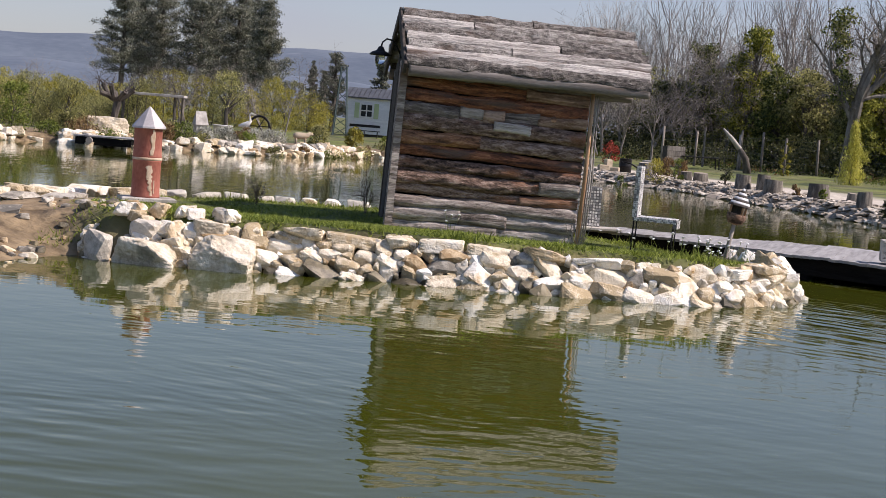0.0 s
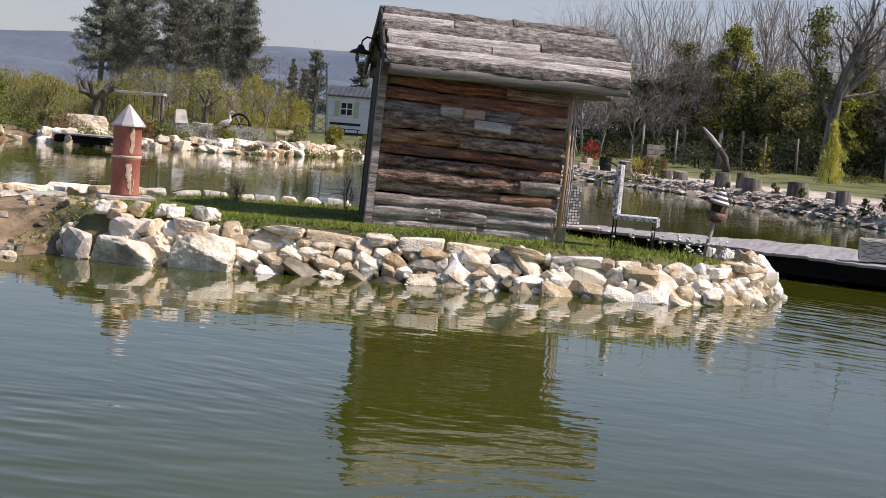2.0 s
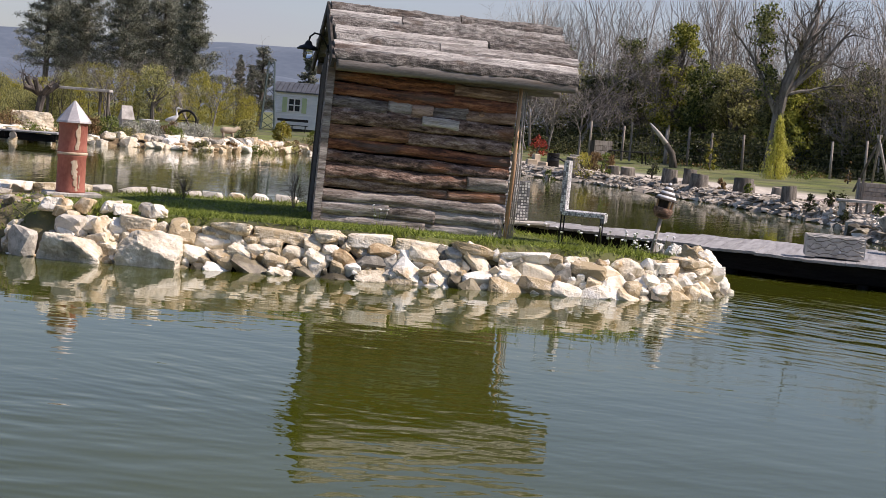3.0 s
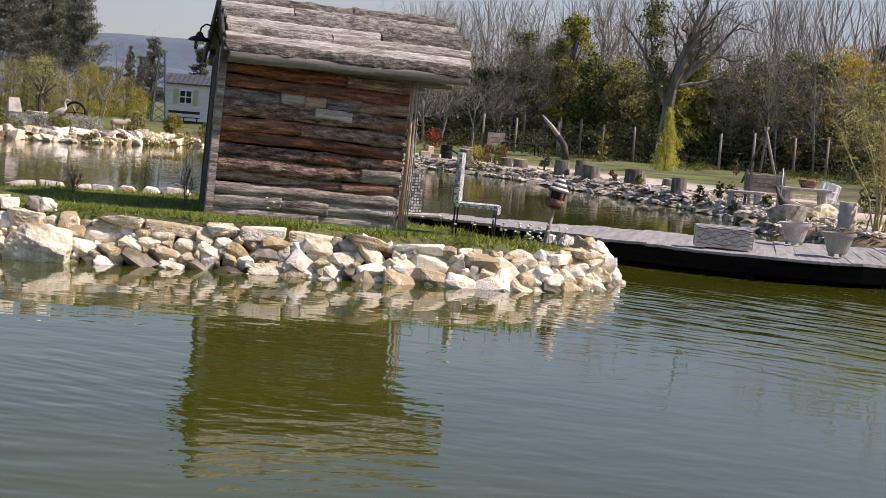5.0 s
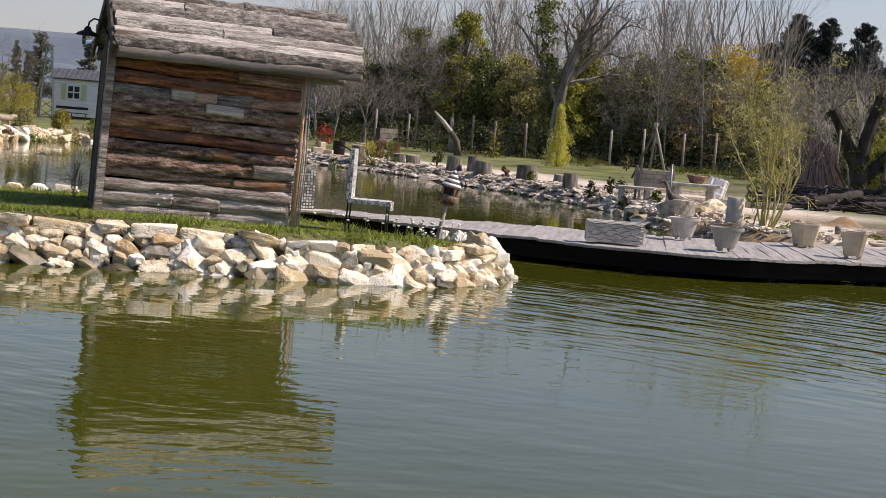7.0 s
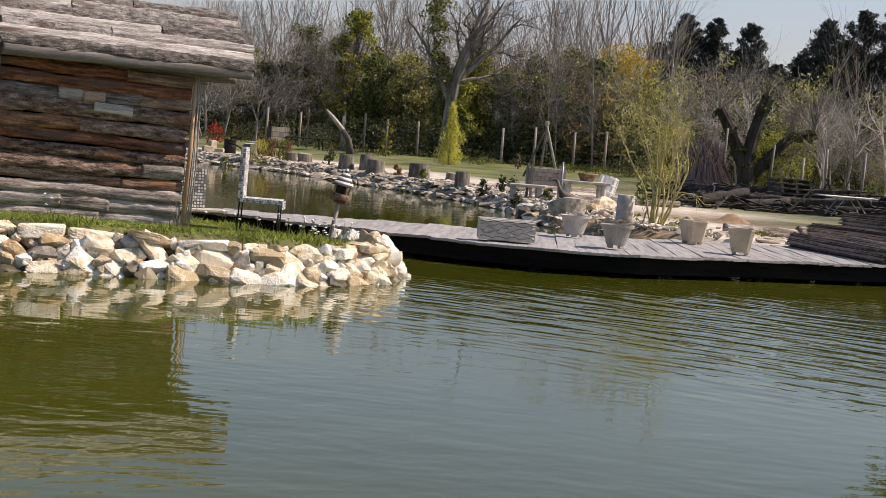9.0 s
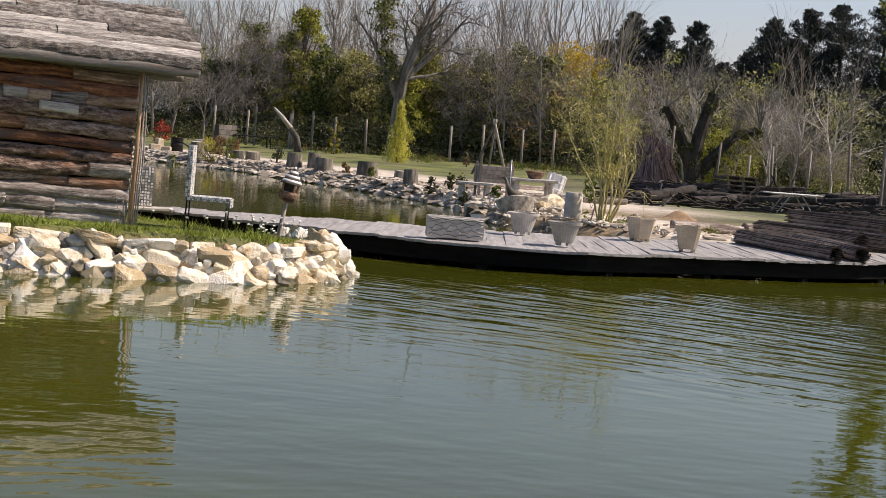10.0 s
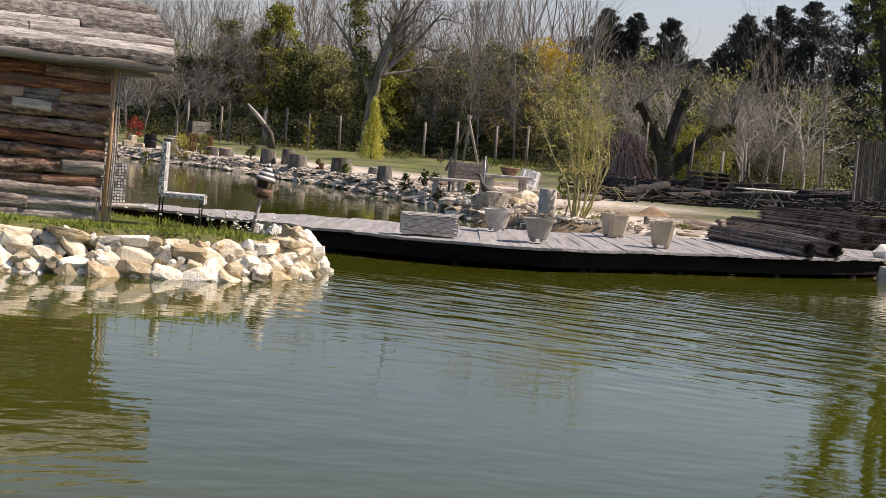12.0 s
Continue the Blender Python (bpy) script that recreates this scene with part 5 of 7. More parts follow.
def cedar(x, y, height, width, seed, name="dark_conifer", mat=None, label="dark spreading conifer with layered boughs against the sky", low=0.14, top=0.7, boughs=8, leaves=50):
    """A dark conifer of spreading, layered boughs with gaps of sky between them."""
    rnd = np.random.default_rng(seed)
    t = thing(name, pose(x, y, z_at(x, y) - 0.1), label, "tree")
    g, pads = Geo(), []
    g.tube([(0, 0, 0), (0.1, 0, height * 0.5), (0, 0, height * 0.95)], [0.26, 0.18, 0.03], 8, caps=False)
    tiers = int(height * 1.15)
    for i in range(tiers):
        u = low + (1 - low) * (i + 0.6 + rnd.uniform(-0.2, 0.2)) / tiers
        reach = width / 2 * max(0.05, 1.04 - u) ** top
        for k in range(boughs if u < 0.85 else 5):
            a = rnd.uniform(0, 2 * math.pi)
            r = reach * rnd.uniform(0.45, 1.15)
            root = Vector((0, 0, u * height * 0.96))
            tip = Vector((math.cos(a) * r, math.sin(a) * r, u * height + r * rnd.uniform(0.05, 0.32)))
            mid = root.lerp(tip, 0.55) - Vector((0, 0, 0.08 * r))
            g.tube([root, mid, tip], [0.05, 0.035, 0.012], 4, caps=False)
            for v in np.arange(0.35, 1.06, 0.16):
                q = root.lerp(tip, v) - Vector((0, 0, 0.08 * r * math.sin(v * math.pi)))
                pads.append((q + Vector(rnd.normal(size=3)) * 0.14, 0.16 + 0.34 * (1.15 - v)))
    part("trunk", g, M_BARK, t)
    pts = []
    for c, r in pads:
        k = leaves
        p = rnd.normal(size=(k, 3)) * np.array((r, r, 0.13)) * 0.75
        pts.append(np.asarray(c)[None] + p)
    part("crown", Geo().cards(np.concatenate(pts), 0.19, 0.26, 0.25), mat or L_PINE_DARK, t)


def spire(x, y, height, width, seed):
    """A dark conifer: a cone of feathery boughs with an uneven edge, low to the ground."""
    rnd = np.random.default_rng(seed)
    t = thing("dark_conifer", pose(x, y, z_at(x, y) - 0.1), "dark dense conifer with feathery boughs against the sky", "tree")
    g, pts = Geo(), []
    g.tube([(0, 0, 0), (0.1, 0, height * 0.5), (0, 0, height * 0.97)], [0.26, 0.18, 0.03], 8, caps=False)
    lobes = rnd.uniform(0, 6.28, 3)
    for _ in range(190):
        u = 0.06 + 0.93 * rnd.uniform() ** 0.9
        a = rnd.uniform(0, 2 * math.pi)
        lump = 0.85 + 0.3 * math.sin(3 * a + lobes[0] + 9 * u) * math.sin(7 * u + lobes[1])
        r = width / 2 * (1 - u) ** 0.72 * lump * rnd.uniform(0.55, 1.1) + 0.1
        root = Vector((0, 0, u * height * 0.95))
        tip = Vector((math.cos(a) * r, math.sin(a) * r, u * height * 0.95 + 0.30 * r + 0.15))
        g.tube([root, root.lerp(tip, 0.5) - Vector((0, 0, 0.06 * r)), tip], [0.045, 0.03, 0.01], 4, caps=False)
        for v in (0.4, 0.6, 0.8, 0.95, 1.05):
            c = np.asarray(root.lerp(tip, v) - Vector((0, 0, 0.10 * r * math.sin(v * math.pi))))
            k = 30
            pts.append(c[None] + rnd.normal(size=(k, 3)) * np.array((0.24, 0.24, 0.13)) * (1.25 - 0.55 * v) * min(1.0, 0.35 + 0.5 * r))
    part("trunk", g, M_BARK_DARK, t)
    part("crown", Geo().cards(np.concatenate(pts), 0.20, 0.30, 0.45), L_PINE_DARK, t)


for i, (s, d, h, w) in enumerate(((-0.211, 128, 11.0, 7.6), (-0.187, 131, 12.0, 7.0), (-0.163, 127, 11.8, 7.2), (-0.139, 130, 11.4, 7.2), (-0.120, 126, 9.8, 6.3), (-0.198, 135, 11, 7.6), (-0.153, 136, 11.6, 7.4), (-0.129, 133, 11, 6.8))):
    x, y = at(s, d)
    cedar(x, y, h, w * 0.92, 500 + i, "pine_tree", L_PINE, "tall grey-green pine in a group beyond the pond", 0.30, 0.58, 8, 56)
for i, (s, d, h, w) in enumerate(((0.410, 105, 11.3, 7.0), (0.4315, 104, 11.1, 5.6), (0.457, 103, 10.9, 6.0), (0.392, 108, 9.3, 6.0), (0.424, 110, 9.6, 9.0), (0.445, 108, 9.2, 9.0), (0.478, 106, 8.3, 7.0),
                                  (0.514, 100, 11.4, 7.0), (0.541, 99, 12.2, 8.5), (0.566, 98, 12.6, 9.0), (0.60, 97, 13.0, 10.0), (0.53, 104, 10.5, 9.0), (0.497, 104, 9.2, 7.5), (0.63, 95, 12.0, 9.0))):
    x, y = at(s, d)
    spire(x, y, h * 1.04, w * 1.25, 520 + i)
for i, (s, d, h, w) in enumerate(((-0.090, 108, 4.6, 1.3), (-0.083, 110, 4.2, 1.0), (-0.0765, 112, 5.6, 3.4), (-0.047, 114, 5.4, 2.4))):
    x, y = at(s, d)
    pine("small_conifer", x, y, h, w, L_PINE, 540 + i, "small dark conifer near the mobile home", 24, 0.2, 60)


# bushes of the far left shore
def bush(name, x, y, height, width, mat, label, seed, n=46, leafsize=0.10, per=75, up=0.0, slim=0.5, clump=0.4):
    return leafy(name, x, y, height, width, mat, label, n, leafsize, per, 0.04, 0.05, seed, slim=slim, up=up, clump=clump, category="bush")


k = 0
for s in np.linspace(-0.30, -0.195, 10):
    for d in (64, 72, 80):
        k += 1
        x, y = at(s + rng.uniform(-0.006, 0.006), d + rng.uniform(-3, 3))
        mat, lab = ((L_BAMBOO, "yellow-green bamboo bush on the bank"), (L_OLIVE, "olive-green shrub on the bank"), (L_BAMBOO, "yellowish leafy shrub on the bank"))[k % 3]
        bush("bamboo_bush" if k % 3 == 0 else "shrub", x, y, rng.uniform(1.3, 2.2), rng.uniform(1.8, 2.8), mat, lab, 600 + k, n=70, leafsize=0.085, per=70, up=1.0, slim=0.28)
for s in np.linspace(-0.19, -0.084, 15):
    k += 1
    x, y = at(s, (96 if s < -0.1 else 108) + rng.uniform(-4, 4))
    mat, lab = ((L_BAMBOO, "yellow-green bamboo bush on the bank"), (L_OLIVE, "olive-green shrub on the bank"), (L_BAMBOO, "yellow-green bamboo bush on the bank"))[k % 3]
    bush("bamboo_bush" if k % 3 != 1 else "shrub", x, y, rng.uniform(1.8, 3.3), rng.uniform(1.8, 3.0), mat, lab, 600 + k, n=70, leafsize=0.11, per=70, up=1.2, slim=0.25)
for i in range(9):
    x, y = at(rng.uniform(-0.30, -0.10), rng.uniform(80, 92))
    plant(wilds, x, y, rng.uniform(0.45, 0.75))


# ---- things on the spit ----
def clay_chimney():
    x, y = -3.957, 20.75
    t = thing("clay_chimney", pose(x, y, 0.345, 0, -0.4, 20) @ Matrix.Scale(0.956, 4), "red terracotta flue pipe with a pointed zinc cap, on a slab", "chimney")
    part("base_slab", Geo().box((0.02, -0.02, 0.03), (0.74, 0.5, 0.06), bevel=0.012), M_CONCRETE, t)
    for k, (z0, h) in enumerate(((0.06, 0.52), (0.60, 0.42))):
        g = Geo().lathe([(0.196, z0), (0.200, z0 + 0.02), (0.192, z0 + 0.05), (0.190, z0 + h - 0.05), (0.20, z0 + h - 0.03), (0.20, z0 + h)], 40, wobble=0.006)
        part("pipe_section", g, M_TERRA, t, smooth=True)
    part("joint_ring", Geo().lathe([(0.193, 0.565), (0.206, 0.575), (0.206, 0.60), (0.193, 0.61)], 40), M_PALE, t, "pale mortar ring", smooth=True)
    # flaked pale streaks, curved with the pipe
    for a0, z0, z1, w in ((-62, 0.16, 0.34, 0.050), (-66, 0.33, 0.50, 0.075), (-58, 0.08, 0.17, 0.035), (-58, 0.64, 0.99, 0.060), (-46, 0.12, 0.30, 0.016), (-74, 0.30, 0.44, 0.03)):
        g = Geo()
        n = 7
        for i in range(n + 1):
            z = z0 + (z1 - z0) * i / n
            ww = w * (0.55 + 0.7 * rng.random()) / 0.195
            aa = radians(a0 - 20) + 0.10 * rng.normal() * w * 5
            for r, s in ((0.1965, -ww / 2), (0.199, -ww / 4), (0.199, ww / 4), (0.1965, ww / 2)):
                g.v.append((r * math.cos(aa + s), r * math.sin(aa + s), z))
        for i in range(n):
            for j in range(3):
                g.f.append((4 * i + j, 4 * i + j + 1, 4 * i + 5 + j, 4 * i + 4 + j))
        part("flaked_streak", g, M_PALE, t, "pale flaked streak")
    cap = Geo().lathe([(0.225, 1.0), (0.238, 1.005), (0.232, 1.03), (0.12, 1.17), (0.015, 1.295), (0.004, 1.30)], 9)
    part("cap", cap, M_CAP, t, "pointed grey zinc cap")


clay_chimney()


def tiles_on(g, o, u, v, nu, nv, fill=0.86, proud=0.006):
    """Small mosaic pieces over the rectangle o, u, v."""
    o, u, v = Vector(o), Vector(u), Vector(v)
    n = u.cross(v).normalized() * proud
    for i in range(nu):
        for j in range(nv):
            c = o + u * ((i + 0.5) / nu) + v * ((j + 0.5 + 0.15 * rng.normal() * 0.3) / nv)
            a, b = u * (fill * rng.uniform(0.8, 1.05) / nu / 2), v * (fill * rng.uniform(0.8, 1.05) / nv / 2)
            base = [c - a - b, c + a - b, c + a + b, c - a + b]
            g.add([*base, *[p + n for p in base]], [(4, 5, 6, 7), (0, 1, 5, 4), (1, 2, 6, 5), (2, 3, 7, 6), (3, 0, 4, 7)])


def mosaic_chair():
    x, y = 2.5, 21.05
    t = thing("mosaic_chair", pose(x, y, 0.155, 0, 0.6, -13) @ Matrix.Scale(1.14, 4), "high-backed garden chair covered in white mosaic, thin iron legs", "chair")
    w, th = 0.40, 0.048
    back = Geo().box((0.0, w / 2, 0.72), (th, w, 0.60), bevel=0.01)
    part("backrest", back, M_GROUT, t)
    part("seat", Geo().box((0.235, w / 2, 0.405), (0.51, w, 0.042), bevel=0.01).box((0.478, w / 2, 0.368), (0.04, w, 0.085), bevel=0.01), M_GROUT, t)
    g = Geo()
    tiles_on(g, (-th / 2, -0.002, 0.42), (th, 0, 0), (0, 0, 0.60), 2, 24, 0.95)
    tiles_on(g, (-th / 2 - 0.001, w, 0.42), (0, -w, 0), (0, 0, 0.60), 16, 24, 0.95)
    tiles_on(g, (th / 2 + 0.001, 0, 0.44), (0, w, 0), (0, 0, 0.58), 16, 23, 0.95)
    part("back_mosaic", g, M_WHITE_TILE, t, "broken white mosaic pieces")
    g = Geo()
    tiles_on(g, (0.0, -0.002, 0.385), (0.49, 0, 0), (0, 0, 0.042), 26, 2, 0.95)
    tiles_on(g, (0.03, 0, 0.428), (0.46, 0, 0), (0, w, 0), 22, 18, 0.95)
    tiles_on(g, (0.499, 0, 0.325), (0, w, 0), (0, 0, 0.10), 12, 3)
    part("seat_mosaic", g, M_WHITE_TILE, t, "broken white mosaic pieces")
    for lx, ly in ((-0.005, 0.03), (-0.005, w - 0.03), (0.46, 0.03), (0.46, w - 0.03)):
        part("leg", Geo().tube([(lx - 0.01, ly, -0.03), (lx, ly, 0.38)], 0.009, 8), M_IRON, t, smooth=True)
    part("top_rod", Geo().tube([(-0.03, 0.02, 1.0), (-0.10, 0.0, 1.04), (-0.20, -0.02, 1.055)], 0.009, 6), M_IRON, t, smooth=True)


mosaic_chair()


def mosaic_screen():
    t = thing("mosaic_screen", pose(2.02, 22.9, DECK_Z + 0.005, 0, 0, 8), "upright white mosaic panel on a slab at the deck", "garden screen")
    part("slab", Geo().box((0.12, -0.06, 0.02), (0.75, 0.35, 0.045), bevel=0.01), M_CONCRETE, t)
    part("panel", Geo().box((0, 0, 0.33), (0.42, 0.05, 0.58), bevel=0.008), M_GROUT, t)
    g = Geo()
    tiles_on(g, (-0.21, -0.027, 0.05), (0.42, 0, 0), (0, 0, 0.56), 10, 13, 0.78)
    part("mosaic", g, M_WHITE_TILE, t, "white mosaic pieces with dark joints")


mosaic_screen()


def bird_house():
    x, y = 3.54, 20.0
    t = thing("bird_house", pose(x, y, 0.165, 0, 11.0, 0) @ Matrix.Scale(1.127, 4), "wooden bird house with striped cone roof on a leaning pole", "bird house")
    part("pole", Geo().tube([(0, 0, -0.2), (0.004, 0, 0.25), (0, 0, 0.50)], [0.026, 0.024, 0.022], 8), M_POST, t, smooth=True)
    part("bowl", Geo().lathe([(0.03, 0.48), (0.085, 0.50), (0.11, 0.55), (0.112, 0.60), (0.10, 0.605)], 18), M_LOG_BROWN, t, "round wooden bowl", smooth=True)
    for a in (20, 110, 200, 290):
        c, s = math.cos(radians(a)), math.sin(radians(a))
        part("upright", Geo().tube([(0.095 * c, 0.095 * s, 0.58), (0.10 * c, 0.10 * s, 0.72)], 0.013, 6), M_POLE, t, smooth=True)
    part("rear_board", Geo().box((0, 0.06, 0.65), (0.13, 0.02, 0.14), bevel=0.004), M_BOARD_DARK, t)
    for k in range(8):
        r0, r1 = 0.132 - 0.016 * k, 0.132 - 0.016 * (k + 1) + 0.004
        z = 0.69 + 0.026 * k
        part("roof_ring", Geo().lathe([(r0, z), (r0 - 0.002, z + 0.006), (max(r1, 0.006), z + 0.027)], 20), M_WHITE if k % 2 == 1 else M_BOARD_DARK, t, "dark ring" if k % 2 == 0 else "pale ring", smooth=True)


bird_house()


def grass_and_flowers():
    pts = []
    while len(pts) < 58000:
        p = np.column_stack([rng.uniform(-4.3, 4.3, 20000), rng.uniform(16.4, 24.5, 20000)])
        d, spit = land(p)
        keep = (spit > 0.24) & (p[:, 0] > -4.0 + 0.5 * np.sin(p[:, 1] * 3) + 0.35 * rng.normal(size=len(p))) & (rng.random(len(p)) < np.clip(0.35 + 0.65 * np.sin(p[:, 0] * 3.1 + np.sin(p[:, 1] * 2.3) * 2) ** 2, 0, 1))
        pts.extend(p[keep].tolist())
    P = np.array(pts[:58000])
    z = ground_height(P)
    hgt = rng.uniform(0.012, 0.036, len(P)) * (1 + 0.8 * (rng.random(len(P)) < 0.08))
    hgt *= 0.5 + 1.1 * np.array([max(0.0, noise.noise(Vector((float(q[0]) * 1.7, float(q[1]) * 1.1, 2.0))) + 0.35) for q in P])
    hgt *= 1.0 + 1.3 * smooth01((0.75 - land(P)[1]) / 0.4)
    a = rng.uniform(0, 2 * math.pi, len(P))
    w = rng.uniform(0.005, 0.014, len(P))
    lean = rng.normal(0, 0.045, (len(P), 2))
    base = np.column_stack([P, z - 0.005])
    side = np.column_stack([np.cos(a) * w, np.sin(a) * w, np.zeros(len(P))])
    tip = base + np.column_stack([lean, hgt])
    V = np.stack([base - side, base + side, tip], 1).reshape(-1, 3)
    g = Geo()
    g.v = V.tolist()
    g.f = [(3 * i, 3 * i + 1, 3 * i + 2) for i in range(len(P))]
    solid("grass", g, L_GRASS, pose(0, 0, 0), "short bright green grass on the spit", "grass", kind="stuff")
    spots = [(2.6, 17.4, 0.4, 7), (2.95, 17.5, 0.3, 12), (3.15, 17.6, 0.26, 10), (2.3, 17.0, 0.34, 3), (3.35, 19.6, 0.3, 14), (0.0, 17.3, 0.2, 4), (1.85, 17.1, 0.25, 4)]
    for x, y, spread, n in spots:
        t = thing("flower_clump", pose(x, y, z_at(x, y)), "clump of small white flowers on thin green stems", "flowers", "white flowers in the grass")
        stems, heads = Geo(), []
        for _ in range(n):
            px, py = rng.normal(0, spread / 2.2, 2)
            h = rng.uniform(0.10, 0.27)
            dx = rng.normal(0, 0.03)
            dz = z_at(x + px, y + py) - z_at(x, y)
            stems.tube([(px, py, dz - 0.02), (px + dx * 0.4, py, dz + h * 0.6), (px + dx, py, dz + h)], 0.0025, 3, caps=False)
            heads.append((px + dx, py, dz + h))
        tagged(part("stem_tuft", stems, L_BUSH, t, "thin green stems"), kind="stuff")
        for hx, hy, hz in heads:
            g = Geo().lathe([(0.004, -0.006), (0.019, 0.0), (0.016, 0.007), (0.004, 0.010)], 8)
            part("blossom", g, M_FLOWER, t, m=pose(hx, hy, hz, rng.uniform(-50, 20), rng.uniform(-30, 30)))


grass_and_flowers()


# ---- things on the deck ----
def trough():
    t = thing("concrete_trough", pose(6.05, 20.48, DECK_Z + 0.02, 0, 0, -11), "rectangular concrete planter with a branch pattern in relief", "planter")
    w, d, h, k = 0.76, 0.36, 0.29, 0.035
    g = Geo()
    g.box((0, 0, 0.03), (w - 0.01, d - 0.01, 0.05), bevel=0.008)
    for sy in (-1, 1):
        g.box((0, sy * (d / 2 - k / 2), h / 2 + 0.01), (w, k, h - 0.02), bevel=0.008)
    for sx in (-1, 1):
        g.box((sx * (w / 2 - k / 2), 0, h / 2 + 0.011), (k, d - 2 * k, h - 0.022), bevel=0.008)
    part("body", g, M_CONCRETE, t)
    part("soil", Geo().box((0, 0, h - 0.07), (w - 2 * k, d - 2 * k, 0.04)), M_BARK, t, "dark soil")
    for k2, (z0, amp) in enumerate(((0.06, 0.012), (0.12, 0.02), (0.17, 0.024), (0.225, 0.016), (0.265, 0.008))):
        pts = [(-w / 2 + 0.02 + (w - 0.04) * i / 18, -d / 2 - 0.002, z0 + amp * math.sin(i * 1.25 + k2 * 2.1) + amp * 0.5 * math.sin(i * 2.7 + k2)) for i in range(19)]
        part("relief_branch", Geo().tube(pts, [0.006 + 0.004 * abs(math.sin(i * 0.8 + k2)) for i in range(19)], 6), M_CONCRETE, t, smooth=True)
        # dark tube imitates the shadow that each relief branch casts below itself
        part("groove", Geo().tube([(px, py + 0.004, pz - 0.011) for px, py, pz in pts], 0.006, 5), M_BARK, t, "dark line standing for the shadow under the branch")
    part("drain_plug", Geo().tube([(0.06, -d / 2 - 0.008, 0.085), (0.06, -d / 2 + 0.01, 0.085)], 0.018, 12), M_WHITE, t, "white round plug", smooth=True)


trough()


def round_pot(x, y, label, mat, ribs=28, s=1.0):
    t = thing("round_pot", pose(x, y, DECK_Z + 0.03, 0, 0, rng.uniform(0, 90)) @ Matrix.Scale(s, 4), label, "flower pot", "pots on the deck")
    g, n = Geo(), ribs * 2
    prof = [(0.115, 0.035), (0.13, 0.04), (0.205, 0.275), (0.235, 0.28), (0.24, 0.315), (0.215, 0.315), (0.2, 0.26), (0.12, 0.06)]
    for i, (r, z) in enumerate(prof):
        for j in range(n):
            a = 2 * math.pi * j / n
            rr = r * (1 - (0.022 if (j % 2 and i in (1, 2)) else 0))
            g.v.append((rr * math.cos(a), rr * math.sin(a), z))
    for i in range(len(prof) - 1):
        for j in range(n):
            q = (j + 1) % n
            g.f.append((i * n + j, i * n + q, (i + 1) * n + q, (i + 1) * n + j))
    g.f += [tuple(range(n))[::-1], tuple((len(prof) - 1) * n + j for j in range(n))]
    part("pot_body", g, mat, t)
    for a in (0, 90, 180, 270):
        part("foot", Geo().box((0, 0, 0.015), (0.07, 0.04, 0.045), bevel=0.006), mat, t, m=pose(0.10 * math.cos(radians(a)), 0.10 * math.sin(radians(a)), 0, 0, 0, a + 90))
    return t


round_pot(7.66, 22.35, "beige-grey ribbed round planter standing empty on the deck", M_CONCRETE)
round_pot(7.58, 20.35, "grey ribbed round planter with a lighter foot, on the deck", M_PLASTIC)


def square_pot(x, y, turn, label):
    t = thing("square_pot", pose(x, y, DECK_Z + 0.02, 0, 0, turn), label, "flower pot", "pots on the deck")
    g, n = Geo(), 8
    rings = []
    for half, z in ((0.125, 0.025), (0.13, 0.03), (0.185, 0.33), (0.19, 0.335), (0.19, 0.36), (0.165, 0.36), (0.16, 0.32), (0.115, 0.06)):
        c = half * 0.30
        ring = [(half - c, -half), (half, -half + c), (half, half - c), (half - c, half), (-half + c, half), (-half, half - c), (-half, -half + c), (-half + c, -half)]
        rings.append([(px, py, z) for px, py in ring])
    for r in rings:
        g.v += r
    for i in range(len(rings) - 1):
        for j in range(n):
            q = (j + 1) % n
            g.f.append((i * n + j, i * n + q, (i + 1) * n + q, (i + 1) * n + j))
    g.f += [tuple(range(n))[::-1], tuple((len(rings) - 1) * n + j for j in range(n))]
    part("pot_body", g, M_SANDPOT, t)
    for sx in (-1, 1):
        for sy in (-1, 1):
            part("foot", Geo().box((sx * 0.085, sy * 0.085, 0.012), (0.06, 0.06, 0.04), bevel=0.006), M_SANDPOT, t)


square_pot(9.72, 22.75, 8, "square beige planter with cut corners, on the deck")
square_pot(9.70, 20.95, -24, "square beige planter turned towards the water, on the deck")


def brush_roll(x0, y0, z0, x1, y1, z1, r, label, loose=0.0):
    """A rolled mat of thin brushwood."""
    t = thing("brushwood_roll", pose(x0, y0, 0), label, "rolled mat", "rolled brushwood mats")
    a, b = Vector((0, 0, z0)), Vector((x1 - x0, y1 - y0, z1))
    d = (b - a).normalized()
    s = d.orthogonal().normalized()
    u = d.cross(s)
    g = Geo()
    turns = 3.2
    for i in range(330):
        f = i / 330
        rr = r * (0.55 + 0.45 * f ** 0.7)
        ang = f * turns * 2 * math.pi
        off = (s * math.cos(ang) + u * math.sin(ang)) * (rr + 0.006 * rng.normal())
        e0, e1 = rng.uniform(-0.16, 0.06), rng.uniform(-0.05, 0.05)
        p, q = a + off + d * e0, b + off * (1 + loose * rng.uniform(0, 1)) + d * e1
        mid = p.lerp(q, 0.5) + s * 0.012 * rng.normal() + u * 0.012 * rng.normal()
        g.tube([p, mid, q], [0.008, 0.010, 0.005], 4, caps=False)
    tagged(part("brushwood", g, M_BRUSH, t, "dark brown brushwood sticks"), kind="stuff")
    for v in (0.15, 0.5, 0.85):
        c = a.lerp(b, v)
        ring = [c + (s * math.cos(k / 14 * 2 * math.pi) + u * math.sin(k / 14 * 2 * math.pi)) * (r * 1.02) for k in range(15)]
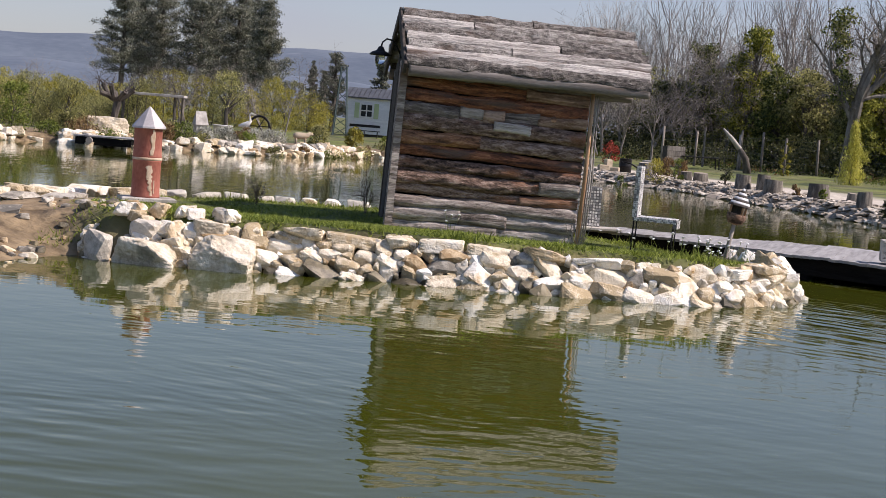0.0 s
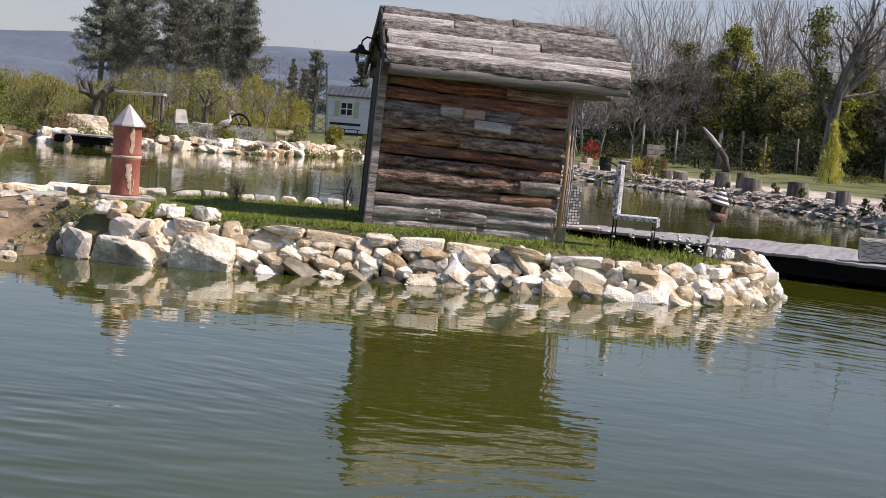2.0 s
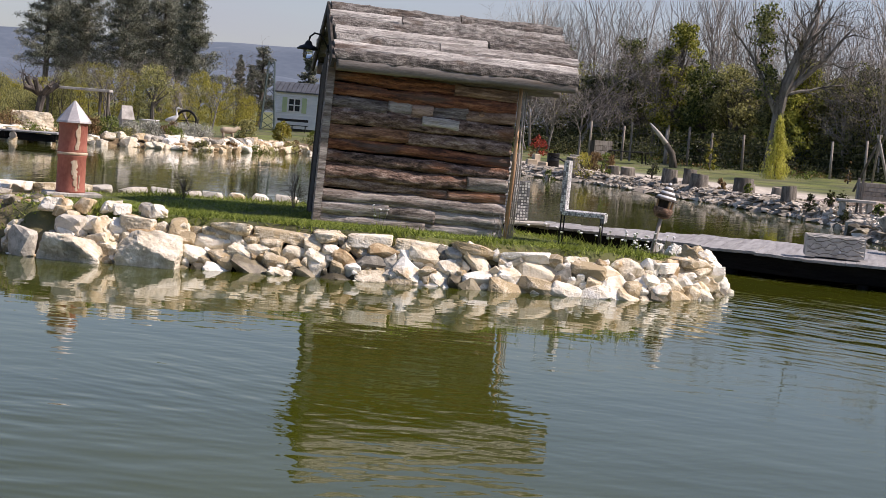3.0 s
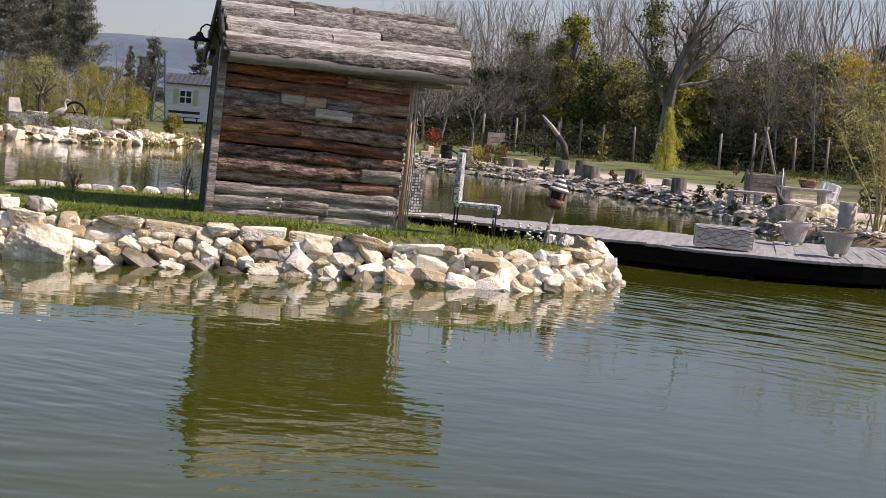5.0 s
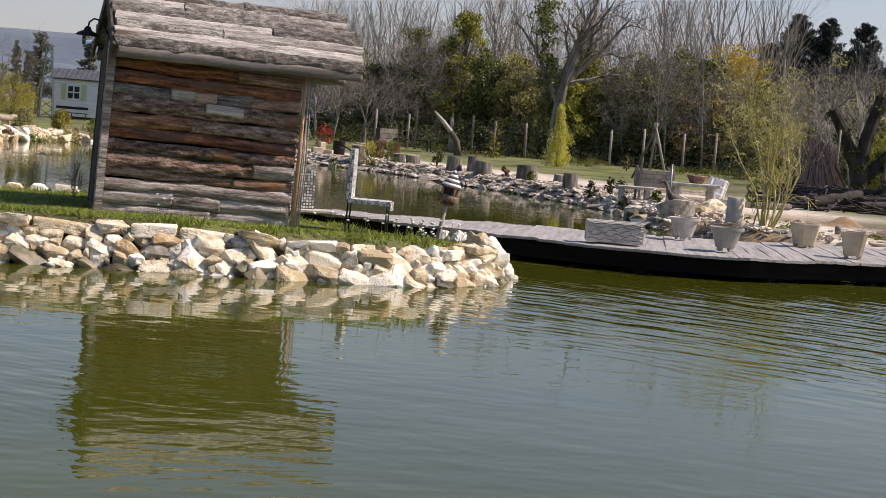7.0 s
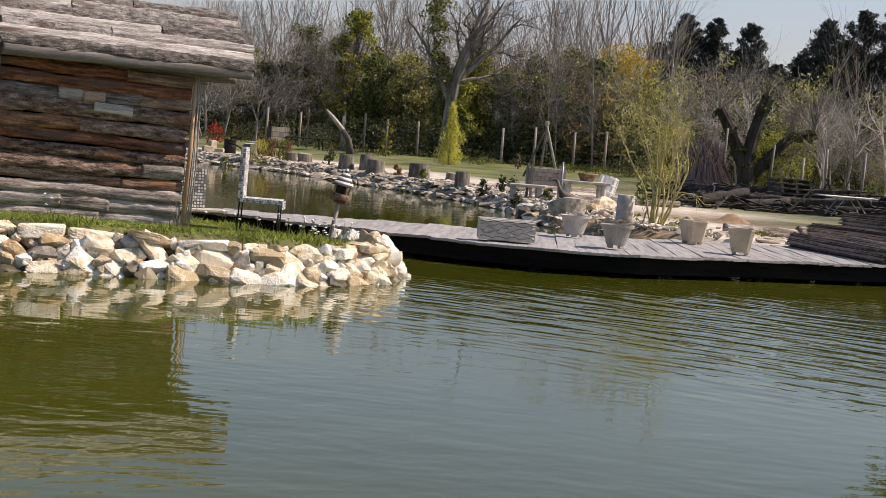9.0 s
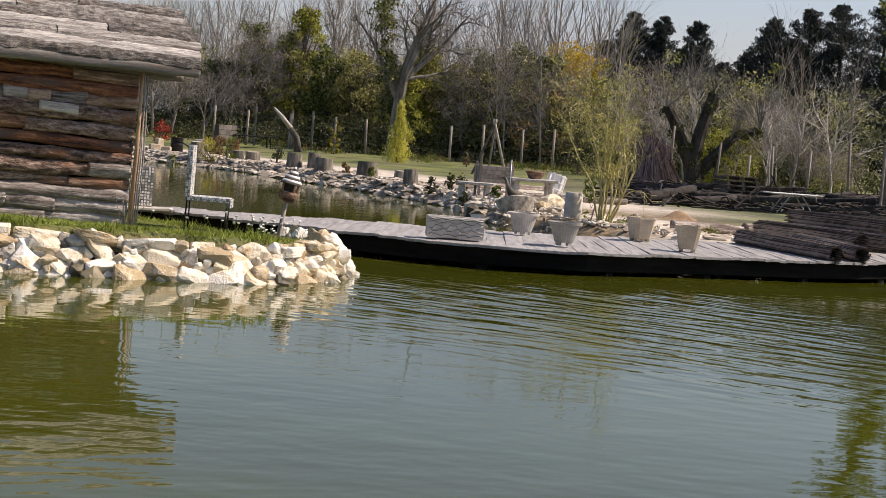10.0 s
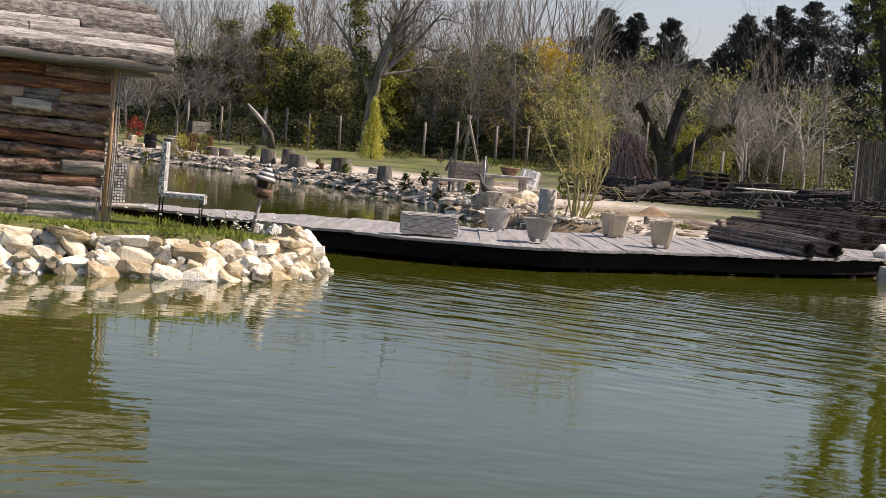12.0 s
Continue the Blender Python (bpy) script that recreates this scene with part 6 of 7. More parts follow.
        part("wire", Geo().tube(ring, 0.003, 4, caps=False), M_IRON, t)


for p0, p1, r, lab in (((12.1, 24.0, 0.435), (12.0, 20.75, 0.43), 0.122, "brown brushwood roll lying on the deck's end"), ((12.95, 23.7, 0.44), (12.55, 20.95, 0.43), 0.125, "dark brown brushwood roll lying on the deck's end"),
                       ((13.7, 26.4, 0.50), (14.1, 23.6, 0.50), 0.145, "purplish brown brushwood roll beside the deck"), ((14.5, 26.7, 0.72), (15.1, 24.4, 0.72), 0.15, "greyish brown brushwood roll on top of the pile"),
                       ((14.3, 26.3, 0.47), (14.75, 23.7, 0.47), 0.15, "dark brown brushwood roll beside the deck"), ((15.2, 27.0, 0.70), (15.75, 24.7, 0.70), 0.15, "dark brown brushwood roll on top of the pile"),
                       ((14.95, 26.2, 0.44), (15.4, 23.9, 0.44), 0.15, "dark brown brushwood roll beside the deck")):
    brush_roll(*p0, *p1, r, lab, 0.1)


# ---- garden on the right bank ----
def stump(x, y, r, h, seed, tilt=0):
    t = thing("tree_stump", pose(x, y, z_at(x, y) - 0.03, tilt, 0, seed * 40), "grey sawn tree stump standing on the bank", "stump", "stumps along the shore")
    g = Geo()
    n = 16
    for i, z in enumerate((0, 0.3, 0.7, 0.96, 1.0)):
        for j in range(n):
            a = 2 * math.pi * j / n
            rr = r * (1.12 - 0.14 * z) * (1 + 0.09 * noise.noise(Vector((math.cos(a) * 2, math.sin(a) * 2, z + seed)))) * (0.97 if i == 4 else 1)
            g.v.append((rr * math.cos(a), rr * math.sin(a), z * h + 0.06 * r * math.cos(a)))
    for i in range(4):
        for j in range(n):
            q = (j + 1) % n
            g.f.append((i * n + j, i * n + q, (i + 1) * n + q, (i + 1) * n + j))
    part("side", g, M_STUMP, t, smooth=True)
    top = Geo().add(g.v[-n:], [tuple(range(n))])
    part("cut_face", top, M_CUT, t, "pale sawn face")


for i, (x, y, r, h) in enumerate(((7.25, 58.9, 0.25, 0.58), (5.6, 64.5, 0.22, 0.45), (9.2, 58.0, 0.26, 0.40), (9.75, 52.6, 0.26, 0.58), (10.35, 52.2, 0.22, 0.62), (10.1, 49.4, 0.28, 0.50), (11.0, 47.2, 0.30, 0.55), (11.25, 47.6, 0.2, 0.4),
                                  (11.2, 42.6, 0.20, 0.50), (8.56, 57.3, 0.21, 0.42), (11.5, 45.0, 0.18, 0.35))):
    stump(x, y, r, h, i + 1, rng.uniform(-4, 4))


def fence():
    t = thing("wire_fence", pose(0, 0, 0), "tall wire fence on weathered wooden posts before the hedge", "fence")
    line = [(9.0, 96), (12.2, 90), (16.5, 86), (20.7, 83), (25, 80.5), (28.5, 79), (31.5, 77.5), (36, 74)]
    posts = []
    for x, y in ((12.0, 90.5), (13.6, 88.6), (15.7, 86.7), (16.8, 85.9), (17.9, 85.2), (19.4, 84.0), (21.2, 82.7), (23.4, 81.3), (25.0, 80.6), (26.9, 79.7), (28.4, 79.0), (30.5, 78.0)):
        z = z_at(x, y)
        top = 2.55 + rng.uniform(-0.15, 0.15)
        part("post", Geo().tube([(0, 0, -0.3), (0.02 * rng.normal(), 0, top - z)], [0.075, 0.065], 8), M_POST, t, smooth=True, m=pose(x, y, z))
        posts.append((x, y))
    for (x0, y0), (x1, y1) in zip(posts, posts[1:]):
        g = Geo()
        for z in (0.7, 1.1, 1.5, 1.9, 2.3):
            g.tube([(x0, y0, z), ((x0 + x1) / 2, (y0 + y1) / 2, z - 0.02), (x1, y1, z)], 0.005, 3, caps=False)
        part("wire", g, M_STEEL, t)


fence()


def slab_table(name, x, y, w, d, h, turn, label, legs=2):
    t = thing(name, pose(x, y, z_at(x, y), 0, 0, turn), label, "table")
    part("tabletop", Geo().box((0, 0, h - 0.035), (w, d, 0.07), bevel=0.012), M_CONCRETE, t)
    if legs == 4:
        q = h - 0.07
        profile = [(0.0, 0.0), (0.085, 0.0), (0.085, 0.05), (0.055, 0.07), (0.045, 0.3 * q), (0.062, 0.62 * q), (0.072, 0.75 * q), (0.05, 0.88 * q), (0.08, 0.95 * q), (0.08, q)]
        for sx in (-0.37, 0.37):
            for sy in (-0.32, 0.32):
                part("leg", Geo().lathe(profile, 14), M_CONCRETE, t, smooth=True, m=pose(sx * w, sy * d, 0))
        return t
    for s in (-1, 1):
        g = Geo().box((s * w * 0.36, 0, (h - 0.07) / 2), (0.11, d * 0.72, h - 0.07), bevel=0.015).box((s * w * 0.36, 0, 0.04), (0.15, d * 0.8, 0.08), bevel=0.012)
        part("leg", g, M_CONCRETE, t)
    return t


slab_table("stone_bench", 11.22, 36.6, 0.86, 0.4, 0.42, -8, "low grey concrete bench on the gravel")
slab_table("stone_table", 12.2, 35.2, 1.12, 0.6, 0.60, -6, "weathered concrete garden table on four swelling legs", 4)


def bowl(x, y, z):
    t = thing("flower_bowl", pose(x, y, z), "brown bowl planter standing on the concrete table", "planter")
    part("bowl_body", Geo().lathe([(0.13, 0.0), (0.15, 0.005), (0.22, 0.15), (0.24, 0.16), (0.24, 0.185), (0.21, 0.185), (0.18, 0.12)], 22), M_LOG_BROWN, t, smooth=True)
    part("soil", Geo().lathe([(0.18, 0.13), (0.185, 0.15), (0.05, 0.165)], 16), M_BARK, t)


bowl(12.28, 35.25, z_at(12.2, 35.2) + 0.60)


def slat_planter():
    x, y = 11.95, 37.4
    t = thing("wooden_planter", pose(x, y, z_at(x, y), 0, 0, -6), "weathered grey wooden planter box on legs", "planter")
    for i in range(4):
        part("board", Geo().box((0, -0.2, 0.47 + 0.105 * i), (0.92 + 0.02 * (i % 2), 0.03, 0.098), bevel=0.006), M_POST, t)
        part("board", Geo().box((0, 0.2, 0.47 + 0.105 * i), (0.92, 0.03, 0.098), bevel=0.006), M_POST, t)
    for s in (-1, 1):
        part("end_board", Geo().box((s * 0.45, 0, 0.63), (0.03, 0.37, 0.42), bevel=0.006), M_POST, t)
        for q in (-1, 1):
            part("leg", Geo().box((s * 0.40, q * 0.235, 0.46), (0.06, 0.035, 0.92), bevel=0.006), M_POST, t)
    part("soil", Geo().box((0, 0, 0.76), (0.86, 0.36, 0.04)), M_BARK, t)


slat_planter()


def tripod():
    x, y = 19.05, 60.0
    t = thing("pole_tripod", pose(x, y, z_at(x, y)), "tripod of three poles, one pale and one dark", "plant support")
    for (bx, by), r, mat in (((-0.05, 0.3), 0.045, M_POST), ((0.55, -0.2), 0.055, M_DEAD), ((-0.85, -0.1), 0.045, M_STUMP)):
        part("pole", Geo().tube([(bx, by, 0), (0.0, 0, 2.05), (-bx * 0.10, -by * 0.1, 2.25)], r, 7), mat, t, smooth=True)


tripod()


def pipe_stand():
    x, y = 11.25, 34.0
    t = thing("iron_pipe", pose(x, y, z_at(x, y)), "thin grey iron pipe standing upright by the table", "pipe")
    part("pipe", Geo().tube([(0, 0, -0.1), (0.0, 0, 1.0)], 0.022, 8), M_STEEL, t, smooth=True)


pipe_stand()


def crate_chair():
    x, y = 15.9, 44.0
    t = thing("white_wicker_basket", pose(x, y, z_at(x, y) + 0.06, 0, 16, 10), "white slatted basket leaning by the table", "basket")
    for i in range(10):
        a = radians(i * 36)
        part("slat", Geo().box((0, 0, 0.27), (0.10, 0.02, 0.54), bevel=0.004), M_WHITE, t, m=pose(0.27 * math.cos(a), 0.27 * math.sin(a), 0, 0, 0, math.degrees(a) + 90))
    for z in (0.08, 0.29, 0.5):
        part("hoop", Geo().tube([(0.285 * math.cos(k * 0.3142), 0.285 * math.sin(k * 0.3142), z) for k in range(21)], 0.014, 5, caps=False), M_WHITE, t)


crate_chair()


def bird_statue():
    """A long-necked stone bird, one plain mesh."""
    x, y = 10.45, 31.0
    g = Geo()
    g.tube([(-0.40, 0, 0.60), (-0.33, 0, 0.635), (-0.27, 0, 0.57), (-0.23, 0, 0.45), (-0.16, 0, 0.33), (-0.02, 0, 0.25), (0.14, 0, 0.20), (0.28, 0, 0.22), (0.37, 0, 0.28)],
           [0.010, 0.036, 0.032, 0.042, 0.078, 0.125, 0.125, 0.075, 0.02], 12)
    g.tube([(-0.02, -0.04, -0.05), (0.0, -0.03, 0.2)], 0.04, 8).tube([(0.05, 0.05, -0.05), (0.03, 0.04, 0.2)], 0.04, 8)
    solid("bird_statue", g, M_STUMP, pose(x, y, 0.36), "grey stone statue of a long-necked bird", "statue", smooth=True)


bird_statue()


def planted_cylinder():
    x, y = 10.75, 28.5
    t = thing("concrete_cylinder", pose(x, y, 0.29), "upright grey concrete pipe piece beside a small shrub", "concrete pipe")
    part("pipe_wall", Geo().lathe([(0.17, 0.0), (0.175, 0.02), (0.165, 0.55), (0.15, 0.56), (0.13, 0.55), (0.12, 0.2)], 24), M_CONCRETE, t, smooth=True)
    leafy("laurel_shrub", 11.0, 28.2, 0.95, 0.4, L_BUSH, "small upright shrub with long green leaves", 16, 0.11, 12, 0.015, 0.15, 91, slim=0.3, up=0.5, clump=0.9, category="shrub")


planted_cylinder()


def single_rocks():
    """Boulders that stand alone round the garden."""
    for x, y, sx, sy, sz, pool, lab in ((10.5, 31.1, 0.9, 0.6, 0.5, ROCKS_GREY, 'grey boulder under the stone bird'), (10.35, 33.4, 0.7, 0.5, 0.35, ROCKS_WET, "dark wet boulder at the water's edge"), (10.2, 32.6, 0.5, 0.4, 0.3, ROCKS_WET, "dark wet boulder at the water's edge"),
                                        (10.9, 32.3, 0.5, 0.4, 0.45, ROCKS_GREY, "grey boulder at the water's edge"), (10.45, 33.9, 0.5, 0.4, 0.42, ROCKS_GREY, "grey boulder at the water's edge"),
                                        (11.9, 33.0, 0.62, 0.45, 0.36, ROCKS, "ochre boulder on the gravel"), (11.4, 32.2, 0.4, 0.3, 0.25, ROCKS, "small pale boulder on the gravel"),
                                        (14.1, 21.9, 0.6, 0.45, 0.35, ROCKS, "pale boulder beside the deck"), (13.7, 21.2, 0.45, 0.4, 0.3, ROCKS_GREY, "grey boulder beside the deck"),
                                        (13.9, 20.3, 0.5, 0.4, 0.26, ROCKS, "pale boulder beside the deck"), (14.4, 20.9, 0.5, 0.4, 0.3, ROCKS, "pale boulder beside the deck"),
                                        (-12.3, 56.6, 1.55, 1.0, 0.85, BOULDERS, "very large pale limestone boulder on the far bank"), (-11.0, 57.2, 0.85, 0.7, 0.62, BOULDERS, "pale boulder beside the landing stage"),
                                        (15.2, 27.2, 0.42, 0.3, 0.3, ROCKS, "pale block on the gravel"), (15.6, 28.4, 0.35, 0.3, 0.22, ROCKS, "small pale block on the gravel")):
        ob = new("boulder", pool[int(rng.integers(len(pool)))])
        ob.matrix_basis = pose(x, y, max(0, z_at(x, y)) + sz * 0.36, rng.uniform(-6, 6), rng.uniform(-6, 6), rng.uniform(-30, 30)) @ Matrix.Diagonal((sx, sy, sz, 1))
        tagged(ob, lab, "rock")


single_rocks()


def log_edging():
    for pts in (((12.3, 27.3), (13.9, 27.6)), ((13.2, 38.6), (16.5, 39.8)), ((12.0, 43.5), (17.0, 47.0)), ((14.1, 27.9), (15.4, 28.9))):
        for (x0, y0), (x1, y1) in zip(pts, pts[1:]):
            L = math.hypot(x1 - x0, y1 - y0)
            me = log_mesh("edging_log", L, 0.10, M_LOG_GREY, x0 * 3 + y0, 0.9)
            ob = new("edging_log", me)
            ob.matrix_basis = pose(x0, y0, z_at(x0, y0) + 0.07, 0, 0, math.degrees(math.atan2(y1 - y0, x1 - x0)))
            tagged(ob, "grey log laid as edging on the gravel", "log", "edging logs")


log_edging()


def slab_edging():
    """Flat stones laid in two rough courses behind the deck."""
    shapes = [rock_mesh("edging_slab", 460 + i, M_SLATE, 14, 1.0) for i in range(4)]
    for line in ([(9.75, 25.3), (10.3, 24.75), (11.4, 24.75), (12.6, 24.8), (13.4, 24.9)], [(10.0, 27.2), (11.2, 26.2), (12.4, 26.1), (13.3, 26.3)]):
        u, total = 0.0, span(line)
        while u < total:
            w = rng.uniform(0.28, 0.62)
            x, y, h = along(line, u + w / 2)
            y += 0.05 * rng.normal()
            ob = new("edging_slab", shapes[int(rng.integers(4))])
            ob.matrix_basis = pose(x, y, z_at(x, y) + 0.03, rng.uniform(-5, 5), rng.uniform(-5, 5), h + rng.uniform(-12, 12)) @ Matrix.Diagonal((w * 1.1, rng.uniform(0.2, 0.34), rng.uniform(0.08, 0.13), 1))
            tagged(ob, "flat beige-grey stone laid as edging behind the deck", "edging stone", "edging stones")
            u += w + rng.uniform(0.0, 0.12)


slab_edging()


def willow():
    x, y = 10.98, 27.5
    t = thing("corkscrew_willow", pose(x, y, z_at(x, y) - 0.05), "young corkscrew willow with twisted stems and yellow-green leaves", "tree")
    g, tips, rnd = Geo(), [], np.random.default_rng(17)
    spec = [(12, 5, 10, 0.36, 0.26, 0.10, 0.13), (8, 3, 4, 0.55, 0.36, 0.05, 0.26), (7, 3, 0, 0.4, 0.4, -0.10, 0.30)]
    for k in range(11):
        a = rnd.uniform(0, 2 * math.pi)
        branch(g, Vector((0.10 * math.cos(a), 0.10 * math.sin(a), 0)), Vector((0.16 * math.cos(a) + 0.13, 0.18 * math.sin(a), 1)).normalized(), rnd.uniform(1.7, 2.9), 0.024, 0, spec, tips, rnd)
    part("trunk", g, material("willow_bark", two((0.28, 0.26, 0.10), (0.52, 0.47, 0.22)), 3.0, 0.8, 0.2), t, "twisted yellowish stems")
    part("crown", clumps([tuple(p) for p in tips if p.z > 0.9], 0.08, 2, 0.045, 0.28, 0.0), L_GOLD, t, "sparse yellow-green leaves")


willow()


def ivy_fork():
    x, y = 28.6, 62.0
    t = thing("ivy_covered_tree", pose(x, y, z_at(x, y) - 0.05), "dark forked tree with ivy-covered limbs", "tree")
    g, tips, rnd = Geo(), [], np.random.default_rng(29)
    limbs = [([(0.1, 0, 0), (0.02, 0, 0.7), (0.0, 0, 1.3)], [0.42, 0.36, 0.32]), ([(-0.05, 0, 0.9), (-0.5, 0.1, 1.9), (-1.0, 0, 2.8), (-1.4, 0, 3.4)], [0.28, 0.26, 0.25, 0.2]),
             ([(0.0, 0, 1.2), (0.25, 0, 2.5), (0.52, 0, 3.4), (0.7, 0, 4.1)], [0.31, 0.29, 0.27, 0.22]), ([(0.1, 0, 0.4), (0.9, 0.1, 1.3), (1.6, 0, 2.1), (2.1, 0, 2.5), (3.0, 0, 2.7)], [0.26, 0.24, 0.2, 0.15, 0.07])]
    for p, r in limbs:
        g.tube(p, r, 8, caps=False)
    part("trunk", g, M_BARK_DARK, t)
    g = Geo()
    spec = [(4, 4, 6, 0.5, 0.5, 0.06, 0.18), (4, 3, 5, 0.5, 0.5, 0.03, 0.2), (3, 3, 0, 0.4, 0.5, 0.0, 0.24)]
    for p, n in ((limbs[1][0][-1], 6), (limbs[2][0][-1], 6), (limbs[3][0][-1], 6), (limbs[3][0][-2], 5), (limbs[2][0][-2], 4), (limbs[3][0][2], 4)):
        for _ in range(n):
            branch(g, Vector(p), Vector((rnd.normal() * 0.7, rnd.normal() * 0.6, 0.9)).normalized(), rnd.uniform(1.1, 2.0), 0.038, 0, spec, tips, rnd)
    tagged(part("branch_tangle", g, M_TWIG, t, "tangle of bare grey branches"), kind="stuff")
    cs = []
    for p, r in limbs:
        for a, b in zip(p, p[1:]):
            for _ in range(7):
                q = Vector(a).lerp(Vector(b), rnd.uniform())
                cs.append((q.x + rnd.normal() * 0.14, q.y + rnd.normal() * 0.14, q.z + rnd.normal() * 0.14))
    part("ivy", clumps(cs, 0.25, 80, 0.11), L_IVY_DARK, t, "ivy sleeves over the limbs")


ivy_fork()
for i, (x, y, h, w, mat, lab) in enumerate(((32.9, 66.5, 3.0, 2.6, L_IVY_LIGHT, "yellow-green bush with sunlight in its colour, beyond the timber yard"), (32.2, 67.5, 2.4, 2.0, L_IVY_LIGHT, "yellow-green bush with sunlight in its colour, beyond the timber yard"), (35.0, 68.0, 1.5, 2.0, L_HEDGE, "dark green bush beyond the timber yard"),
                                            (37.5, 66.0, 1.7, 2.4, L_OLIVE, "grey-green bush beyond the timber yard"), (26.5, 70.0, 3.4, 3.0, L_HEDGE, "dark green bush before the wood"))):
    bush("yard_bush", x, y, h, w, mat, lab, 940 + i, 60, 0.11, 60, 0.2, 0.45, 0.6)
for x, y, k in ((33.0, 61.5, 0.5), (34.1, 62.0, 0.6), (35.0, 62.5, 0.5), (36.3, 62.0, 0.55), (29.9, 60.5, 0.4)):
    plant(wilds, x, y, k)


def brush_mound():
    x, y = 25.1, 58.6
    t = thing("brushwood_stack", pose(x, y, z_at(x, y)), "tall stack of upright purplish-brown brushwood", "brushwood")
    g = Geo()
    for _ in range(900):
        a = rng.uniform(0, 2 * math.pi)
        r0, r1 = 1.6 * math.sqrt(rng.uniform()), rng.uniform(0, 1.25)
        h = rng.uniform(1.2, 2.3) * (1 - 0.22 * r1)
        b = a + rng.normal() * 0.5
        g.tube([(r0 * math.cos(a), 0.6 * r0 * math.sin(a), 0), (0.6 * r0 * math.cos(a), 0.4 * r0 * math.sin(a), h * 0.6), (r1 * math.cos(b), 0.6 * r1 * math.sin(b), h)], [0.018, 0.015, 0.008], 3, caps=False)
    tagged(part("brushwood", g, M_BRUSH_RED, t), kind="stuff")


brush_mound()


def timber_yard():
    """Posts, pallets, a folding table and timber beyond the deck."""
    for x, y, h in ((28.0, 58.4, 1.95), (29.2, 58, 1.55), (30.4, 58.2, 2.0), (31.9, 58, 1.9), (33.5, 57.5, 2.3), (26.9, 60.5, 2.5)):
        ob = solid("wooden_post", Geo().tube([(0, 0, -0.2), (0.02, 0, h)], [0.06, 0.05], 8), M_POST, pose(x, y, z_at(x, y), 0, rng.uniform(-3, 3), 0), "weathered wooden post in the timber yard", "post", "posts of the timber yard", smooth=True)
    for k, (x, y, n) in enumerate(((22.1, 44.6, 6), (23.4, 44.9, 2))):
        for i in range(n):
            t = thing("pallet", pose(x + 0.05 * rng.normal(), y, z_at(x, y) + 0.15 * i, 0, 0, rng.uniform(-6, 6)), "dark weathered wooden pallet in a stack", "pallet", "stacked pallets")
            for q in (-0.52, 0, 0.52):
                part("bearer", Geo().box((q, 0, 0.05), (0.10, 0.8, 0.09)), M_BOARD_DARK, t)
            for q in range(6):
                part("deck_board", Geo().box((0, -0.36 + 0.145 * q, 0.115), (1.15, 0.09, 0.022)), M_BOARD_DARK, t)
    t = thing("folding_table", pose(21.6, 40, z_at(21.6, 40), 0, 0, -5), "light folding table on thin crossed legs", "table")
    part("tabletop", Geo().box((0, 0, 0.56), (1.55, 0.6, 0.03), bevel=0.008), M_WHITE, t)
    for s in (-1, 1):
        for q in (-1, 1):
            part("leg", Geo().tube([(s * 0.55, q * 0.24, 0), (s * 0.15, q * 0.24, 0.55)], 0.018, 6), M_STEEL, t)
    for i in range(44):
        y = rng.uniform(40, 59)
        x = y * rng.uniform(0.42, 0.66)
        L, a = rng.uniform(1.2, 3.4), rng.uniform(-40, 40)
        ob = new("timber_piece", log_mesh("timber_piece", L, rng.uniform(0.05, 0.13), M_SCRAP if i % 5 else M_BOARD_DARK, i * 2.3, 0.9))
        ob.matrix_basis = pose(x, y, z_at(x, y) + rng.uniform(0.05, 0.3), 0, rng.uniform(-6, 4), a)
        tagged(ob, "dark length of timber in a loose pile", "timber", "timber in the yard")
    g = Geo()
    for _ in range(1500):
        y = rng.uniform(40, 58)
        x = y * rng.uniform(0.40, 0.68)
        hh = 0.06 + 0.28 * abs(noise.noise(Vector((x * 0.45, y * 0.3, 3)))) * 2
        p = Vector((x, y, z_at(x, y) + rng.uniform(0, hh)))
        d = Vector((rng.normal(), 0.6 * rng.normal(), 0.10 * rng.normal())).normalized() * rng.uniform(0.3, 1.1)
        g.tube([p - d, p + Vector((0, 0, 0.05 * rng.normal())), p + d], [0.03, 0.035, 0.018], 3, caps=False)
    solid("branch_heap", g, M_SCRAP, pose(0, 0, 0), "dark tangled heap of branches and scrap timber", "branch heap", kind="stuff")
    g = Geo()
    for i in range(20):
        for j in range(12):
            g.v.append(((i - 9.5) * 0.09, (j - 5.5) * 0.09, 0.32 * math.exp(-((i - 9.5) / 5) ** 2 - ((j - 5.5) / 3.2) ** 2) - 0.03 + 0.012 * rng.normal()))
    for i in range(19):
        for j in range(11):
            g.f.append((i * 12 + j, i * 12 + 12 + j, i * 12 + 13 + j, i * 12 + j + 1))
    sand = material("reddish_soil", two((0.20, 0.13, 0.075), (0.36, 0.25, 0.15)), 4.0, 0.95, 0.5)
    solid("soil_heap", g, sand, pose(15.1, 33.2, z_at(15.1, 33.2)) @ Matrix.Scale(0.7, 4), "small heap of reddish soil on the gravel", "soil heap", smooth=True)
    t = thing("reed_screen", pose(28.9, 45.0, z_at(28.9, 45)), "upright brown reed screen fixed to posts", "screen")
    g = Geo()
    for i in range(240):
        xx = -1.5 + 3.2 * i / 240
        g.tube([(xx, 0.02 * rng.normal(), 0), (xx + 0.02 * rng.normal(), 0.02 * rng.normal(), 2.2 + rng.uniform(-0.05, 0.08))], 0.011, 4, caps=False)
    tagged(part("reed_mat", g, M_REED, t), kind="stuff")
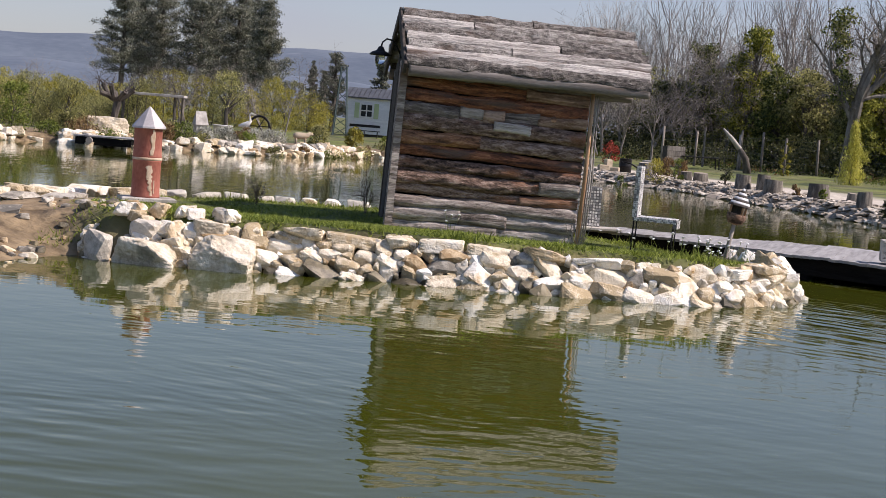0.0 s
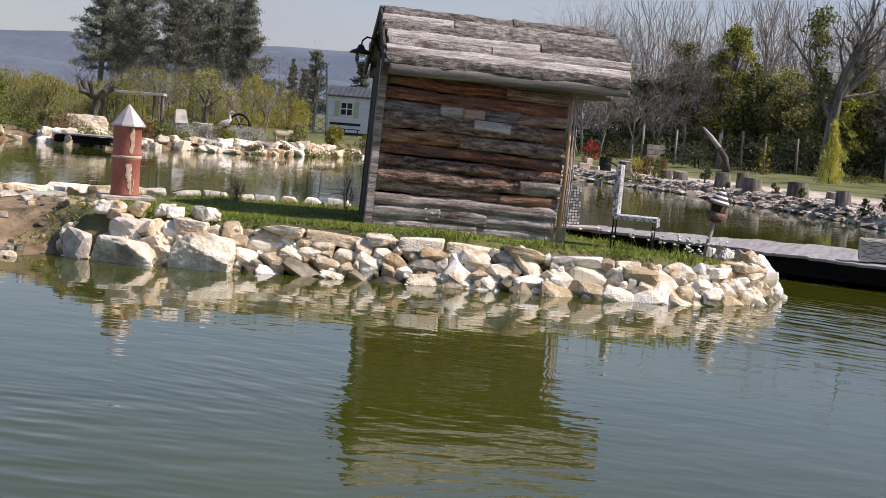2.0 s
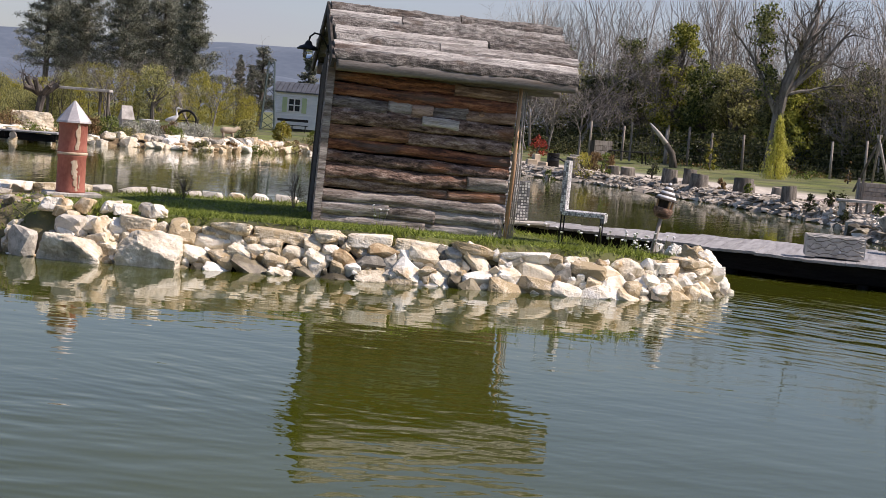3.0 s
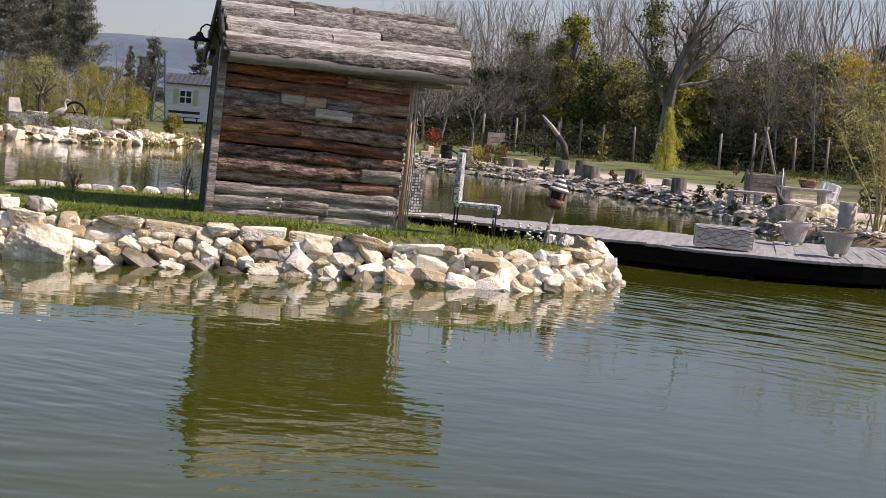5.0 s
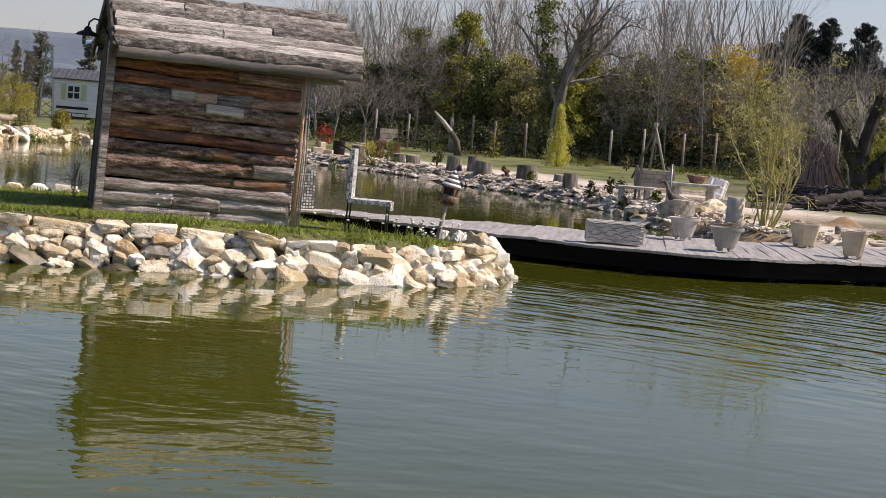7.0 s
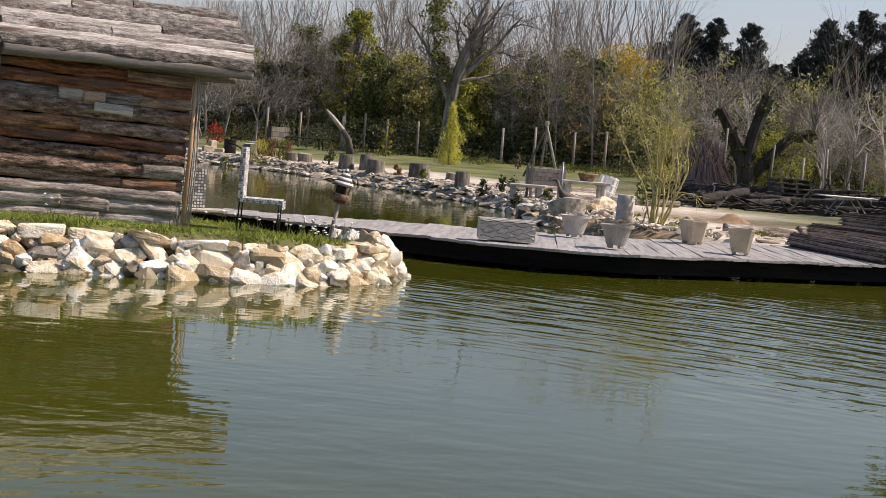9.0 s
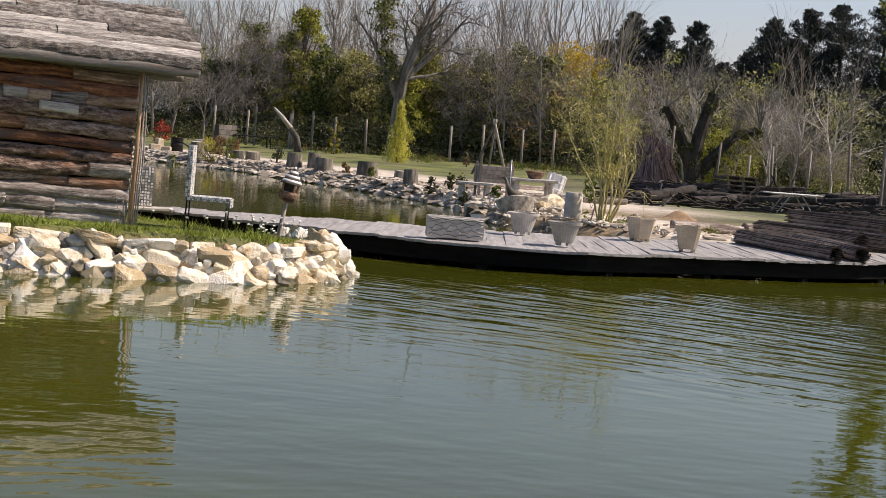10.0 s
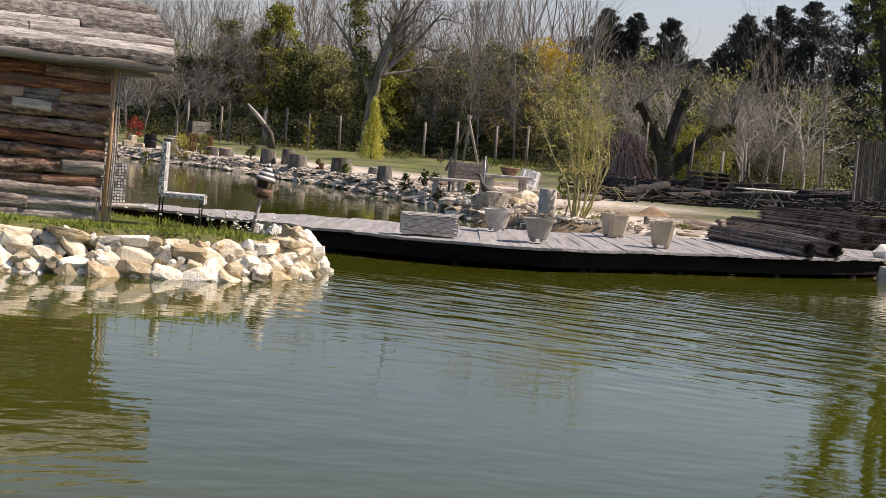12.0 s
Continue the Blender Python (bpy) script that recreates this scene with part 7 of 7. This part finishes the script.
    for xx in (-1.5, 0.0, 1.6):
        part("post", Geo().tube([(xx, -0.06, -0.2), (xx, -0.06, 2.1)], 0.04, 8), M_POST, t)


timber_yard()


def ivy_right():
    x, y = 30.7, 48.0
    t = thing("ivy_tower_tree", pose(x, y, z_at(x, y)), "tall tree wholly wrapped in dark ivy", "tree")
    g, rnd = Geo(), np.random.default_rng(31)
    limbs = [[(0, 0, 0), (-0.2, 0, 2.5), (-0.7, 0, 4.8), (-1.0, 0, 7.4)], [(0, 0, 2.2), (0.6, 0, 4.6), (0.9, 0, 8.4)], [(0.6, 0, 4.2), (0.3, 0.2, 8.0), (0.6, 0, 12.6)], [(0.7, 0, 5.0), (1.8, 0, 8.0), (2.6, 0, 11.0)], [(-0.6, 0, 4.6), (-1.4, 0, 7.4), (-2.3, 0, 9.6)]]
    cs = []
    for p in limbs:
        g.tube(p, [0.25, 0.22, 0.16, 0.08][:len(p)], 8, caps=False)
        for a, b in zip(p, p[1:]):
            for _ in range(14):
                q = Vector(a).lerp(Vector(b), rnd.uniform())
                cs.append((q.x + rnd.normal() * 0.42, q.y + rnd.normal() * 0.4, max(0.1, q.z + rnd.normal() * 0.3)))
    for p in limbs[1:]:
        for _ in range(26):
            q = Vector(p[1]).lerp(Vector(p[2]), rnd.uniform(0.1, 1.0))
            cs.append((q.x + rnd.normal() * 0.55, q.y + rnd.normal() * 0.5, q.z + rnd.normal() * 0.3))
    part("trunk", g, M_BARK_DARK, t)
    part("ivy", clumps(cs, 0.42, 60, 0.15), L_IVY, t, "thick ivy cover")


ivy_right()


def dead_trunk():
    x, y = 14.85, 80.0
    t = thing("dead_trunk", pose(x, y, z_at(x, y)), "leaning dead trunk with a pale barkless top", "tree trunk")
    part("lower_trunk", Geo().tube([(0.15, 0, -0.1), (0.0, 0, 0.7), (-0.35, 0, 1.2)], [0.22, 0.17, 0.14], 9), M_BARK, t, smooth=True)
    part("upper_trunk", Geo().tube([(-0.33, 0, 1.17), (-0.8, 0, 1.7), (-1.25, 0, 2.15)], [0.135, 0.11, 0.05], 9), M_DEAD, t, "pale barkless wood", smooth=True)
    t = thing("climbing_frame", pose(14.9, 87.6, z_at(14.9, 87.6)), "rusty wire frame standing before the hedge", "plant support")
    for xx in (-1.0, 1.05):
        part("post", Geo().tube([(xx, 0, 0), (xx, 0, 2.2)], 0.06, 7), M_POST, t)
    for i in range(10):
        part("rod", Geo().tube([(-1.0 + i * 0.22, 0, 0.6), (-1.0 + i * 0.22, 0, 2.05)], 0.010, 4), M_STUMP, t)
    for z in (0.6, 1.1, 1.6, 2.05):
        part("rail", Geo().tube([(-1.0, 0, z), (1.05, 0, z)], 0.012, 4), M_STUMP, t)


dead_trunk()

# small plants of the right bank
def golden_conifer():
    t = thing("golden_conifer", pose(18.2, 72, z_at(18.2, 72) - 0.03), "narrow yellow-green conifer on the lawn", "tree")
    cs, rnd, H = [], np.random.default_rng(801), 2.75
    for _ in range(210):
        u, a = rnd.uniform(0.02, 1.0), rnd.uniform(0, 2 * math.pi)
        r = (1.02 - u) ** 0.9 * 0.82 * math.sqrt(rnd.uniform(0.1, 1.0)) * min(1, 0.6 + 2.0 * u) * (0.8 + 0.9 * noise.noise(Vector((2 * math.cos(a), 2 * math.sin(a), 5 * u))))
        cs.append((r * math.cos(a), r * math.sin(a), u * H))
    part("trunk", Geo().tube([(0, 0, -0.1), (0, 0, 2.2)], [0.06, 0.015], 7, caps=False), M_BARK, t)
    part("crown", clumps(cs, 0.20, 34, 0.13, 0.2, 1.0, 1.6), L_GOLD, t)


golden_conifer()
bush("young_bamboo", 16.85, 80, 1.7, 0.9, L_BAMBOO, "small yellow-green bamboo by the fence", 802, 26, 0.12, 30, 0.7, 0.35, 0.3)
bush("dry_seedling", 21.6, 72, 1.1, 0.4, L_DRY, "small tree seedling with dry orange leaves", 803, 14, 0.09, 16, 0.5, 0.5, 0.3)
for i, (x, y, h, w, mat, lab) in enumerate(((11.15, 40.2, 0.45, 0.35, L_IVY_DARK, "small dark clipped shrub"), (11.4, 39.3, 0.6, 0.3, L_IVY_DARK, "small dark upright shrub"), (11.5, 38.6, 0.55, 0.5, L_IVY_DARK, "small dark clipped shrub"),
                                            (9.5, 54.5, 0.85, 0.7, L_IVY_DARK, "dark green dwarf conifer"), (8.2, 57, 0.9, 0.5, L_BUSH, "small green shrub by the stumps"), (7.4, 57.5, 0.8, 1.1, L_BAMBOO, "yellowish low shrub by the stumps"),
                                            (10.9, 36.4, 0.5, 0.35, L_IVY_DARK, "small dark clipped shrub"), (11.45, 35.6, 0.4, 0.3, L_BUSH, "small green shrub by the bench"), (11.5, 27.3, 0.16, 0.9, L_BUSH, "low green plants behind the deck"),
                                            (12.9, 27.2, 0.14, 0.8, L_OLIVE, "low grey-green plants behind the deck"), (6.3, 58, 0.9, 0.6, L_BUSH, "small green shrub by the stumps"), (10.9, 46.2, 0.4, 0.3, L_BUSH, "small green shrub by the stumps"),
                                            (10.6, 48.3, 0.45, 0.4, L_DRY, "dry brown low shrub"))):
    bush("low_shrub", x, y, h, w, mat, lab, 820 + i, 22, 0.06, 26, 0.3, 0.5, 0.55)


def corner_of_bank():
    """Blocks, a drum, a pot and low growth where the bank meets the hut's corner."""
    for x, y, sx, sy, sz, turn in ((6.05, 62.6, 0.38, 0.3, 0.3, 12), (6.45, 62.0, 0.34, 0.28, 0.25, -20), (6.25, 62.8, 0.26, 0.24, 0.52, 30)):
        solid("stone_block", Geo().box((0, 0, sz / 2), (sx, sy, sz), bevel=0.03), M_SANDPOT, pose(x, y, z_at(x, y), 0, 0, turn), "pale squared stone block on the bank", "stone block", "blocks on the bank")
    t = thing("dark_drum", pose(7.0, 63.4, z_at(7.0, 63.4)), "small dark drum standing among stones", "drum")
    part("shell", Geo().lathe([(0.24, 0.0), (0.25, 0.02), (0.25, 0.3), (0.262, 0.31), (0.25, 0.33), (0.25, 0.6), (0.26, 0.62)], 22), M_IRON, t, smooth=True)
    part("lid", Geo().lathe([(0.24, 0.60), (0.235, 0.615), (0.03, 0.62)], 22), M_STEEL, t, "dull steel lid", smooth=True)
    t = thing("garden_pot", pose(7.7, 61.4, z_at(7.7, 61.4)), "tall plain grey pot on the bank", "flower pot")
    part("pot_body", Geo().lathe([(0.19, 0.0), (0.205, 0.02), (0.265, 0.55), (0.28, 0.57), (0.28, 0.62), (0.25, 0.62), (0.23, 0.45)], 24), M_CONCRETE, t, smooth=True)
    part("soil", Geo().lathe([(0.232, 0.50), (0.232, 0.52), (0.04, 0.54)], 18), M_BARK, t, "dark soil")
    t = thing("wooden_crate", pose(11.67, 83.4, z_at(11.67, 83.4), 0, 0, 14), "grey weathered wooden crate on the lawn", "crate")
    for i in range(4):
        part("board", Geo().box((0, -0.36, 0.16 + 0.27 * i), (1.0, 0.03, 0.25), bevel=0.008), M_POST, t)
        part("board", Geo().box((0.5, 0, 0.16 + 0.27 * i), (0.03, 0.7, 0.25), bevel=0.008), M_POST, t)
    # dark fill stands for the shade within the crate
    part("lining", Geo().box((0, 0.02, 0.55), (0.94, 0.66, 1.06)), M_BOARD_DARK, t, "dark box standing for the shade inside")
    t = thing("low_iron_table", pose(13.1, 83.0, z_at(13.1, 83.0), 0, 0, 8), "low black iron table on the lawn", "table")
    part("tabletop", Geo().box((0, 0, 0.62), (2.0, 0.8, 0.05), bevel=0.01), M_IRON, t)
    for sx in (-0.9, 0.9):
        for sy in (-0.32, 0.32):
            part("leg", Geo().tube([(sx, sy, 0), (sx * 0.95, sy, 0.61)], 0.035, 6), M_IRON, t)
    bush("red_leaved_shrub", 8.0, 80, 1.15, 1.2, L_RED, "shrub with bright red young leaves", 990, 26, 0.10, 26, 0.3, 0.5, 0.5)
    for i, (x, y, w) in enumerate(((8.3, 60.4, 0.9), (8.0, 61.0, 0.8), (8.75, 60.0, 0.6))):
        bush("golden_tuft", x, y, 0.75, w, L_BAMBOO if i % 2 else L_DRY, "tuft of dry golden grass on the bank", 992 + i, 26, 0.14, 34, 1.4, 0.16, 0.5)


corner_of_bank()


def twig_plant(x, y, height, spread, seed, label):
    """A small leafless shrub of thin branching twigs."""
    rnd = np.random.default_rng(seed)
    t = thing("bare_twig_shrub", pose(x, y, z_at(x, y) - 0.02), label, "shrub", "bare twig shrubs")
    g, tips = Geo(), []
    for _ in range(9):
        a = rnd.uniform(0, 2 * math.pi)
        branch(g, Vector((0, 0, 0)), Vector((spread * math.cos(a), spread * math.sin(a), 1)).normalized(), height * rnd.uniform(0.6, 1.05), 0.0035, 0, [(5, 4, 4, 0.5, 0.4, 0.03, 0.14), (4, 3, 0, 0.4, 0.4, 0.02, 0.18)], tips, rnd)
    tagged(part("twig_tuft", g, M_BARK, t), kind="stuff")


twig_plant(-5.45, 19.4, 0.62, 0.45, 77, "small leafless shrub among the edging stones")
twig_plant(-1.15, 22.6, 0.52, 0.25, 78, "dry leafless weed beside the hut's corner")
twig_plant(-2.7, 22.5, 0.42, 0.2, 79, "dry leafless weed at the edge of the grass")


def lawn_weeds():
    """Tussocks and weeds that darken the lawn before the fence."""
    pts, dry = [], []
    for _ in range(1500):
        x, y, h = along(FENCE, rng.uniform(0, span(FENCE)))
        b = rng.uniform(-13.0, 1.2)
        px, py = x + b * 0.6, y + b
        if noise.noise(Vector((px * 0.35, py * 0.2, 5.0))) > -0.1 - 0.03 * b:
            (dry if rng.random() < 0.3 else pts).append((px, py, z_at(px, py) + rng.uniform(0.03, 0.22)))
    solid("lawn_weeds", clumps(pts, 0.42, 26, 0.13, 0.3, 0.6, 0.45), L_BUSH, pose(0, 0, 0), "uneven green weeds in the lawn before the fence", "weeds", kind="stuff")
    solid("dry_weeds", clumps(dry, 0.42, 22, 0.13, 0.3, 0.6, 0.45), L_DRY, pose(0, 0, 0), "dry brown weeds in the lawn before the fence", "weeds", kind="stuff")


lawn_weeds()


# ---- far left bank ----
def landing_stage():
    t = thing("landing_stage", pose(-11.5, 53.2, 0), "small dark plank landing stage over the water", "landing stage")
    for i in range(12):
        part("plank", Geo().box((-0.9 + 0.163 * i, 0, 0.36), (0.155, 1.6, 0.05), bevel=0.006), M_DECK, t)
    for xx in (-0.8, 0.8):
        part("bearer", Geo().box((xx, 0, 0.24), (0.12, 1.6, 0.18)), M_BEAM, t)
    part("front_beam", Geo().box((0, -0.74, 0.2), (1.85, 0.08, 0.24)), M_BEAM, t)
    part("log_float", Geo().tube([(-0.45, -0.9, 0.22), (-0.45, -0.4, 0.22)], 0.11, 12), M_POST, t)


landing_stage()


def pergola():
    t = thing("pergola", pose(-11.74, 62, z_at(-11.74, 62)), "rustic pergola with dark posts and a pale top", "pergola")
    for xx in (-1.16, 0.85, 1.16):
        part("post", Geo().tube([(xx, 0, -0.1), (xx, 0, 1.58)], 0.06, 8), M_STUMP, t)
    part("top_board", Geo().box((0, 0, 1.62), (2.5, 0.8, 0.10), bevel=0.01), M_CONCRETE, t)
    for i in range(5):
        part("chain", Geo().tube([(-1.0 + 0.35 * i, 0.1, 1.5), (-1.0 + 0.35 * i, 0.1, 0.4)], 0.015, 5), M_BARK, t)


pergola()


def pollard():
    t = thing("pollarded_tree", pose(-12.55, 59.0, z_at(-12.55, 59.0)) @ Matrix.Scale(0.84, 4), "pollarded tree with a knobbly head and bare shoots", "tree")
    g, tips, rnd = Geo(), [], np.random.default_rng(3)
    g.tube([(0, 0, 0), (-0.05, 0, 0.8), (0.08, 0, 1.55)], [0.20, 0.16, 0.18], 9, caps=False)
    for k in range(7):
        a = k * 0.9
        tip = Vector((0.75 * math.cos(a), 0.5 * math.sin(a), 2.05 + 0.2 * math.sin(3 * a)))
        g.tube([(0.08, 0, 1.5), (0.4 * math.cos(a), 0.3 * math.sin(a), 1.75), tip], [0.13, 0.11, 0.12], 7)
        for _ in range(4):
            branch(g, tip, Vector((rnd.normal() * 0.7, rnd.normal() * 0.5, 0.8)).normalized(), 0.8, 0.02, 0, [(4, 3, 4, 0.5, 0.4, 0.02, 0.15), (3, 3, 0, 0.4, 0.4, 0, 0.2)], tips, rnd)
    part("trunk", g, M_BARK, t)


pollard()
leafy("olive_tree", -11.4, 80, 3.0, 2.9, L_OLIVE, "grey-green olive tree with an open crown", 34, 0.12, 40, 0.13, 0.42, 77, clump=0.4)


def mini_house():
    t = thing("stone_ornament_house", pose(-9.72, 61.2, z_at(-9.72, 61.2), 0, 0, 25), "little stone ornamental house with a steep roof", "garden ornament")
    part("wall", Geo().box((0, 0, 0.35), (0.42, 0.42, 0.7), bevel=0.01), M_CONCRETE, t)
    part("roof", Geo().add([(-0.26, -0.27, 0.62), (0.26, -0.27, 0.62), (0.26, 0.27, 0.62), (-0.26, 0.27, 0.62), (-0.2, 0, 1.15), (0.2, 0, 1.15)], [(0, 1, 5, 4), (2, 3, 4, 5), (0, 4, 3), (1, 2, 5), (3, 2, 1, 0)]), M_CONCRETE, t)
    part("doorway", Geo().box((0, -0.212, 0.22), (0.18, 0.012, 0.4)), M_BOARD_DARK, t, "dark doorway")


mini_house()
solid("white_tub", Geo().lathe([(0.30, 0), (0.34, 0.02), (0.40, 0.36), (0.43, 0.37), (0.43, 0.40), (0.37, 0.40), (0.33, 0.1)], 20), M_WHITE, pose(-9.55, 66, z_at(-9.55, 66) + 0.2), "white tub on the bank among plants", "tub", smooth=True)


def egret():
    g = Geo().tube([(-0.30, 0, 0.52), (-0.12, 0, 0.55), (0.08, 0, 0.62), (0.20, 0, 0.74), (0.16, 0, 0.88), (0.14, 0, 1.0), (0.20, 0, 1.07), (0.38, 0, 1.04)], [0.03, 0.10, 0.12, 0.06, 0.035, 0.03, 0.045, 0.008], 10)
    g.tube([(-0.02, -0.03, -0.1), (0, -0.03, 0.55)], 0.015, 5).tube([(0.04, 0.03, -0.1), (0.03, 0.03, 0.55)], 0.015, 5)
    solid("egret_statue", g, M_WHITE, pose(-8.6, 66, z_at(-8.6, 66) + 0.15), "white statue of a wading bird on the bank", "statue", smooth=True)
    ring = [(0.42 * math.cos(k * 0.2618), 0, 0.52 + 0.42 * math.sin(k * 0.2618)) for k in range(25)]
    t = thing("iron_hoop", pose(-8.1, 66.6, z_at(-8.1, 66.6) + 0.2), "black iron hoop standing among the plants", "hoop")
    part("rim", Geo().tube(ring, 0.05, 8, caps=False), M_IRON, t, smooth=True)
    for a in (0, 60, 120):
        c, s = 0.4 * math.cos(radians(a)), 0.4 * math.sin(radians(a))
        part("spoke", Geo().tube([(c, 0, 0.52 + s), (-c, 0, 0.52 - s)], 0.018, 6), M_IRON, t)
    g = Geo().tube([(-0.45, 0, 0.55), (-0.3, 0, 0.58), (0.2, 0, 0.58), (0.36, 0, 0.62), (0.5, 0, 0.74), (0.68, 0, 0.68)], [0.12, 0.19, 0.19, 0.14, 0.11, 0.06], 10)
    for xx in (-0.3, 0.22):
        for yy in (-0.1, 0.1):
            g.tube([(xx, yy, 0), (xx, yy, 0.5)], 0.045, 6)
    solid("calf_statue", g, M_SANDPOT, pose(-6.3, 66.5, z_at(-6.3, 66.5), 0, 0, 20) @ Matrix.Scale(0.75, 4), "pale brown statue of a small calf", "statue", smooth=True)


egret()
for i, (x, y, w) in enumerate(((-8.6, 60.2, 1.3), (-7.7, 60.6, 1.3), (-6.9, 61.2, 1.2), (-9.3, 59.6, 0.9))):
    bush("lavender_bush", x, y, 0.62, w * 1.1, L_SILVER, "silvery lavender bush with pale spikes", 860 + i, 44, 0.10, 60, 0.6, 0.25, 0.5)
for i, (x, y, h, w, mat, lab) in enumerate(((-15.3, 55.2, 1.6, 1.7, L_BUSH, "bright green rounded bush on the bank"), (-13.7, 56.6, 0.8, 1.0, L_OLIVE, "low grey-green bush by the boulder"), (-10.4, 58.8, 0.7, 0.9, L_OLIVE, "low grey-green bush on the bank"),
                                            (-16.8, 55.5, 1.5, 1.6, L_OLIVE, "grey-green bush on the bank"), (-5.6, 67, 0.9, 1.1, L_OLIVE, "low grey-green bush on the bank"), (-4.3, 70, 1.0, 1.0, L_BAMBOO, "yellowish bush by the path"))):
    bush("bank_bush", x, y, h, w, mat, lab, 880 + i, 40, 0.09, 50, 0.3, 0.5, 0.5)


for i in range(22):
    x, y, h = along(LEFT_SHORE, span(LEFT_SHORE) * (0.12 + 0.8 * i / 22))
    b = rng.uniform(1.0, 3.2)
    mat, lab = ((L_BUSH, "low green plant among the stones of the bank"), (L_OLIVE, "low grey-green plant among the stones of the bank"), (L_DRY, "low dry brown plant among the stones of the bank"))[i % 3]
    bush("low_plant", x + b * 0.4, y + b, rng.uniform(0.3, 0.75), rng.uniform(0.7, 1.5), mat, lab, 960 + i, 26, 0.08, 36, 0.4, 0.45, 0.5)


def mobile_home():
    x, y = -6.75, 100.0
    t = thing("mobile_home", pose(x, y, 0.45, 0, 0, -6), "white mobile home with pale green shutters and a grey roof", "house")
    W, D, H = 7.5, 3.0, 2.5
    g = Geo()
    n = 17
    front = part("front_wall", Geo().box((W / 2, 0.03, 1.35), (W - 0.02, 0.03, 2.2)), M_SIDING, t, "white lapped siding")
    end = part("side_wall", Geo().box((0.03, D / 2, 1.35), (0.03, D - 0.1, 2.2)), M_SIDING, t, "white lapped siding")
    for i in range(n):
        z = 0.25 + (H - 0.25) * (i + 0.5) / n
        part("siding_board", Geo().box((W / 2, 0.0, z), (W, 0.05, (H - 0.25) / n - 0.012), Matrix.Rotation(radians(-8), 3, "X")), M_SIDING, front)
        part("siding_board", Geo().box((0.0, D / 2, z), (0.05, D, (H - 0.25) / n - 0.012), Matrix.Rotation(radians(8), 3, "Y")), M_SIDING, end)
    g = Geo()
    g.add([(0.01, 0.05, H), (0.01, D, H), (0.01, D / 2, H + 0.55)], [(0, 1, 2)])
    part("gable", g, M_SIDING, t)
    part("rear_wall", Geo().box((W / 2, D, 1.35), (W, 0.05, 2.2)).box((W, D / 2, 1.35), (0.05, D, 2.2)), M_SIDING, t)
    part("skirt", Geo().box((W / 2, D / 2, 0.1), (W - 0.1, D - 0.1, 0.3)), M_BOARD_DARK, t)
    for s in (0, 1):
        y0, y1 = (-0.2, D / 2) if s == 0 else (D + 0.2, D / 2)
        roof = part("roof", Geo().add([(-0.2, y0, H - 0.03), (W + 0.2, y0, H - 0.03), (W + 0.2, y1, H + 0.59), (-0.2, y1, H + 0.59)], [(0, 1, 2, 3)]), M_TILE, t, "grey ribbed sheet roof")
        for i in range(26):
            g = Geo()
            xx = -0.2 + (W + 0.4) * i / 26
            g.add([(xx, y0, H - 0.02), (xx + 0.27, y0, H - 0.02), (xx + 0.27, y1, H + 0.6), (xx, y1, H + 0.6), (xx, y0, H + 0.05), (xx + 0.27, y0, H + 0.05), (xx + 0.27, y1, H + 0.67), (xx, y1, H + 0.67)],
                  [(4, 5, 6, 7), (0, 1, 5, 4), (1, 2, 6, 5), (3, 0, 4, 7)])
            part("roof_sheet", g, M_TILE, roof)
    wx = 1.28
    win = part("window", Geo().box((wx, -0.045, 1.72), (0.86, 0.05, 0.92), bevel=0.01), M_WHITE, t)
    for sx in (-0.19, 0.19):
        for sz in (-0.2, 0.2):
            part("pane", Geo().box((wx + sx, -0.074, 1.72 + sz), (0.30, 0.012, 0.33)), M_PANE, win)
    for s in (-1, 1):
        part("shutter", Geo().box((wx + s * 0.62, -0.05, 1.72), (0.30, 0.04, 0.95), bevel=0.01), M_SHUTTER, t)
    bench = thing("garden_bench", pose(-5.4, 97.5, z_at(-5.4, 97.5)), "low black metal bench before the mobile home", "bench")
    part("seat", Geo().box((0, 0, 0.42), (1.9, 0.45, 0.05)), M_IRON, bench)
    part("backrest", Geo().box((0, 0.2, 0.72), (1.9, 0.04, 0.16)), M_IRON, bench)
    for xx in (-0.8, 0, 0.8):
        part("leg", Geo().box((xx, 0, 0.2), (0.05, 0.4, 0.42)), M_IRON, bench)


mobile_home()


def lattice_tower():
    t = thing("lattice_mast", pose(-6.8, 96, z_at(-6.8, 96)), "slim steel lattice mast beside the mobile home", "mast")
    h, b, c = 4.15, 0.42, 0.16
    corners = [(-1, -1), (1, -1), (1, 1), (-1, 1)]
    for sx, sy in corners:
        part("upright", Geo().tube([(sx * b, sy * b, 0), (sx * c, sy * c, h)], 0.045, 5), M_MAST, t)
    for k in range(8):
        u0, u1 = k / 8, (k + 1) / 8
        w0, w1 = b + (c - b) * u0, b + (c - b) * u1
        for i in range(4):
            p, q = corners[i], corners[(i + 1) % 4]
            part("brace", Geo().tube([(p[0] * w0, p[1] * w0, u0 * h), (q[0] * w1, q[1] * w1, u1 * h)], 0.026, 4), M_MAST, t)
    part("top_frame", Geo().box((0, 0, h), (0.4, 0.4, 0.05)), M_STEEL, t)


lattice_tower()
